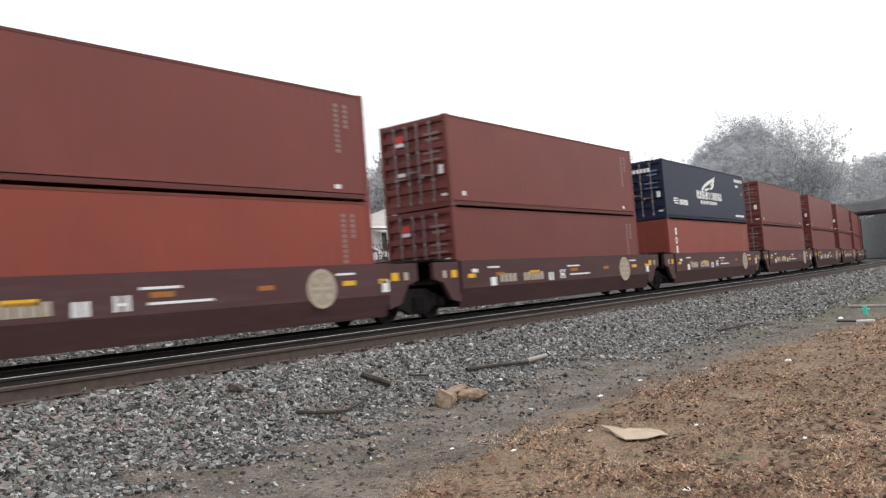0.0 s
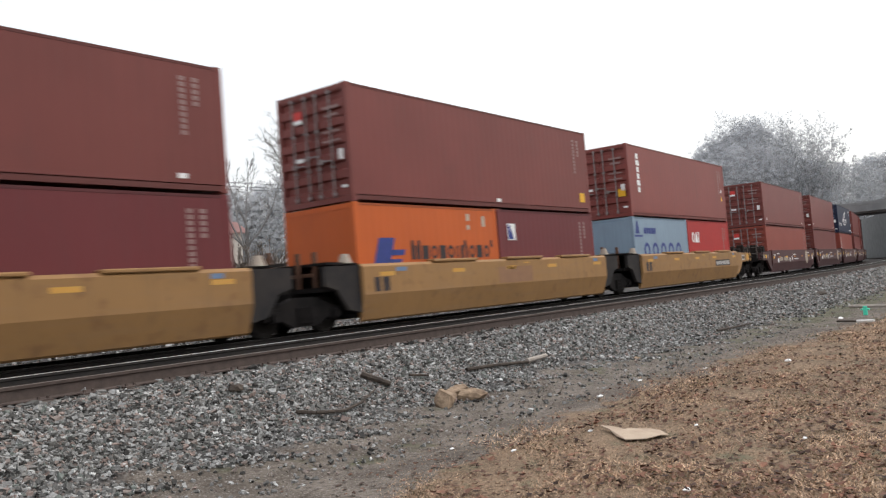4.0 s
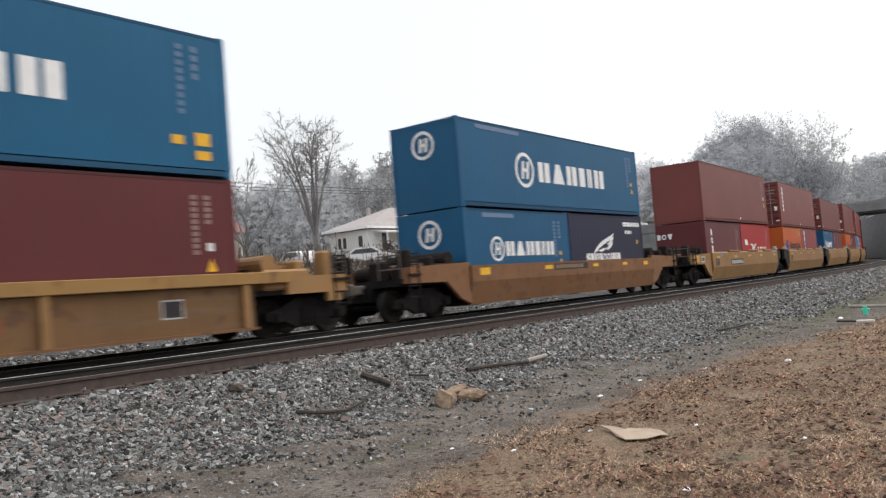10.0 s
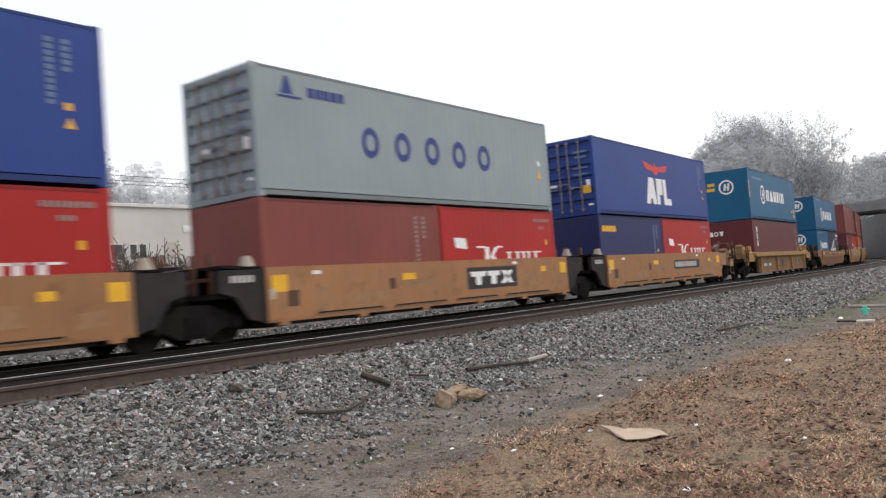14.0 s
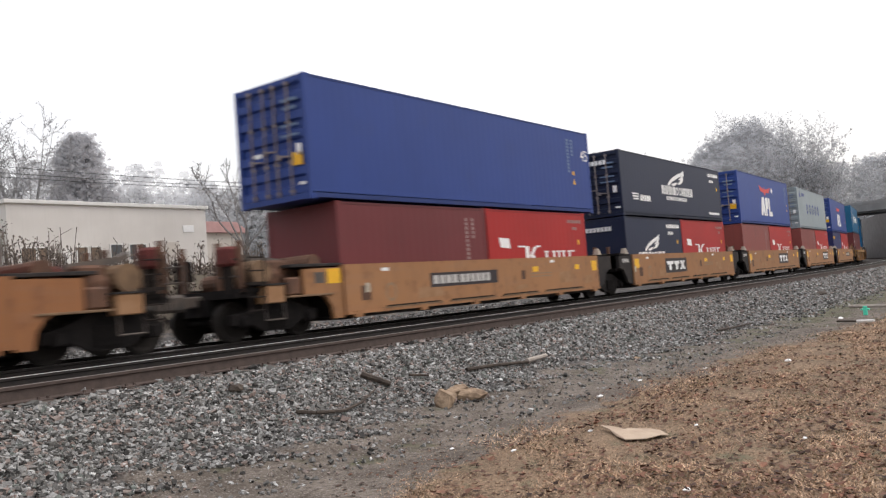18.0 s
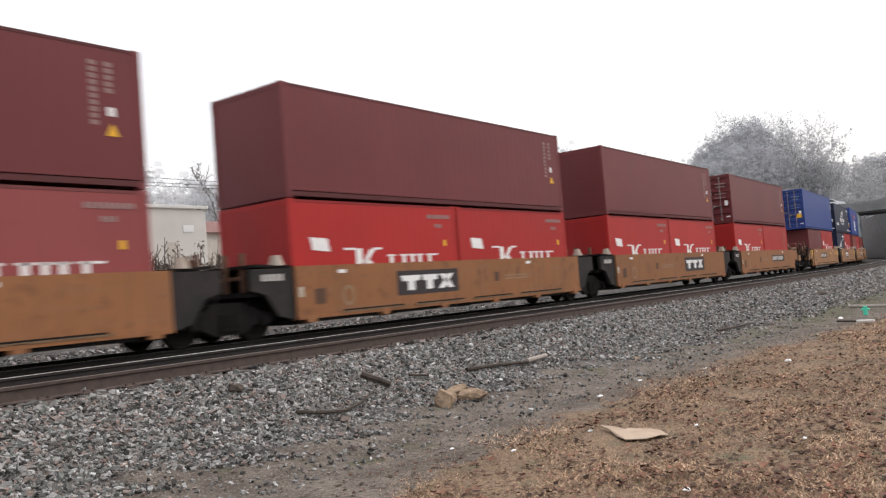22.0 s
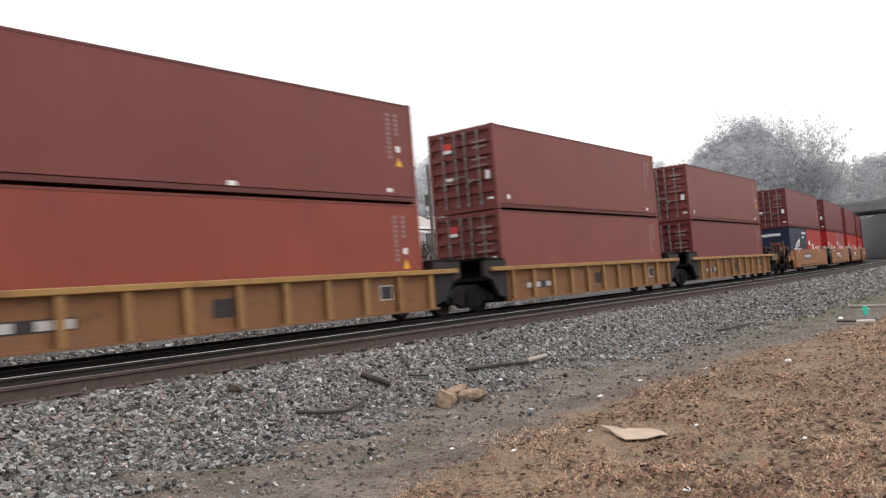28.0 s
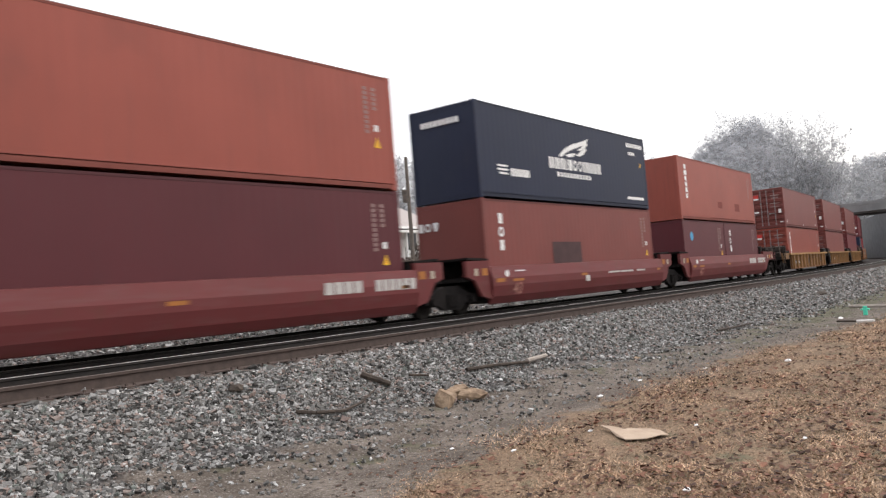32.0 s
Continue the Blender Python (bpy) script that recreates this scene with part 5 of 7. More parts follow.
        car_mark(u, "reflector", YELLOW, [rect(-5.9, 1.22, 0.5, 0.2), rect(-2.3, 1.28, 0.5, 0.12), rect(1.0, 1.28, 0.4, 0.1), rect(3.4, 1.28, 0.4, 0.1), rect(5.3, 1.24, 0.4, 0.14)], "yellow reflector strips", o, "C1")
        car_mark(u, "number_panel", BLACK_MARK, [rect(-1.7, 1.24, 2.3, 0.20)], "black number panel", o, "C2")
        car_mark(u, "number_marking", FAINT_PRINT, word(-1.6, 1.28, 0.12, (0.16,) * 9, 0.05), "faint number bars", o - 0.004, "C3")
    elif ty in "DG":
        ow = -1.424
        car_mark(u, "number_panel", BLACK_MARK, [rect(-5.2, 0.72, 1.9, 0.22)], "black number panel", ow, "D1")
        car_mark(u, "number_marking", PALE_PRINT, [rect(-5.15, 0.75, 0.8, 0.16), rect(-4.0, 0.75, 0.65, 0.16)], "pale number bars", ow - 0.004, "D2")
        car_mark(u, "panel_border", PALE_PRINT, [rect(4.17, 0.75, 0.46, 0.36)], "pale border of a data panel", ow + 0.001, "D5")
        car_mark(u, "data_panel", BLACK_MARK, [rect(4.2, 0.78, 0.4, 0.3), rect(-0.6, 0.70, 0.5, 0.36)], "dark data panels", ow - 0.003, "D3")
        if ty == "D":
            car_mark(u, "lettering", FADED_RED, [rect(0.2, 0.92, 0.4, 0.12), rect(0.33, 0.66, 0.14, 0.26), rect(0.66, 0.92, 0.4, 0.12), rect(0.79, 0.66, 0.14, 0.26), rect(1.1, 0.70, 0.3, 0.3)], "faded red bars", ow, "D4")
    elif ty == "H":
        car_mark(u, "number_marking", PALE_PRINT, word(3.05, 0.98, 0.27, (0.26,) * 4, 0.05) + word(4.7, 0.98, 0.27, (0.2,) * 6, 0.05) if plate else [rect(x, 1.02, w, 0.06) for x, w in ((1.2, 0.9), (2.2, 1.1), (3.6, 0.8))] + [rect(-0.6, 0.80, 0.3, 0.2)], "pale number bars", o, "H1%d" % bool(plate))
        if "size_number|H2" not in CAR_CACHE:
            CAR_CACHE["size_number|H2"] = figures("40", 0.5, FAINT_PINK)
            CAR_CACHE["size_number|H2"].transform(pose(-5.2, -1.472, 0.60, 103, 0, 0))
        part("size_number", CAR_CACHE["size_number|H2"], None, u, "pale figures 40")
        car_mark(u, "reflector", DULL_ORANGE, [rect(-6.1, 0.98, 0.45, 0.11), rect(-5.2, 0.98, 0.6, 0.07), rect(-0.9, 1.0, 0.45, 0.08), rect(5.6, 1.0, 0.3, 0.08)], "dull orange reflector strips", o, "H3")
        car_mark(u, "white_label", WHITE, [disc(-5.5, 1.22, 0.10, 12), rect(-5.05, 1.27, 0.55, 0.03)], "round white label", -1.522, "H4")
    return u


PATCH_TAN = mat("pale_repaint", (0.36, 0.21, 0.115), (0.27, 0.14, 0.065), 4, 0.75)
DULL_ORANGE = mat("dull_orange_reflector", (0.42, 0.16, 0.035), (0.33, 0.13, 0.035), 6, 0.6)
FADED_RED = mat("faded_red_print", (0.26, 0.085, 0.04), (0.20, 0.09, 0.045), 9, 0.7)
DARK_STAIN = mat("dark_stencil_square", (0.085, 0.045, 0.03), (0.11, 0.058, 0.036), 8, 0.7)
DARK_ORANGE = mat("rusted_orange_panel", (0.30, 0.11, 0.035), (0.2, 0.075, 0.03), 5, 0.8)
EMBLEM_GROUND = mat("pale_emblem_ground", (0.40, 0.32, 0.25), (0.34, 0.27, 0.21), 9, 0.6)
PALE_PRINT = mat("white_stencil", (0.55, 0.53, 0.50), (0.44, 0.42, 0.40), 8, 0.6)
FAINT_PRINT = mat("faint_stencil", (0.24, 0.16, 0.10), (0.30, 0.2, 0.12), 8, 0.7)
FAINT_ORANGE = mat("faint_orange", (0.62, 0.31, 0.05), (0.56, 0.32, 0.09), 8, 0.6)
FAINT_BROWN = mat("faint_brown_panel", (0.30, 0.165, 0.09), (0.26, 0.14, 0.08), 4, 0.7)
FAINT_PINK = mat("faint_pink_stencil", (0.50, 0.27, 0.21), (0.42, 0.2, 0.16), 8, 0.7)

# ---- the train: place of each unit behind the first, and its load ----
# upper and lower: size, colour, rear end, height, markings
LO, HI = 2.591, 2.896
RED_D = ("40", "oxide", "door", LO, ("id", "dot"))
K20 = ("20", "kred", "plain", LO, ("kline", "idw"))
TRAIN = [
    (108.5, "A", 1, 1, 0, RED_D, [RED_D]),
    (93.0, "A", 1, 1, 0, RED_D, [RED_D]),
    (77.5, "A", 1, 1, 0, RED_D, [RED_D]),
    (62.0, "A", 1, 1, 0, RED_D, [RED_D]),
    (46.5, "A", 1, 1, 0, RED_D, [RED_D]),
    (31.0, "A", 1, 1, 0, ("40", "navy", "door", LO, ("nyk", "idw")), [("40", "brick", "plain", LO, ("id", "tex"))]),
    (15.5, "A", 1, 1, 0, RED_D, [RED_D]),
    (0.0, "A", 0, 1, 0, RED_D, [("40", "brick", "door", LO, ("id", "dot"))]),
    (-19.88, "B", 1, 0, 2.6, ("40", "rustred", "door", HI, ("triton", "id", "sticker")), [("20", "greyblue", "plain", LO, ("cosco",)), ("20", "kred", "plain", LO, ("cai", "id"))]),
    (-35.60, "B", 1, 1, 0, ("40", "oxide", "door", HI, ("id", "yellowbox", "dotmid")), [("20", "orange", "plain", LO, ("hapag",)), ("20", "maroon", "plain", LO, ("genlogo", "id"))]),
    (-51.38, "B", 1, 1, 0, ("40", "oxide", "door", LO, ("id", "dot")), [("20", "teal", "plain", LO, ("hanjin", "idw")), ("20", "maroon", "plain", LO, ("gd", "id"))]),
    (-67.08, "B", 1, 1, 0, ("40", "oxide", "door", HI, ("triton", "id", "sticker", "dotmid")), [("20", "orange", "plain", LO, ("hapag",)), ("20", "pinkred", "plain", LO, ("sen", "id"))]),
    (-83.0, "B", 0, 1, -3.4, ("40", "oxide", "plain", HI, ("id", "sticker", "dotmid")), [("20", "darkred", "plain", LO, ("tex", "id")), ("20", "kred", "plain", LO, ("kline", "id"))]),
    (-102.85, "C", 0, 0, 0, ("40", "teal", "plain", LO, ("hanjin", "idb")), [("20", "teal", "plain", LO, ("hanjin", "idb")), ("20", "violet_navy", "plain", LO, ("nyk", "idw"))]),
    (-122.88, "D", 0, 0, 0, ("40", "green_teal", "plain", HI, ("hanjin", "hanstk", "endyellow", "yellowpost")), [("40", "darkred", "plain", HI, ("tex", "id", "sticker"))]),
    (-142.81, "E", 1, 0, 0.25, ("40", "blue", "door", HI, ("apl", "idb")), [("20", "indigo", "plain", LO, ("seaco", "idb")), K20]),
    (-158.35, "E", 1, 1, 0.7, ("40", "grey", "door", HI, ("cosco", "sticker")), [("20", "rustred", "plain", LO, ("id",)), K20]),
    (-173.90, "E", 1, 1, 0.6, ("40", "blue", "door", HI, ("apl", "diamond", "idb")), [("20", "rustred", "plain", LO, ("id", "dot")), K20]),
    (-189.43, "E", 1, 1, -3.0, ("40", "navy", "door", LO, ("nyk", "idw")), [("20", "navy", "plain", LO, ("nyk", "idw")), K20]),
    (-204.97, "E", 0, 1, -3.15, ("45", "blue", "door", HI, ("size45", "idb")), [("20", "maroon", "plain", LO, ("id",)), K20]),
    (-224.80, "F", 1, 0, 0.35, ("40", "maroon", "door", LO, ("id", "sticker")), [K20, ("20", "kred", "plain", LO, ("id",))]),
    (-240.37, "F", 1, 1, 0.8, ("40", "maroon", "plain", LO, ("id", "sticker")), [K20, K20]),
    (-255.85, "F", 1, 1, -3.0, ("40", "maroon", "plain", LO, ("id", "sticker")), [K20, K20]),
    (-271.42, "F", 1, 1, -2.9, ("40", "maroon", "door", LO, ("id", "sticker")), [K20, ("20", "pinkred", "plain", LO, ("kline", "idw"))]),
    (-287.02, "F", 0, 1, -3.25, ("40", "maroon", "door", LO, ("id", "sticker")), [("20", "navy", "plain", LO, ("nyk", "idw")), K20]),
    (-306.82, "G", 1, 0, 0, ("40", "oxide", "door", LO, ("id", "sticker", "dot")), [("40", "maroon", "door", LO, ("id", "dot"))]),
    (-322.95, "G", 1, 1, 0, ("40", "oxide", "door", LO, ("id", "dot")), [("40", "oxide", "door", LO, ("id",))]),
    (-338.92, "G", 0, 1, 0, ("40", "oxide", "door", LO, ("id", "sticker", "dotmid", "dot")), [("40", "brick", "door", LO, ("triton", "id", "sticker"))]),
    (-358.98, "H", 1, 0, 1, ("40", "coral", "plain", HI, ("triton", "id", "scuffs")), [("20", "plum", "plain", LO, ("bluedot", "id", "sticker")), ("20", "plum", "plain", LO, ("tex", "id"))]),
    (-374.86, "H", 1, 1, 0, ("40", "navy", "plain", HI, ("nyk", "idw")), [("40", "oxide", "plain", HI, ("tex", "id", "patch", "sticker"))]),
    (-390.74, "H", 0, 1, 1, ("40", "coral", "plain", HI, ("triton", "id", "sticker")), [("40", "plum", "plain", HI, ("id", "sticker"))]),
]
BASE = 0.57
MOVING = []


def build_train():
    for off, ty, rj, fj, plate, up, low in TRAIN:
        MOVING.append((well_car(ty, rj, fj, plate), off, 0.0, 0.0))
        h = 0.0
        for i, (size, key, rear, H, marks) in enumerate(low):
            dx = 0.0 if len(low) == 1 else (-3.067 if i == 0 else 3.067)
            MOVING.append((container(size, key, rear, marks, H, False), off, dx, BASE))
            h = max(h, H)
        size, key, rear, H, marks = up
        MOVING.append((container(size, key, rear, marks, H, True), off, 0.0, BASE + h + 0.015))


build_train()


def run(t):
    """How far the first unit's middle has come at t seconds; the train gathers speed a little."""
    return 1.2e-4 * t ** 3 + 0.011383 * t ** 2 + 11.7565 * t + 8.40


def unit_pose(s):
    a, b = along(s - 7.8, 0), along(s + 7.8, 0)
    m = (a + b) / 2
    return pose(m.x, m.y, 0, 0, 0, math.degrees(math.atan2(b.y - a.y, b.x - a.x)))


# ---- loose stone, grass and leaves ----
def bulk_mesh(name, verts, per, quads, count, material):
    """Many alike small pieces in one mesh. verts: count x per x 3; quads: faces of one piece, all with as many corners."""
    me = bpy.data.meshes.new(name)
    k = len(quads[0])
    q = np.array(quads, dtype=np.int32)
    idx = (q[None, :, :] + (np.arange(count, dtype=np.int32) * per)[:, None, None]).reshape(-1)
    me.vertices.add(count * per)
    me.vertices.foreach_set("co", np.asarray(verts, dtype=np.float32).reshape(-1))
    me.loops.add(len(idx))
    me.loops.foreach_set("vertex_index", idx)
    nf = len(idx) // k
    me.polygons.add(nf)
    me.polygons.foreach_set("loop_start", np.arange(nf, dtype=np.int32) * k)
    me.materials.append(material)
    me.update(calc_edges=True)
    me.validate()
    me.shade_flat()
    return me


def along_np(s, v):
    a = np.clip((np.minimum(s, S_END) - X0) / RAD, 0, None)
    x = np.where(s <= X0, s, X0 + RAD * np.sin(a))
    y = np.where(s <= X0, Y0, Y0 + RAD * (1 - np.cos(a)))
    return x - v * np.sin(a), y + v * np.cos(a)


def rot_np(r, n):
    """n random rotations."""
    q = r.normal(size=(n, 4))
    q /= np.linalg.norm(q, axis=1, keepdims=True)
    w, x, y, z = q.T
    return np.stack([1 - 2 * (y * y + z * z), 2 * (x * y - z * w), 2 * (x * z + y * w), 2 * (x * y + z * w), 1 - 2 * (x * x + z * z), 2 * (y * z - x * w),
                     2 * (x * z - y * w), 2 * (y * z + x * w), 1 - 2 * (x * x + y * y)], 1).reshape(n, 3, 3)


CUBE_Q = [(0, 1, 3, 2), (4, 6, 7, 5), (0, 4, 5, 1), (2, 3, 7, 6), (0, 2, 6, 4), (1, 5, 7, 3)]
CUBE_V = np.array([(x, y, z) for x in (-1, 1) for y in (-1, 1) for z in (-1, 1)], dtype=float)


def stones(name, zones, label, seed, reach=0.0):
    r = np.random.default_rng(seed)
    ss, vs, hs = [], [], []
    for s0, s1, v0, v1, dens, h0, h1 in zones:
        n = int((s1 - s0) * (v1 - v0) * dens)
        ss.append(r.uniform(s0, s1, n))
        vs.append(r.uniform(v0, v1, n))
        hs.append(r.uniform(h0, h1, n) * np.exp(r.normal(0, 0.2, n)))
    s, v, h = map(np.concatenate, (ss, vs, hs))
    keep = r.random(len(s)) < np.clip(1 - (toe_at(s) + 0.28 + 0.25 * np.sin(s * 5.1 + 9 * v) - reach - v) / 0.6, 0.02, 1)
    s, v, h = s[keep], v[keep], h[keep]
    n = len(s)
    x, y = along_np(s, v)
    z = np.interp(v, PROF_V, PROF_Z)
    size = np.stack([h * r.uniform(0.9, 1.3, n), h * r.uniform(0.6, 1.0, n), h * r.uniform(0.35, 0.7, n)], 1)
    base = CUBE_V[None] * size[:, None, :]
    base[:, :, :2] *= r.uniform(0.45, 1.15, (n, 8, 1))
    base += r.normal(0, 0.16, (n, 8, 3)) * size[:, None, :]
    yaw, tilt, tip = r.uniform(0, 2 * np.pi, n), r.normal(0, 0.36, n), r.normal(0, 0.36, n)
    cy, sy, ct, st, cp, sp = np.cos(yaw), np.sin(yaw), np.cos(tilt), np.sin(tilt), np.cos(tip), np.sin(tip)
    turn = np.stack([cy * cp, -sy * ct + cy * sp * st, sy * st + cy * sp * ct, sy * cp, cy * ct + sy * sp * st, -cy * st + sy * sp * ct, -sp, cp * st, cp * ct], 1).reshape(n, 3, 3)
    p = np.einsum("nij,nkj->nki", turn, base)
    p += np.stack([x, y, z + h * r.uniform(-0.1, 0.9, n)], 1)[:, None, :]
    tagged(new(name, bulk_mesh(name, p, 8, CUBE_Q, n, STONE)), label, "gravel", kind="stuff")


stones("ballast_stones", [(1.5, 12, -9.1, -6.0, 2900, 0.011, 0.025), (12, 22, -9.1, -6.0, 1800, 0.013, 0.028), (22, 40, -8.9, -6.0, 620, 0.022, 0.037), (40, 70, -8.5, -6.0, 200, 0.033, 0.052),
                          (1.5, 45, -6.0, -2.4, 70, 0.026, 0.04), (4, 40, 0.9, 8.0, 75, 0.03, 0.05)],
       "grey crushed stone ballast along the track", 11)
stones("stray_gravel", [(2, 16, -10.2, -7.6, 60, 0.004, 0.010), (16, 34, -12.4, -7.8, 30, 0.006, 0.013)], "small stray stones on bare dirt", 12, 1.6)


def patchy(x, y, k):
    return 0.5 + 0.25 * (np.sin(x * 1.7 * k + 1.3 * np.sin(y * 1.1 * k)) + np.sin(y * 2.1 * k + 1.7 * np.sin(x * 0.9 * k + 2)))


def blades(name, n, s0, s1, v0, v1, edge_shift, h0, h1, material, label, seed, thin=1.0, sparse=0.0, near_pow=1.0):
    r = np.random.default_rng(seed)
    s = s0 + (s1 - s0) * r.random(n) ** near_pow
    v = r.uniform(v0, v1, n)
    near = r.random(n) < 0.16
    s, v = np.where(near, r.uniform(-6, s0, n), s), np.where(near, r.uniform(-22, -8.8, n), v)
    edge = edge_at(s) + edge_shift
    x, y = along_np(s, v)
    keep = (v < edge + r.normal(0, 0.35, n)) & (patchy(x, y, 1.6) + r.normal(0, 0.2, n) > sparse)
    s, v, x, y = s[keep], v[keep], x[keep], y[keep]
    n = len(s)
    z = np.interp(v, PROF_V, PROF_Z) - 0.01
    a = r.uniform(0, 2 * np.pi, n)
    w = r.uniform(0.004, 0.009, n) * thin * (1 + 0.05 * s)
    h = r.uniform(h0, h1, n)
    b = r.uniform(0, 2 * np.pi, n)
    lean = r.uniform(0.6, 2.6, n) * h
    dx, dy = np.cos(a) * w, np.sin(a) * w
    p = np.empty((n, 3, 3))
    p[:, 0] = np.stack([x - dx, y - dy, z], 1)
    p[:, 1] = np.stack([x + dx, y + dy, z], 1)
    p[:, 2] = np.stack([x + np.cos(b) * lean, y + np.sin(b) * lean, z + h], 1)
    tagged(new(name, bulk_mesh(name, p, 3, [(0, 1, 2)], n, material)), label, "grass", kind="stuff")


blades("dry_grass", 620000, 3.5, 34, -17, -8.8, 0.0, 0.012, 0.034, GRASS, "short dry brown lawn grass", 21, thin=0.8, near_pow=1.9)
blades("green_grass", 60000, 4, 40, -14, -7.6, 1.2, 0.012, 0.035, GREEN, "thin patches of green grass in dry lawn", 22, sparse=0.66, near_pow=1.2)


def leaves(n, seed):
    r = np.random.default_rng(seed)
    s = 4.2 + 22 * r.random(n) ** 1.6
    v = r.uniform(-17.5, -8.7, n)
    near = r.random(n) < 0.2
    s, v = np.where(near, r.uniform(-6, 4.2, n), s), np.where(near, r.uniform(-22, -8.8, n), v)
    x, y = along_np(s, v)
    keep = (0.45 * patchy(x + 7, y, 0.8) + 0.7 * patchy(x, y + 3, 3.1) + 0.05 * (-v - 9) + r.normal(0, 0.4, n)) > 0.74
    keep |= (r.random(n) < 0.75) & (patchy(x, y, 1.4) > 0.5) & (x - 0.75 * y > 4.6 + r.normal(0, 0.5, n)) & (s < 15)
    keep &= (v < edge_at(s) + 0.1 + r.normal(0, 0.35, n)) & ((x - 7.74) ** 2 + (y - 3.8) ** 2 > 0.25)
    s, v, x, y = s[keep], v[keep], x[keep], y[keep]
    n = len(s)
    z = np.interp(v, PROF_V, PROF_Z) + r.uniform(0.012, 0.035, n)
    h = 0.011 + 0.034 * r.random(n) ** 1.5
    tpl = np.array([(-1, 0, 0.25), (-0.3, -0.55, 0.0), (0.5, -0.5, 0.05), (1, 0, 0.3), (0.5, 0.5, 0.25), (-0.3, 0.6, 0.15)])
    p = tpl[None] * h[:, None, None] * r.uniform(0.7, 1.2, (n, 6, 1))
    a = r.uniform(0, 2 * np.pi, n)
    ca, sa = np.cos(a), np.sin(a)
    q = np.empty_like(p)
    q[:, :, 0] = p[:, :, 0] * ca[:, None] - p[:, :, 1] * sa[:, None] + x[:, None]
    q[:, :, 1] = p[:, :, 0] * sa[:, None] + p[:, :, 1] * ca[:, None] + y[:, None]
    q[:, :, 2] = p[:, :, 2] * r.uniform(-1.5, 3.2, n)[:, None] + z[:, None]
    tagged(new("fallen_leaves", bulk_mesh("fallen_leaves", q, 6, [(0, 1, 2, 3, 4, 5)], n, LEAF)), "scattered brown and rust-red fallen leaves on the lawn", "leaves", kind="stuff")


leaves(62000, 31)


# ---- things lying beside the track ----
def lump(name, label, category, at, size, material, seed, flat=1.0, turn=0.0):
    r = random.Random(seed)
    bm = bmesh.new()
    bmesh.ops.create_icosphere(bm, subdivisions=2, radius=1.0)
    for v in bm.verts:
        d = 1.0 + 0.35 * noise.noise(v.co * 1.6 + Vector((seed, 0, 0))) + r.uniform(-0.05, 0.05)
        v.co = Vector((v.co.x * d * size[0], v.co.y * d * size[1], v.co.z * d * size[2]))
        if v.co.z < -0.35 * size[2]:
            v.co.z = -0.35 * size[2]
    ob = new(name, to_mesh(bm, material, name))
    ob.matrix_world = pose(*at, 0, 0, turn)
    return tagged(ob, label, category)


def gz(x, y):
    """Ground height where the track is still near enough to straight."""
    return float(np.interp(y - Y0, PROF_V, PROF_Z))


def crag(label, at, size, seed, turn):
    """A broken, sharp-edged block of stone."""
    r = random.Random(seed)
    bm = bmesh.new()
    for i in range(24):
        d = Vector((r.gauss(0, 1), r.gauss(0, 1), r.gauss(0, 1))).normalized() * r.uniform(0.8, 1.1)
        bm.verts.new((d.x * size[0], d.y * size[1], max(d.z, -0.4) * size[2]))
    bmesh.ops.convex_hull(bm, input=bm.verts)
    bmesh.ops.delete(bm, geom=[v for v in bm.verts if not v.link_faces], context="VERTS")
    ob = new("rock", to_mesh(bm, TAN_ROCK, "rock"))
    ob.matrix_world = pose(*at, 0, 0, turn)
    return tagged(ob, label, "rock")


crag("jagged tan sandstone rock on bare dirt", (8.45, 6.72, gz(8.4, 6.7) + 0.06), (0.24, 0.16, 0.18), 3, 20)
crag("flat tan sandstone rock beside another", (8.95, 6.70, gz(8.9, 6.7) + 0.05), (0.27, 0.15, 0.13), 8, -30)
crag("broken tan sandstone slab behind another rock", (9.0, 6.95, gz(9.0, 6.95) + 0.03), (0.26, 0.12, 0.13), 13, -10)
lump("coal_lump", "black lump of charred wood on ballast", "debris", (6.05, 7.96, gz(6, 7.96) + 0.05), (0.095, 0.075, 0.065), DEAD_WOOD, 5)
lump("brush_heap", "low heap of dark dead brush on gravel", "debris", (32.0, 7.55, gz(32, 7.4) + 0.02), (0.5, 0.2, 0.1), DEAD_WOOD, 15)


def stick(name, label, pts, r0, r1, material, sides=7):
    bm = bmesh.new()
    n = len(pts) - 1
    for i in range(n):
        a, b = r0 + (r1 - r0) * i / n, r0 + (r1 - r0) * (i + 1) / n
        rod(bm, pts[i], pts[i + 1], a, b, sides)
    return tagged(new(name, to_mesh(bm, material, name)), label, "debris")


def on_g(x, y, up=0.03):
    return (x, y, gz(x, y) + up + 0.025)


stick("charred_log", "short charred black log on the ballast", [on_g(7.93, 7.72, 0.06), on_g(8.14, 7.40, 0.05)], 0.045, 0.035, DEAD_WOOD)
stick("fallen_branch", "long dark fallen branch at the ballast's edge", [on_g(9.83, 7.38, 0.04), on_g(10.5, 7.3, 0.06), on_g(11.3, 7.22, 0.05)], 0.03, 0.025, DEAD_WOOD)
stick("broken_plank", "pale broken end of a branch on gravel", [on_g(11.3, 7.24, 0.06), on_g(11.95, 7.27, 0.06)], 0.04, 0.035, PALE_WOOD)
stick("vine_root", "curved dark root lying on gravel", [on_g(6.36, 7.29, 0.03), on_g(6.55, 7.16, 0.05), on_g(6.93, 7.08, 0.05), on_g(7.29, 7.14, 0.06), on_g(7.79, 7.36, 0.05)], 0.026, 0.014, DEAD_WOOD)
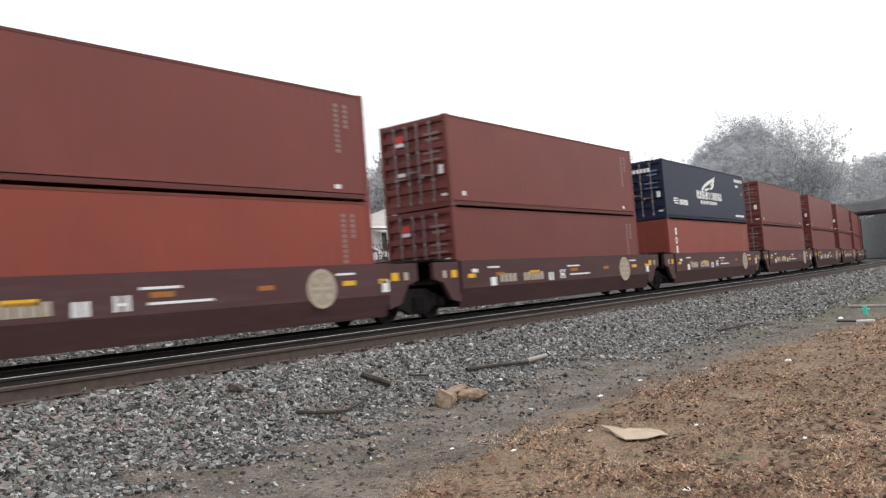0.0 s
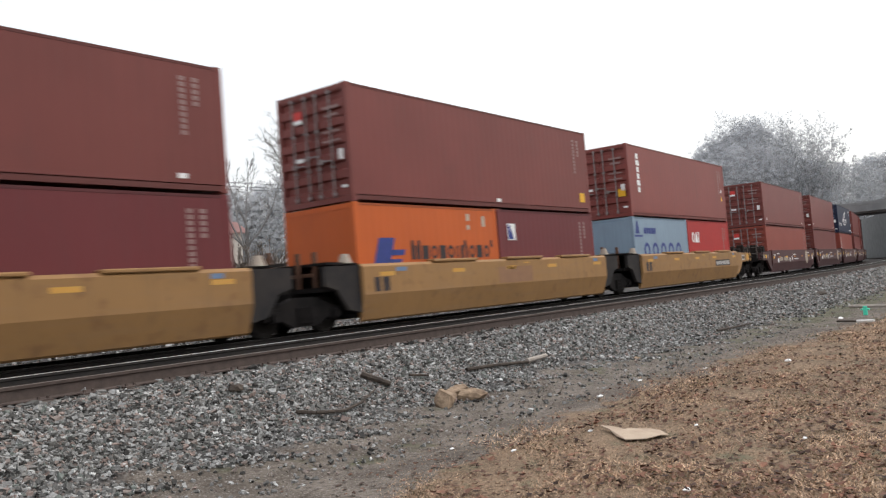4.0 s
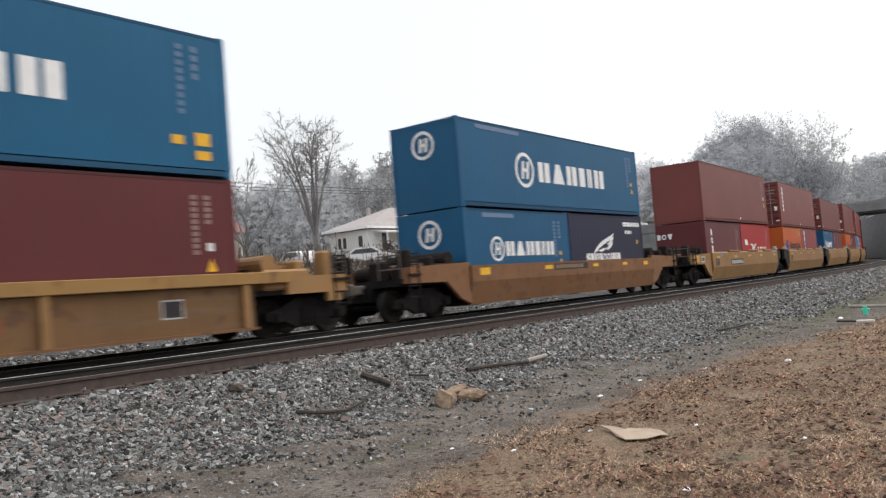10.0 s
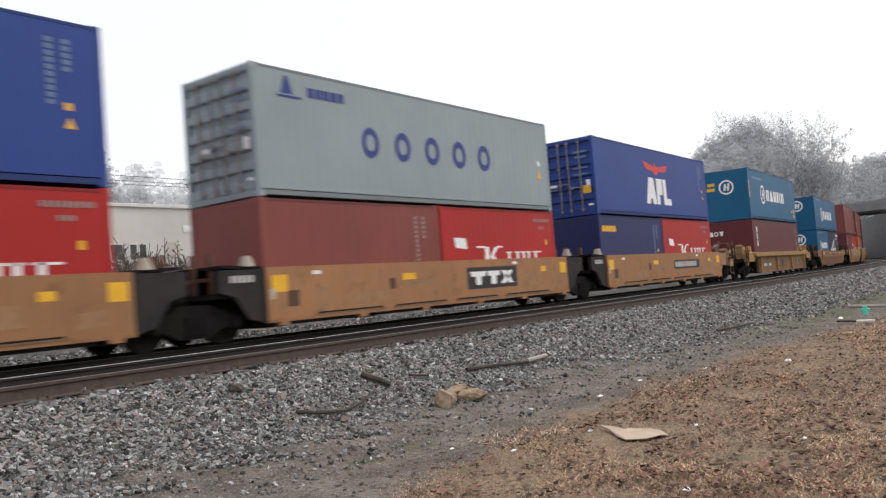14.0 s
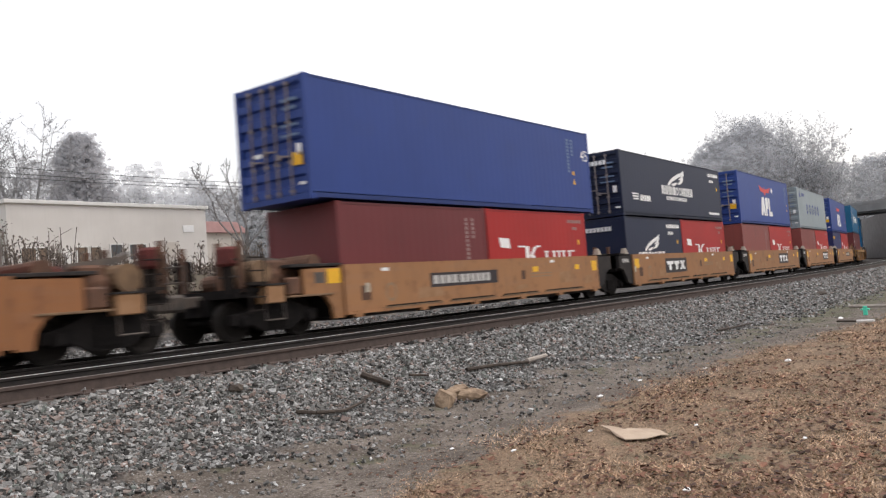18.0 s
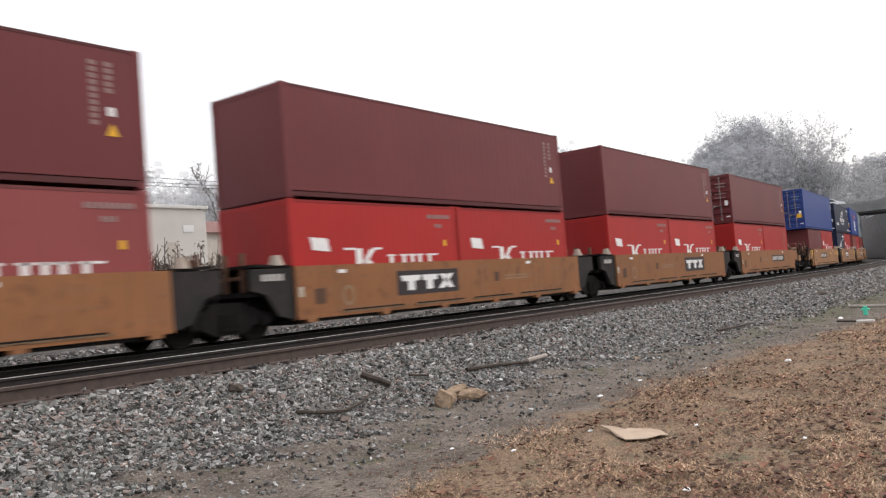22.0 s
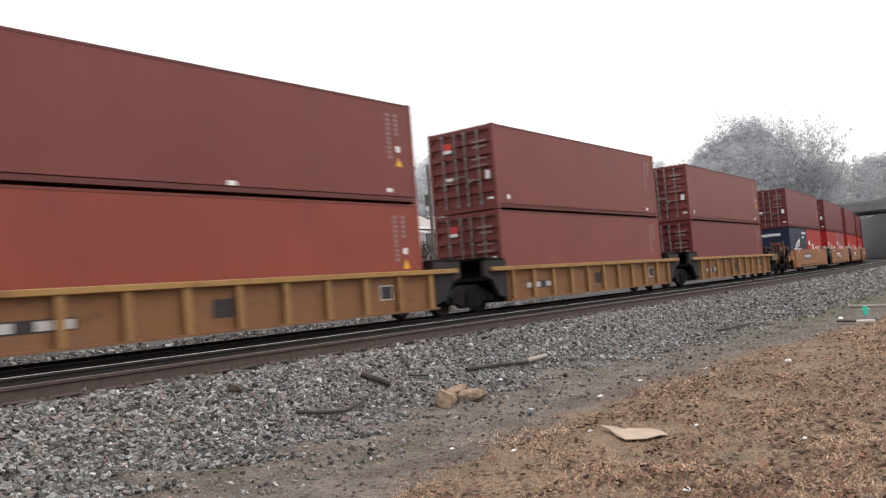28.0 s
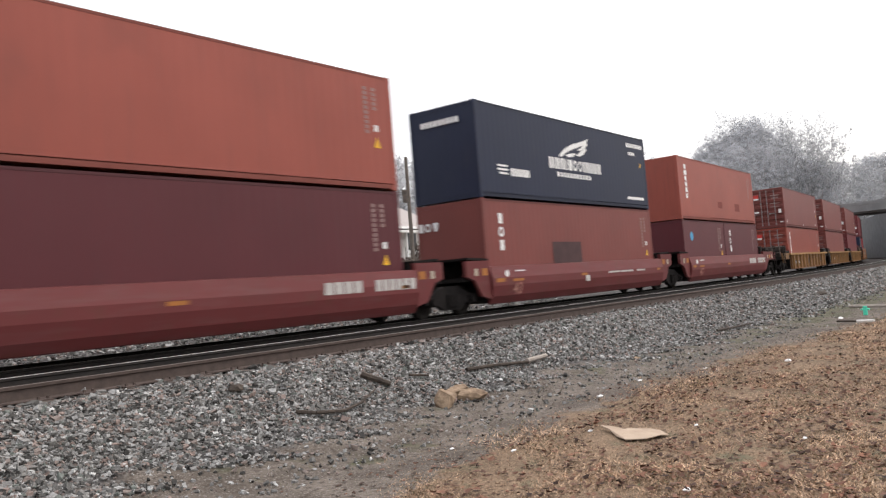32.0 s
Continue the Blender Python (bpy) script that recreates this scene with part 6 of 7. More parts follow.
stick("small_stick", "thin dark stick on ballast", [on_g(8.69, 7.53, 0.04), on_g(8.99, 7.43, 0.04)], 0.02, 0.014, DEAD_WOOD)
stick("thin_branch", "thin dark branch at the ballast's foot", [on_g(18.78, 6.76, 0.04), on_g(19.66, 6.66, 0.05), on_g(20.84, 6.63, 0.05)], 0.03, 0.02, DEAD_WOOD)
stick("lying_pipe", "dark pipe lying on dry grass", [on_g(22.21, 4.94, 0.05), on_g(21.95, 4.46, 0.05)], 0.025, 0.025, DEAD_WOOD)
stick("lying_board", "white board lying on dry grass", [on_g(21.95, 4.44, 0.05), on_g(21.89, 4.04, 0.05)], 0.03, 0.03, WHITE)
stick("lying_timber", "weathered timber lying on the grass", [on_g(28.2, 5.88, 0.05), on_g(27.94, 4.6, 0.05)], 0.05, 0.05, PALE_WOOD)


def build_cardboard():
    bm = bmesh.new()
    pts = [(0.26, 0.46), (0.05, 0.24), (-0.16, 0.06), (-0.33, -0.12), (-0.25, -0.30), (-0.08, -0.38), (0.02, -0.42), (0.16, -0.28), (0.31, -0.10), (0.30, 0.05), (0.18, 0.09), (0.10, 0.10), (0.16, 0.26)]
    top = [bm.verts.new((x, y, 0.02 + 0.035 * noise.noise((x * 4, y * 4, 0)) + 0.04 * max(y - 0.1, 0))) for x, y in pts]
    low = [bm.verts.new((v.co.x, v.co.y, v.co.z - 0.008)) for v in top]
    bm.faces.new(top)
    bm.faces.new(low[::-1])
    for i in range(len(pts)):
        j = (i + 1) % len(pts)
        bm.faces.new((top[i], low[i], low[j], top[j]))
    ob = new("cardboard", to_mesh(bm, CARDBOARD, "cardboard"))
    ob.matrix_world = pose(7.74, 3.80, gz(7.7, 3.7) + 0.02)
    tagged(ob, "torn flat piece of damp cardboard on dry grass", "litter")


build_cardboard()
for i, (x, y, w) in enumerate(((11.74, 5.5, 0.05), (14.22, 3.98, 0.09), (5.88, 2.46, 0.045), (6.78, 4.59, 0.035), (7.88, 4.32, 0.04), (13.35, 5.07, 0.05), (10.19, 5.39, 0.06), (6.67, 5.28, 0.03), (24.0, 5.24, 0.12), (8.39, 3.34, 0.035), (7.94, 2.14, 0.035))):
    lump("litter_scrap", "crumpled scrap of white litter on the ground", "litter", (x, y, gz(x, y) + 0.012), (w, w * 0.6, w * 0.35), WHITE, 40 + i)
lump("litter_scrap", "small crumpled orange scrap on dirt", "litter", (13.85, 6.5, gz(14, 6.5) + 0.02), (0.10, 0.07, 0.04), TAN_ROCK, 60)

marker = thing("survey_marker", "mint-green utility marker standing in the grass", "marker", at=pose(25.2, 4.85, -0.75))
bm = bmesh.new()
box(bm, -0.05, 0.05, -0.05, 0.05, 0, 0.26, 0.01)
part("post", bm, MARKER, marker)
bm = bmesh.new()
box(bm, -0.04, 0.04, -0.11, 0.11, 0.14, 0.19, 0.01)
part("crossbar", bm, MARKER, marker)


PALE_LOT = mat("pale_gravel_lot", (0.52, 0.51, 0.50), (0.40, 0.39, 0.38), 0.8, 0.95, bump=0.3, bscale=20)
# mist over the distant trees is put into these pale colours and their alpha
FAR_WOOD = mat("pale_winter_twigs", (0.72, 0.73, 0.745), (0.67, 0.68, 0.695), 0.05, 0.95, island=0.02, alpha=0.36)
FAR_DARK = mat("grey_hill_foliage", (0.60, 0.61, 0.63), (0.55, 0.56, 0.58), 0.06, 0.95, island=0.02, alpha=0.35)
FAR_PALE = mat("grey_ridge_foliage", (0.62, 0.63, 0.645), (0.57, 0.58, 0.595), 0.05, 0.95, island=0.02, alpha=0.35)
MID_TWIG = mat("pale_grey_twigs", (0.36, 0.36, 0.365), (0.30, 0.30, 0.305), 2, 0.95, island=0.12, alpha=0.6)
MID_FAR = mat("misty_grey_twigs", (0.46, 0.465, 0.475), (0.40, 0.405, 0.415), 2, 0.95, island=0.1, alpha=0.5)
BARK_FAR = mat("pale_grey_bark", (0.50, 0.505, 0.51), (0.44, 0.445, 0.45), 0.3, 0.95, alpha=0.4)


# ---- trees ----
def limb_mesh(name, segs, material, least=0.0):
    verts, faces = [], []
    for p, q, ra, rb in segs:
        n = 7 if ra > 0.12 else (4 if ra > 0.03 else 3)
        d = (q - p).normalized()
        u = d.orthogonal().normalized()
        w = d.cross(u)
        o = len(verts)
        for c, rr in ((p, max(ra, least)), (q, max(rb, least))):
            for i in range(n):
                a = 6.2832 * i / n
                verts.append(c + (u * math.cos(a) + w * math.sin(a)) * rr)
        faces += [(o + i, o + (i + 1) % n, o + n + (i + 1) % n, o + n + i) for i in range(n)]
    return raw_mesh(name, verts, faces, material)


def leaf_cloud(name, centres, per, radius, size, material, seed, squash=1.0, upright=False):
    r = np.random.default_rng(seed)
    c = np.repeat(np.array([tuple(t) for t in centres]), per, axis=0)
    n = len(c)
    p = c + r.normal(0, radius, (n, 3)) * np.array([1, 1, squash])
    h = size * r.uniform(0.5, 1.3, n)
    tpl = np.array([(-1, -0.5, 0), (1, -0.35, 0), (0.7, 0.6, 0.1), (-0.6, 0.5, -0.1)])
    turn = rot_np(r, n)
    if upright:
        a, b = r.uniform(0, 2 * np.pi, n), r.normal(0, 0.12, n)
        o = np.zeros(n)
        turn = np.stack([np.cos(a), -np.sin(a) * np.sin(b), np.sin(a) * np.cos(b), np.sin(a), np.cos(a) * np.sin(b), -np.cos(a) * np.cos(b), o, np.cos(b), np.sin(b)], 1).reshape(n, 3, 3)
    q = np.einsum("nij,nkj->nki", turn, tpl[None] * h[:, None, None]) + p[:, None, :]
    return bulk_mesh(name, q, 4, [(0, 1, 2, 3)], n, material)


def vase_tree(at, height, seed, label, limbs, lean, trunk_r, split, twigs, leaf=0, leaf_size=0.05, crook=0.06, leaf_mat=None, bark=None, least=0.011, start=0.45, up=0.03):
    """A trunk that forks low into long rising limbs, with side branches and twigs in the upper part."""
    r = random.Random(seed)
    segs, tips = [], []

    def line(p, d, length, ra, rb, n, up, wob):
        pts = [p]
        for i in range(n):
            d = (d + Vector((r.gauss(0, wob), r.gauss(0, wob), up + r.gauss(0, wob * 0.5)))).normalized()
            q = p + d * (length / n)
            a, b = ra + (rb - ra) * i / n, ra + (rb - ra) * (i + 1) / n
            segs.append((p, q, a, b))
            p = q
            pts.append((p, d, b))
        return pts[1:]

    base = line(Vector((0, 0, -0.2)), Vector((0, 0, 1)), height * split + 0.2, trunk_r, trunk_r * 0.8, 3, 0.0, 0.03)
    root = base[-1][0]
    for i in range(limbs):
        a = 6.283 * (i + r.uniform(-0.25, 0.25)) / limbs
        t = lean * (0.25 if i == 0 else r.uniform(0.75, 1.12))
        d = Vector((math.sin(t) * math.cos(a), math.sin(t) * math.sin(a), math.cos(t)))
        ln = height * (1 - split) * r.uniform(0.86, 1.03)
        nodes = line(root - Vector((0, 0, r.uniform(0, 0.12) * height * split)), d, ln, trunk_r * 0.42, 0.018, 9, up, crook)
        for k, (p, dd, rad) in enumerate(nodes):
            f = (k + 1) / len(nodes)
            if f < start:
                continue
            for m in range(twigs if f < 0.99 else twigs + 1):
                sd = (dd * 0.6 + Vector((r.gauss(0, 1), r.gauss(0, 1), r.gauss(0.15, 0.4))).normalized() * 0.95).normalized()
                sub_l = height * r.uniform(0.10, 0.23) * (1.15 - 0.55 * f)
                tw = line(p, sd, sub_l, max(rad * 0.5, 0.016), 0.009, 4, 0.06, 0.16)
                for q, qd, qr in tw:
                    for g in range(2):
                        e = line(q, (qd + Vector((r.gauss(0, 0.7), r.gauss(0, 0.7), r.gauss(0.1, 0.5)))).normalized(), sub_l * r.uniform(0.25, 0.5), 0.008, 0.005, 2, 0.05, 0.2)
                        tips.append(e[-1][0])
    t = thing("tree", label, "tree", at=pose(*at))
    part("trunk", limb_mesh("trunk", [q for q in segs if q[2] > 0.05], bark or BARK, least), None, t, "grey trunk and rising limbs")
    part("crown", limb_mesh("crown", [q for q in segs if q[2] <= 0.05], bark or BARK, least), None, t, "bare branches and twigs")
    if leaf:
        part("foliage", leaf_cloud("foliage", tips, leaf, 0.10, leaf_size, leaf_mat or TWIG, seed), None, t, "few small dry leaves")
    return t


vase_tree((38.3, 40.4, 2.9), 9.9, 12, "tall bare tree with forked rising limbs", 8, 0.30, 0.28, 0.24, 4, 3, 0.04, crook=0.035, start=0.55, up=-0.02, least=0.01)
vase_tree((32.2, 40.3, 2.9), 7.0, 8, "small gnarled bare tree", 6, 0.62, 0.17, 0.2, 2, crook=0.13, start=0.4, least=0.013)
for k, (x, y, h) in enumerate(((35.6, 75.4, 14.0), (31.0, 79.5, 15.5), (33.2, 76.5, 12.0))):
    vase_tree((x, y, 4.3), h, 20 + k, "bare tree behind the building, haze tinted into its grey", 7, 0.5, 0.42, 0.22, 2, 1, 0.10, leaf_mat=MID_TWIG, bark=MID_TWIG, least=0.02, start=0.35)


def evergreen(at, height, width, seed, label):
    t = thing("evergreen_tree", label, "tree", at=pose(*at))
    bm = bmesh.new()
    rod(bm, (0, 0, -0.3), (0, 0, height * 0.5), 0.2, 0.05, 8)
    part("trunk", bm, BARK, t)
    r = random.Random(seed)
    cs = []
    for i in range(260):
        f = r.random() ** 0.8
        a = r.uniform(0, 6.283)
        rad = width * (1 - f ** 2.6) ** 0.62 * r.random() ** 0.4 * (0.8 + 0.25 * math.sin(3 * a + 7 * f))
        cs.append((rad * math.cos(a), rad * math.sin(a), height * (0.12 + 0.86 * f)))
    part("crown", leaf_cloud("crown", cs, 90, 0.55, 0.22, EVERGREEN, seed, 0.7, upright=True), None, t, "needles, grey with haze mixed in")


evergreen((41.2, 76.5, 4.6), 14.0, 3.9, 5, "broad tree behind the building, mist mixed into its grey")
vase_tree((70.5, 64.0, 4.2), 12.4, 44, "broad tree beyond the house with haze in its colour", 8, 0.5, 0.28, 0.2, 3, 3, 0.14, leaf_mat=MID_TWIG, bark=BARK_FAR, least=0.03, start=0.25)


def woods(name, label, spots, seed, material, twig, per_tree, leafy):
    """A stand of far trees: spots are (x, y, ground, height, half width)."""
    r = np.random.default_rng(seed)
    cs, limbs = [], []
    rr = random.Random(seed)
    for x, y, g, h, w in spots:
        n = per_tree
        a = r.uniform(0, 2 * np.pi, n)
        f = r.random(n)
        prof = np.sqrt(np.clip(1 - ((f - 0.45) / 0.57) ** 2, 0.02, 1))
        lob = 1 + 0.25 * np.sin(3 * a + x) * np.sin(5 * f * 3 + y)
        rad = w * prof * np.sqrt(r.random(n)) * lob
        cs.append(np.stack([x + rad * np.cos(a), y + rad * np.sin(a), g + h * (0.05 + 0.95 * f)], 1))
        for i in range(6):
            aa, ff = rr.uniform(0, 6.283), rr.uniform(0.55, 1.03)
            q = Vector((x + w * 0.75 * math.cos(aa), y + w * 0.75 * math.sin(aa), g + h * ff))
            p = Vector((x + w * 0.2 * math.cos(aa), y + w * 0.2 * math.sin(aa), g + h * ff * 0.62))
            limbs.append((p, q, 0.05, 0.02))
        limbs.append((Vector((x, y, g - 0.5)), Vector((x, y, g + h * 0.6)), 0.16, 0.06))
    c = np.concatenate(cs)
    t = thing(name, label, "woods", kind="stuff")
    part("foliage", leaf_cloud("foliage", c[::3], 2, 0.9, twig * 2.1, material, seed, upright=True), None, t)
    part("twigs", leaf_cloud("twigs", c, leafy, 0.7, twig, material, seed + 1, upright=True), None, t)
    part("limbs", limb_mesh("limbs", limbs, BARK_FAR), None, t)




def stand(n, x0, x1, y0, y1, h0, h1, seed, w=0.24):
    """Spots along a line from (x0, y0) to (x1, y1)."""
    r = random.Random(seed)
    out = []
    for i in range(n):
        f = (i + r.uniform(-0.35, 0.35)) / max(n - 1, 1)
        x, y = x0 + (x1 - x0) * f + r.gauss(0, 2.5), y0 + (y1 - y0) * f + r.gauss(0, 2.5)
        h = h0 + (h1 - h0) * f + r.uniform(-1.5, 1.5)
        out.append((x, y, 0.0, h, h * w * r.uniform(0.85, 1.2)))
    return out


def grounded(spots):
    """Sets each spot on the ground sheet; heights are given as tops."""
    res = []
    for x, y, g, h, w in spots:
        best = min(((along(s, 0) - Vector((x, y, 0))).length, s) for s in range(0, 420, 4))
        sx, sy, a = track_at(best[1])
        v = -(x - sx) * math.sin(a) + (y - sy) * math.cos(a)
        gr = ground_z(best[1], v) - 0.5
        res.append((x, y, gr, h - gr, w))
    return res


woods("far_woods", "winter woods beyond the houses, mist painted into their grey", grounded(
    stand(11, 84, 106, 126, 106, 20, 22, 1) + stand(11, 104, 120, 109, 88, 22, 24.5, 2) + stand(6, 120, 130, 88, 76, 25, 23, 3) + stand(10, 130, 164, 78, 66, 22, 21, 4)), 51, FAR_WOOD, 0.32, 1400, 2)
woods("distant_woods", "winter woods beyond the building, paled to stand for mist", grounded(
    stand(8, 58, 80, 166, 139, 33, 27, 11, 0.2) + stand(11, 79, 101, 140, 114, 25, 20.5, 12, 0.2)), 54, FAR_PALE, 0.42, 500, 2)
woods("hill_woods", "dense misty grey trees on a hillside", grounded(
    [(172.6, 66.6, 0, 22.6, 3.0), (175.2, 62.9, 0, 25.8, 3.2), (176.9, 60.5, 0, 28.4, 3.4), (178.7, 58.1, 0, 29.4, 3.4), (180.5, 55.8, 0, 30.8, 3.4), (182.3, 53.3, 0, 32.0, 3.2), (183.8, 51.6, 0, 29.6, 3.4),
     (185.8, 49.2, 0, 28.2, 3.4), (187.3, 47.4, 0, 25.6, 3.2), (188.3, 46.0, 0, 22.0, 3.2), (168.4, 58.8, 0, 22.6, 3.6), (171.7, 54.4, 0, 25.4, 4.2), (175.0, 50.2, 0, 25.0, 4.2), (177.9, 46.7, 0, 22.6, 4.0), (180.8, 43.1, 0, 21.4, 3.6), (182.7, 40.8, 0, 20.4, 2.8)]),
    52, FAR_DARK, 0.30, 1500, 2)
woods("ridge_woods", "far ridge woods, mist painted into their grey", grounded(stand(14, 300, 322, 74, 48, 30.5, 34.5, 7, 0.16) + stand(8, 262, 300, 92, 74, 27, 28.5, 8, 0.2) + stand(8, 322, 338, 48, 20, 34.5, 34, 9, 0.16)), 53, FAR_PALE, 0.42, 700, 2)
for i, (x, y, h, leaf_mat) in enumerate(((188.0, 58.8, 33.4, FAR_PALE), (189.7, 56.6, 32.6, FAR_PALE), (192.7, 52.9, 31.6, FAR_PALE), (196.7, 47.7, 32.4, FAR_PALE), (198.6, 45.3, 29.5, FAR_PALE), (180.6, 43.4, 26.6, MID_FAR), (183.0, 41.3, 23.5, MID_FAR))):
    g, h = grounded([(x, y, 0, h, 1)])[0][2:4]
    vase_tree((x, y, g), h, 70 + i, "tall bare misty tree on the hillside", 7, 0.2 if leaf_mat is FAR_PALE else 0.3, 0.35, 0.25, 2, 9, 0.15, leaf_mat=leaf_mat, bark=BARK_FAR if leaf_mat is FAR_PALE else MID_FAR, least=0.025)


# ---- dead weeds before the building ----
def build_weeds():
    r = random.Random(8)
    segs = []
    for i in range(1250):
        x = r.uniform(14, 42)
        v = r.uniform(15.5, 24)
        y = Y0 + v
        if x > 33 and r.random() < 0.8:
            continue
        if math.sin(x * 1.3) + math.sin(x * 0.61 + y * 0.9) + r.gauss(0, 0.45) < 0.15:
            continue
        z = float(np.interp(v, PROF_V, PROF_Z)) - 0.05
        h = r.uniform(0.6, 1.6) if r.random() < 0.93 else r.uniform(1.8, 2.2)
        if x < 27:
            h *= 0.68 if x > 21 else 1.05
            if x > 21 and r.random() < 0.4:
                continue
        p = Vector((x, y, z))
        d = Vector((r.gauss(0, 0.1), r.gauss(0, 0.1), 1)).normalized()
        top = p + d * h
        segs.append((p, top, 0.022, 0.014))
        for k in range(r.randint(2, 6)):
            f = r.uniform(0.35, 1.0)
            q = p + d * (h * f)
            e = q + Vector((r.gauss(0, 0.13), r.gauss(0, 0.13), r.uniform(0.08, 0.3)))
            segs.append((q, e, 0.014, 0.024 if r.random() < 0.5 else 0.008))
            if r.random() < 0.12:
                segs.append((e, e + Vector((r.gauss(0, 0.03), r.gauss(0, 0.03), 0.10)), 0.05, 0.03))
    heads = [q for p, q, ra, rb in segs if ra > 0.02 and math.sin(q.x * 2.1) + math.sin(q.x * 0.9 + 1) > 0.5]
    tagged(new("weed_heads", leaf_cloud("weed_heads", heads, 7, 0.11, 0.05, REED, 19)), "ragged dry seed heads on dead weeds", "weeds", kind="stuff")
    tagged(new("dead_weeds", limb_mesh("dead_weeds", segs, REED)), "tall dead brown weeds on the bank beyond the track", "weeds", kind="stuff")
    tufts = []
    for i in range(1400):
        x, v = r.uniform(12, 60), r.uniform(9, 26)
        tufts.append((x, Y0 + v, float(np.interp(v, PROF_V, PROF_Z)) + 0.15))
    tagged(new("bank_scrub", leaf_cloud("bank_scrub", tufts, 12, 0.22, 0.10, REED, 9, 0.7)), "low dead brown scrub on the bank", "scrub", kind="stuff")


build_weeds()

bm = bmesh.new()
box(bm, 32.5, 52, 41.0, 52, 2.4, 3.02, 0.03)
tagged(new("parking_lot", to_mesh(bm, PALE_LOT, "parking_lot")), "pale worn gravel parking lot before the house", "parking lot", kind="structure")


# ---- buildings ----
def window(parent, x0, x1, y, z0, z1, glass=GLASS, frame_mat=WHITE_WALL, axis="x"):
    """A framed pane on a wall that faces the track (axis x) or the rear (axis y)."""
    bm = bmesh.new()
    f = 0.07

    def put(a0, a1, d0, d1, c0, c1):
        if axis == "x":
            box(bm, a0, a1, d0, d1, c0, c1)
        else:
            box(bm, d0, d1, a0, a1, c0, c1)
    for a0, a1, c0, c1 in ((x0 - f, x0, z0 - f, z1 + f), (x1, x1 + f, z0 - f, z1 + f), (x0, x1, z0 - f, z0), (x0, x1, z1, z1 + f)):
        put(a0, a1, y - 0.06, y + 0.02, c0, c1)
    w = part("window", bm, frame_mat, parent)
    bm = bmesh.new()
    put(x0, x1, y - 0.02, y + 0.0, z0, z1)
    part("pane", bm, glass, w, "dark glass pane")
    return w


BROWN_BLIND = mat("brown_shutter", (0.20, 0.14, 0.10), (0.15, 0.11, 0.08), 3, 0.7)


def cream_building():
    b = thing("cream_building", "cream metal-sided single-storey building with white roof edge", "building")
    x0, x1, y0, y1, z0, z1 = 20.45, 33.4, 46.0, 57.0, 2.6, 7.5
    for bx in ((x0, x1, y0, y0 + 0.2), (x0, x1, y1 - 0.2, y1), (x0, x0 + 0.2, y0 + 0.2, y1 - 0.2), (x1 - 0.2, x1, y0 + 0.2, y1 - 0.2)):
        bm = bmesh.new()
        box(bm, *bx, z0, z1)
        part("wall", bm, CREAM_WALL, b)
    bm = bmesh.new()
    box(bm, x0 - 0.15, x1 + 0.15, y0 - 0.15, y1 + 0.15, z1, z1 + 0.22, 0.02)
    part("roof", bm, WHITE_WALL, b, "flat white-edged roof")
    for a0, a1, c0, c1 in ((21.15, 21.95, 4.02, 4.98), (22.1, 22.6, 4.02, 4.98), (24.35, 24.98, 4.05, 5.0), (25.15, 25.8, 4.05, 5.0), (26.45, 27.2, 4.2, 5.15), (27.7, 28.15, 4.25, 5.15), (28.35, 28.8, 4.25, 5.15)):
        window(b, a0, a1, y0 - 0.003, c0, c1, BROWN_BLIND if a0 < 26 else GLASS)
    bm = bmesh.new()
    box(bm, 23.3, 24.0, y0 - 0.05, y0 - 0.003, 3.0, 4.95, 0.01)
    part("door", bm, WHITE_WALL, b, "white door")
    bm = bmesh.new()
    box(bm, 30.3, 31.2, y0 - 0.04, y0 - 0.003, 3.9, 5.3, 0.01)
    part("panel", bm, TAN_WALL, b, "pale green wall panel")
    bm = bmesh.new()
    box(bm, 31.58, 32.4, y0 - 0.05, y0 - 0.003, 5.95, 6.4, 0.01)
    part("sign_board", bm, WHITE, b, "white sign board")


cream_building()


def red_roof_shed():
    b = thing("red_roofed_shed", "low pale building with a faded red roof", "building")
    bm = bmesh.new()
    box(bm, 38.6, 44.2, 56, 62, 3.0, 7.0)
    part("wall", bm, TAN_WALL, b)
    bm = bmesh.new()
    prism(bm, [(38.2, 7.0), (44.6, 7.0), (44.6, 7.15), (43.4, 7.9), (38.2, 7.9)], 55.6, 62.4)
    part("roof", bm, PINK_ROOF, b, "faded red metal roof")


red_roof_shed()


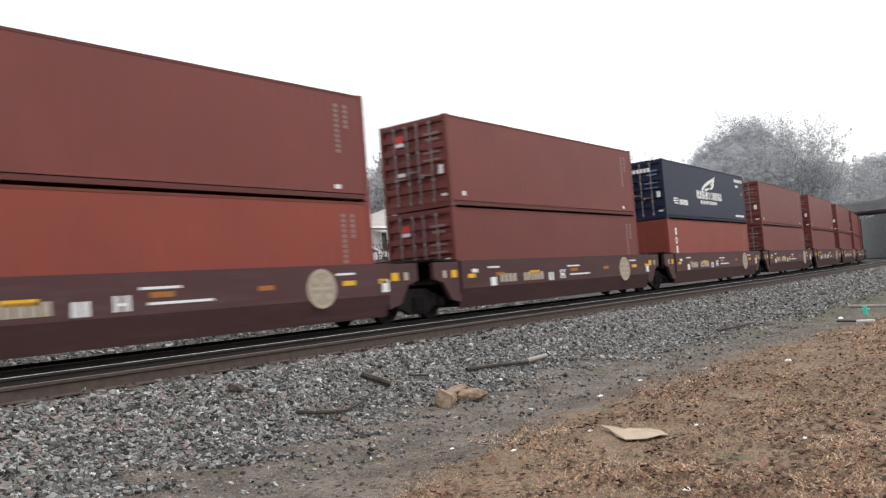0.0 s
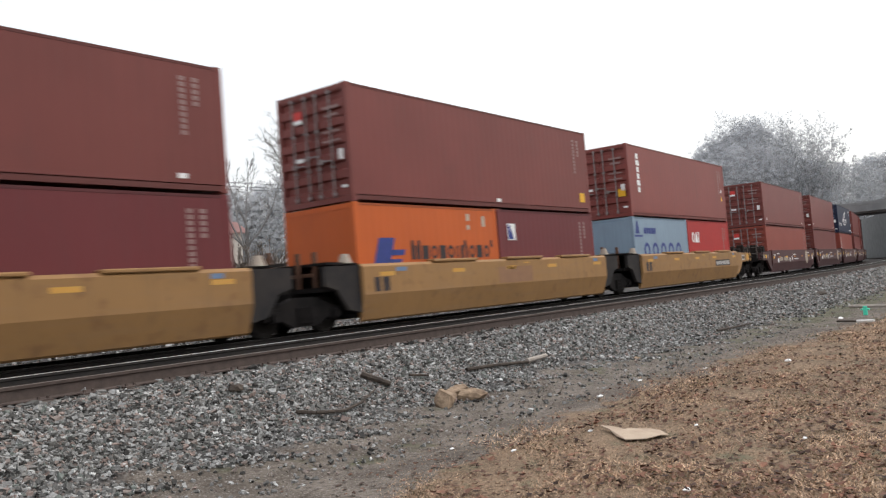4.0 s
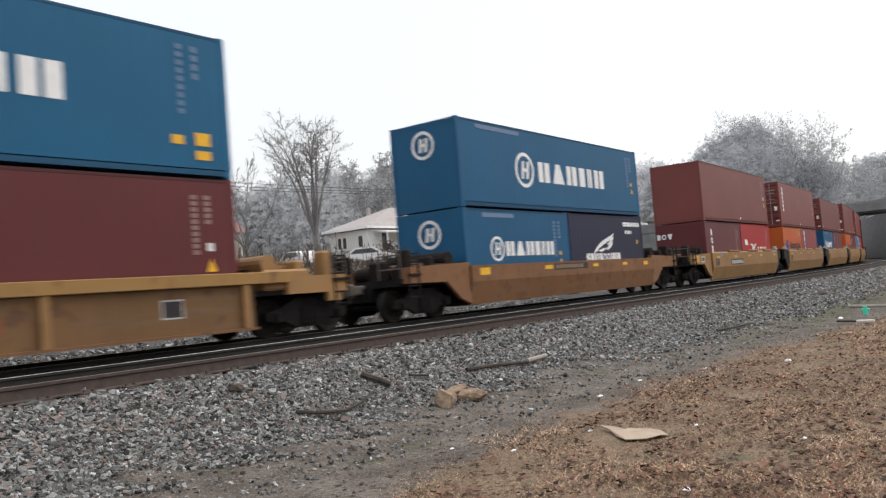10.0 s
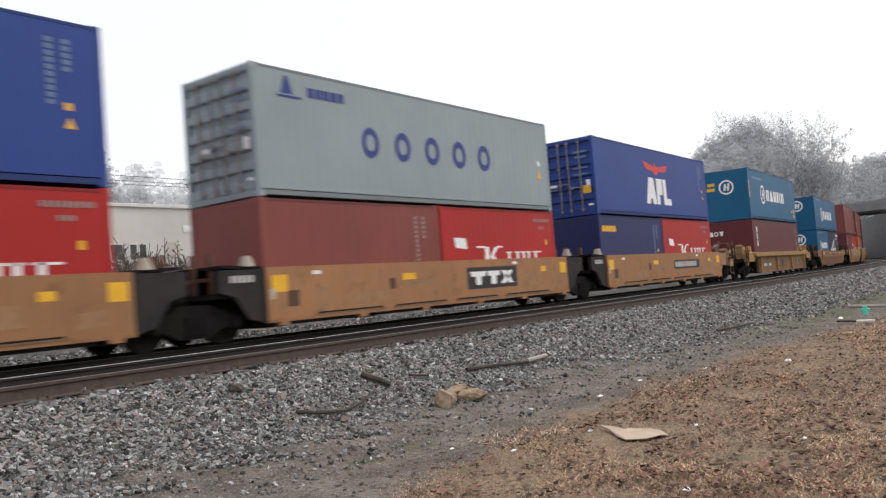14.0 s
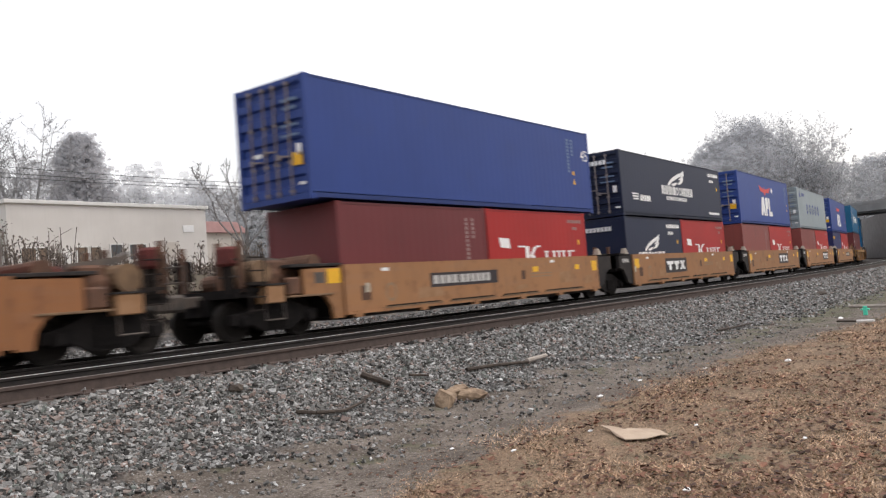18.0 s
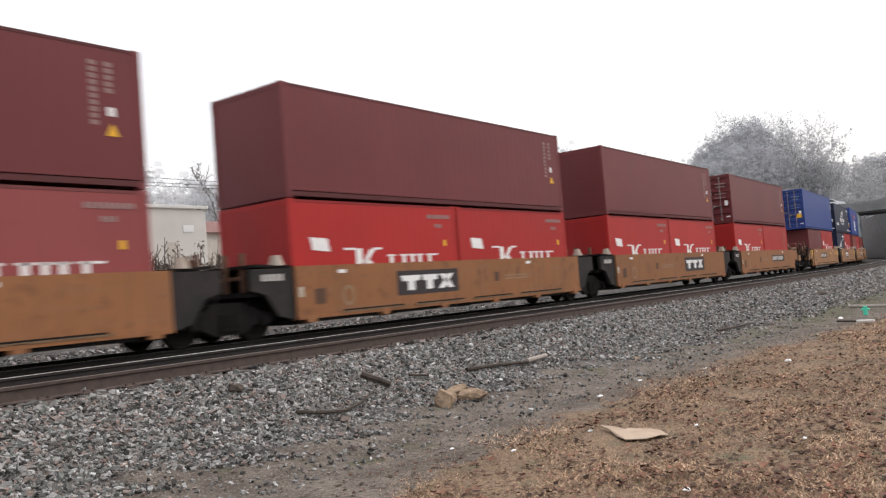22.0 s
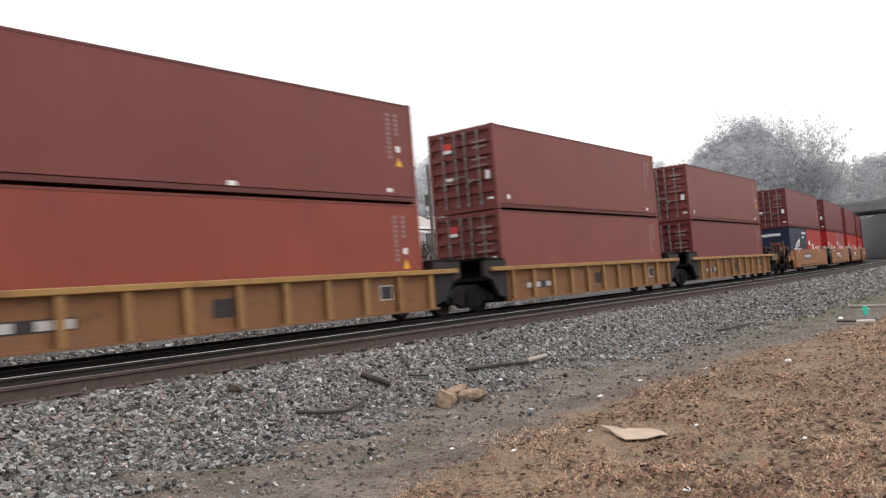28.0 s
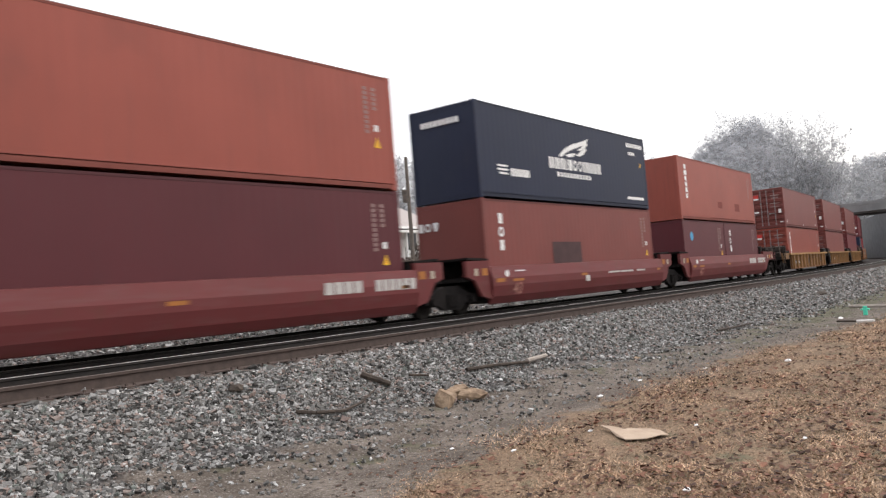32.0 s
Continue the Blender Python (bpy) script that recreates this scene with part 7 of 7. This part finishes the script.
def hip_house():
    h = thing("house", "small white house with a brown hipped roof", "house")
    x0, x1, y0, y1, z0, z1 = 49.0, 58.7, 45.8, 50.2, 2.8, 6.3
    bm = bmesh.new()
    box(bm, x0, x1, y0, y1, z0, z1)
    part("wall", bm, WHITE_WALL, h, "white siding")
    bm = bmesh.new()
    o = 0.5
    e = [bm.verts.new(c) for c in ((x0 - o, y0 - o, z1 + 0.2), (x1 + o, y0 - o, z1 + 0.2), (x1 + o, y1 + o, z1 + 0.2), (x0 - o, y1 + o, z1 + 0.2))]
    r1, r2 = bm.verts.new((54.4, 48.1, 8.5)), bm.verts.new((56.0, 48.1, 8.5))
    for f in ((e[0], e[1], r2, r1), (e[2], e[3], r1, r2), (e[1], e[2], r2), (e[3], e[0], r1), (e[3], e[2], e[1], e[0])):
        bm.faces.new(f)
    part("roof", bm, SHINGLE, h, "brown shingled hipped roof")
    bm = bmesh.new()
    for bx in ((x0 - o, x1 + o, y0 - o - 0.04, y0 - o), (x0 - o, x1 + o, y1 + o, y1 + o + 0.04), (x0 - o - 0.04, x0 - o, y0 - o, y1 + o), (x1 + o, x1 + o + 0.04, y0 - o, y1 + o)):
        box(bm, *bx, z1 + 0.02, z1 + 0.22)
    part("eaves_board", bm, WHITE, h, "white eaves board")
    bm = bmesh.new()
    box(bm, 52.9, 53.2, 49.2, 49.5, 7.0, 8.6)
    part("chimney", bm, SHINGLE, h)
    for a0, a1 in ((50.6, 51.3), (53.7, 55.1), (56.1, 57.9)):
        window(h, a0, a1, y0 - 0.003, 4.5, 6.0)
    for a0, a1 in ((46.4, 46.9), (48.3, 48.7), (48.9, 49.3)):
        window(h, a0, a1, x0 - 0.003, 4.9, 5.8, axis="y")


hip_house()


def porch():
    p = thing("porch", "white wooden porch with slim posts before the house", "porch")
    for x in (50.0, 52.4, 54.8):
        bm = bmesh.new()
        box(bm, x - 0.06, x + 0.06, 44.5, 44.62, 2.9, 5.9, 0.01)
        part("post", bm, WHITE, p)
    bm = bmesh.new()
    extrude_x(bm, [(44.2, 5.85), (44.2, 5.97), (45.75, 6.25), (45.75, 6.13)], 49.6, 55.2)
    part("roof", bm, WHITE_WALL, p, "thin white lean-to roof")
    bm = bmesh.new()
    box(bm, 49.6, 55.2, 44.35, 45.75, 2.6, 3.1)
    part("floor", bm, CONCRETE, p, "low concrete floor")


porch()


def metal_shed():
    b = thing("metal_shed", "pale metal shed with a low gable roof", "building", at=pose(-1.14, 1.46, 0))
    bm = bmesh.new()
    extrude_x(bm, [(46.3, 3.0), (46.3, 7.2), (48.5, 8.0), (50.7, 7.2), (50.7, 3.0)], 63.5, 67)
    part("wall", bm, WHITE_WALL, b)
    bm = bmesh.new()
    for y0, y1, z0, z1 in ((46.0, 48.5, 7.14, 8.05), (51.0, 48.5, 7.14, 8.05)):
        a = [bm.verts.new((x, y, z)) for x, y, z in ((63.2, y0, z0), (67.3, y0, z0), (67.3, y1, z1), (63.2, y1, z1))]
        c = [bm.verts.new(v.co + Vector((0, 0, 0.1))) for v in a]
        bm.faces.new(a)
        bm.faces.new(c[::-1])
        for i in range(4):
            bm.faces.new((a[i], c[i], c[(i + 1) % 4], a[(i + 1) % 4]))
    part("roof", bm, CAR_GREY_ROOF, b, "grey metal roof")
    bm = bmesh.new()
    box(bm, 63.42, 63.497, 47.0, 49.0, 3.0, 6.6)
    part("door", bm, TAN_WALL, b, "wide roller door")


CAR_GREY_ROOF = mat("grey_metal_roof", (0.42, 0.42, 0.42), (0.36, 0.36, 0.36), 1, 0.6)
metal_shed()


def tower_building():
    b = thing("white_building", "small white building with a square lamp tower", "building", at=pose(86.49, 59.39, 0, 0, 0, -51.9))
    bm = bmesh.new()
    box(bm, -1.75, 1.75, 0, 4, 3.2, 8.85)
    part("wall", bm, WHITE, b)
    bm = bmesh.new()
    box(bm, -1.95, 1.95, -0.2, 4.2, 8.85, 9.05, 0.03)
    part("roof", bm, WHITE, b, "white flat roof")
    for a0, a1 in ((-1.5, -0.75), (-0.2, 0.25), (0.85, 1.35)):
        window(b, a0, a1, -0.003, 7.95, 8.4)
    bm = bmesh.new()
    box(bm, -1.3, -0.55, 0.3, 1.05, 9.05, 10.45, 0.03)
    tower = part("tower", bm, WHITE, b, "slim white square tower")
    for lx, ly, lz, up in ((-0.92, 0.68, 10.78, tower), (-2.2, -0.3, 8.5, b), (2.4, -0.4, 8.75, b)):
        bm = bmesh.new()
        bmesh.ops.create_icosphere(bm, subdivisions=2, radius=0.3)
        bmesh.ops.translate(bm, verts=bm.verts, vec=(lx, ly, lz))
        part("lamp_globe", bm, WHITE, up, "round white lamp globe")
    for lx, lz in ((-2.2, 8.2), (2.4, 8.45)):
        bm = bmesh.new()
        rod(bm, (lx, -0.3, 3.0), (lx, -0.3, lz), 0.06, sides=6)
        part("lamp_post", bm, GREY_STEEL, b)
    s = thing("long_shed", "long low white shed with a faded pink roof", "building", at=pose(86.49, 59.39, 0, 0, 0, -51.9))
    bm = bmesh.new()
    box(bm, 1.9, 7.0, 3, 8, 3.2, 8.7)
    part("wall", bm, WHITE_WALL, s)
    bm = bmesh.new()
    prism(bm, [(1.7, 8.7), (7.2, 8.7), (7.2, 8.85), (6.8, 9.25), (2.2, 9.25), (1.7, 8.85)], 2.7, 8.3)
    part("roof", bm, PINK_ROOF, s, "faded pink metal roof")


tower_building()


def winter_brush():
    r = random.Random(17)
    segs, tips = [], []
    for i in range(520):
        f = r.random()
        x, y = 73.6 + 6.4 * f + r.gauss(0, 1.2), 55.0 - 8.0 * f + r.gauss(0, 1.2)
        h = r.uniform(2.2, 3.9) if r.random() < 0.7 else r.uniform(1.0, 2.2)
        top = Vector((x + r.gauss(0, 0.3), y + r.gauss(0, 0.3), 3.2 + h))
        segs.append((Vector((x, y, 2.6)), top, 0.035, 0.015))
        tips += [(top.x, top.y, 3.2 + h * k) for k in (0.35, 0.6, 0.85)]
    b = thing("winter_brush", "tangled grey-brown bare brush before white buildings", "brush", kind="stuff")
    part("stems", limb_mesh("stems", segs, BRUSH), None, b)
    part("twigs", leaf_cloud("twigs", tips, 9, 0.3, 0.11, BRUSH, 18, upright=True), None, b)


BRUSH = mat("grey_brown_brush", (0.23, 0.20, 0.185), (0.17, 0.145, 0.135), 1, 0.95, island=0.2, alpha=0.7)
winter_brush()


def utility_pole(x, y, z, top, label, arm=True):
    p = thing("utility_pole", label, "pole")
    bm = bmesh.new()
    rod(bm, (x, y, z - 0.3), (x, y, top), 0.16, 0.11, 10)
    part("post", bm, POLE_WOOD, p)
    bm = bmesh.new()
    if arm:
        box(bm, x - 0.06, x + 0.06, y - 1.1, y + 1.1, top - 0.6, top - 0.48)
        part("crossarm", bm, POLE_WOOD, p)
    else:
        rod(bm, (x - 0.35, y, top - 3.3), (x - 0.35, y, top - 2.4), 0.22, sides=10)
        part("transformer", bm, GREY_STEEL, p, "grey pole transformer")


utility_pole(44.3, 37.2, 2.5, 10.5, "weathered wooden utility pole on the bank", False)
utility_pole(51.5, 41.0, 2.6, 11.0, "slim wooden utility pole", False)
utility_pole(13.4, 31.0, 2.2, 5.9, "short dark wooden post on the bank", False)


def tube_mesh(name, pts, rad, material):
    """One unbroken square tube through the points."""
    verts = [p + o * rad for p in pts for o in (Vector((0, 0, 1)), Vector((0.6, 0.8, 0)), Vector((0, 0, -1)), Vector((-0.6, -0.8, 0)))]
    faces = [(4 * i + k, 4 * i + (k + 1) % 4, 4 * i + 4 + (k + 1) % 4, 4 * i + 4 + k) for i in range(len(pts) - 1) for k in range(4)]
    return raw_mesh(name, verts, faces, material)


def wires():
    for k, (z0, z1, y0) in enumerate(((10.8, 8.1, 51.0), (10.3, 7.95, 51.0), (10.05, 7.8, 51.3))):
        n = 16
        pts = []
        for i in range(n + 1):
            f = i / n
            pts.append(Vector((10 + 34.3 * f, y0 + (37.2 - y0) * f + 6 * (1 - f), z0 + (z1 - z0) * f + 1.2 * (1 - f) - 1.6 * f * (1 - f))))
        tagged(new("overhead_wire", tube_mesh("overhead_wire", pts, 0.018, CABLE)), "thin black overhead wire sagging between poles", "wire")


wires()


# ---- vehicles ----
def car_thing(label, paint_mat, van=False):
    c = thing("car", label, "car")
    prof = [(-2.2, 0.35), (-2.2, 0.85), (-2.0, 1.0), (-1.55, 1.05), (-0.95, 1.46), (0.55, 1.48), (1.25, 1.02), (2.05, 0.88), (2.25, 0.65), (2.25, 0.35)]
    if van:
        prof = [(-2.4, 0.4), (-2.4, 1.1), (-2.3, 1.65), (-2.1, 1.78), (0.7, 1.78), (1.4, 1.15), (2.3, 1.0), (2.45, 0.7), (2.45, 0.4)]
    bm = bmesh.new()
    prism(bm, prof, -0.88, 0.88)
    bmesh.ops.bevel(bm, geom=[e for e in bm.edges], offset=0.06, segments=2, affect="EDGES")
    part("body", bm, paint_mat, c)
    for side in (-1, 1):
        bm = bmesh.new()
        w = [(-1.3, 1.04), (-0.85, 1.38), (0.45, 1.40), (0.98, 1.04)] if not van else [(-2.1, 1.2), (-2.05, 1.6), (0.6, 1.62), (1.05, 1.2)]
        prism(bm, w, *sorted((side * 0.86, side * 0.893)))
        part("side_window", bm, GLASS, c, "dark side window")
    for x in (-1.35, 1.4):
        for side in (-1, 1):
            bm = bmesh.new()
            rod(bm, (x, side * 0.70, 0.33), (x, side * 0.91, 0.33), 0.33, sides=18)
            w = part("wheel", bm, RUBBER, c, "black tyre")
            bm = bmesh.new()
            rod(bm, (x, side * 0.90, 0.33), (x, side * 0.925, 0.33), 0.19, sides=14)
            part("rim", bm, GREY_STEEL, w)
    return c


for x, y, z, turn, m, lab in ((42.6, 47.2, 3.15, 80, CAR_WHITE, "white saloon car parked beyond the weeds"), (47.8, 45.0, 3.1, 20, CAR_WHITE, "white saloon car parked by the house"),
                              (46.2, 43.2, 3.05, -60, CAR_WHITE, "white car parked beside another")):
    c = car_thing(lab, m)
    c.matrix_world = pose(x, y, z, 0, 0, turn)


# ---- road bridge over the track ----
def build_bridge():
    b = thing("road_bridge", "grey concrete road bridge over the railway", "bridge")
    x, y, a = track_at(124.0)
    b.matrix_world = pose(x, y, 0, 0, 0, math.degrees(a))
    bm = bmesh.new()
    box(bm, -4.5, 4.5, -46, 60, 6.72, 7.6)
    part("deck", bm, CONCRETE, b)
    for i in range(5):
        bm = bmesh.new()
        gx = -3.8 + 1.9 * i
        extrude = [(gx - 0.22, 6.5), (gx + 0.22, 6.5), (gx + 0.22, 6.55), (gx + 0.08, 6.58), (gx + 0.08, 6.66), (gx + 0.2, 6.72), (gx - 0.2, 6.72), (gx - 0.08, 6.66), (gx - 0.08, 6.58), (gx - 0.22, 6.55)]
        prism(bm, extrude, -16, 11)
        part("girder", bm, CONCRETE, b)
    for sx in (-4.5, 4.32):
        bm = bmesh.new()
        box(bm, sx - 0.03, sx + 0.21, -46, 60, 7.6, 8.02, 0.02)
        part("parapet", bm, CONCRETE, b, "low concrete parapet")
    for y0, y1 in ((-16.6, -15.4), (7.6, 8.4)):
        bm = bmesh.new()
        box(bm, -4.2, 4.2, y0, y1, -1.2, 6.5)
        part("pier", bm, CONCRETE, b, "solid concrete pier wall")
    for s0, s1, sg in ((9.5, 60, 1), (16.5, 46, -1)):
        bm = bmesh.new()
        q = [(sg * s0, -1.0), (sg * s0, 6.7), (sg * s1, 6.7), (sg * s1, -1.0)]
        extrude_x(bm, q, -4.4, 4.4)
        part("abutment", bm, CONCRETE, b, "concrete abutment and approach wall")


build_bridge()

def retaining_wall():
    """A concrete wall that follows the outer side of the tracks under and beyond the bridge."""
    ss = [118 + 6 * i for i in range(22)]
    verts = [along(s, v, z) for s in ss for v, z in ((-7.6, -0.6), (-7.7, 6.45 if s < 129 else 9.2), (-8.3, 6.45 if s < 129 else 9.2), (-8.3, -0.6))]
    faces = [(4 * i + j, 4 * i + 4 + j, 4 * i + 4 + (j + 1) % 4, 4 * i + (j + 1) % 4) for i in range(len(ss) - 1) for j in range(4)] + [(0, 1, 2, 3)]
    tagged(new("retaining_wall", raw_mesh("retaining_wall", verts, faces, CONCRETE)), "tall grey concrete retaining wall beside the tracks", "wall", kind="structure")


retaining_wall()

VAN = car_thing("white hatchback driving over the road bridge", CAR_WHITE)
SEDAN = car_thing("white saloon car driving over the road bridge", CAR_WHITE)


def bridge_pose(v):
    q = along(124.0, v, 7.6)
    return pose(q.x, q.y, q.z, 0, 0, math.degrees(track_at(124.0)[2]) - 90)


# ---- bushes before the house ----
for i, (x, y, w, h) in enumerate(((46.9, 41.9, 0.85, 1.9), (50.0, 40.9, 0.8, 1.7), (43.0, 44.5, 0.6, 1.2))):
    r = random.Random(90 + i)
    b = thing("bush", "dark leafy bush before the white house", "bush", at=pose(x, y, 3.0))
    pts = [(r.gauss(0, w * 0.45), r.gauss(0, w * 0.45), h * (0.15 + 0.8 * r.random() ** 1.2)) for k in range(50)]
    part("stem", limb_mesh("stem", [(Vector((0, 0, -0.1)), Vector(p), 0.03, 0.01) for p in pts[:14]], DEAD_WOOD), None, b)
    part("foliage", leaf_cloud("foliage", pts, 26, 0.16, 0.07, DEAD_WOOD, 60 + i), None, b, "dark brown-green leaves")


def motions():
    for ob, off, dx, z in MOVING:
        local = pose(dx, 0, z)
        walk(ob, [(float(t), unit_pose(run(t) + off) @ local) for t in range(33)])
    walk(VAN, [(float(t), bridge_pose(max(-42.0, -0.3 - 5.7 * (t - 5.5)))) for t in range(33)])
    walk(SEDAN, [(float(t), bridge_pose(0.3 - 2.3 * (t - 23))) for t in range(33)])


motions()
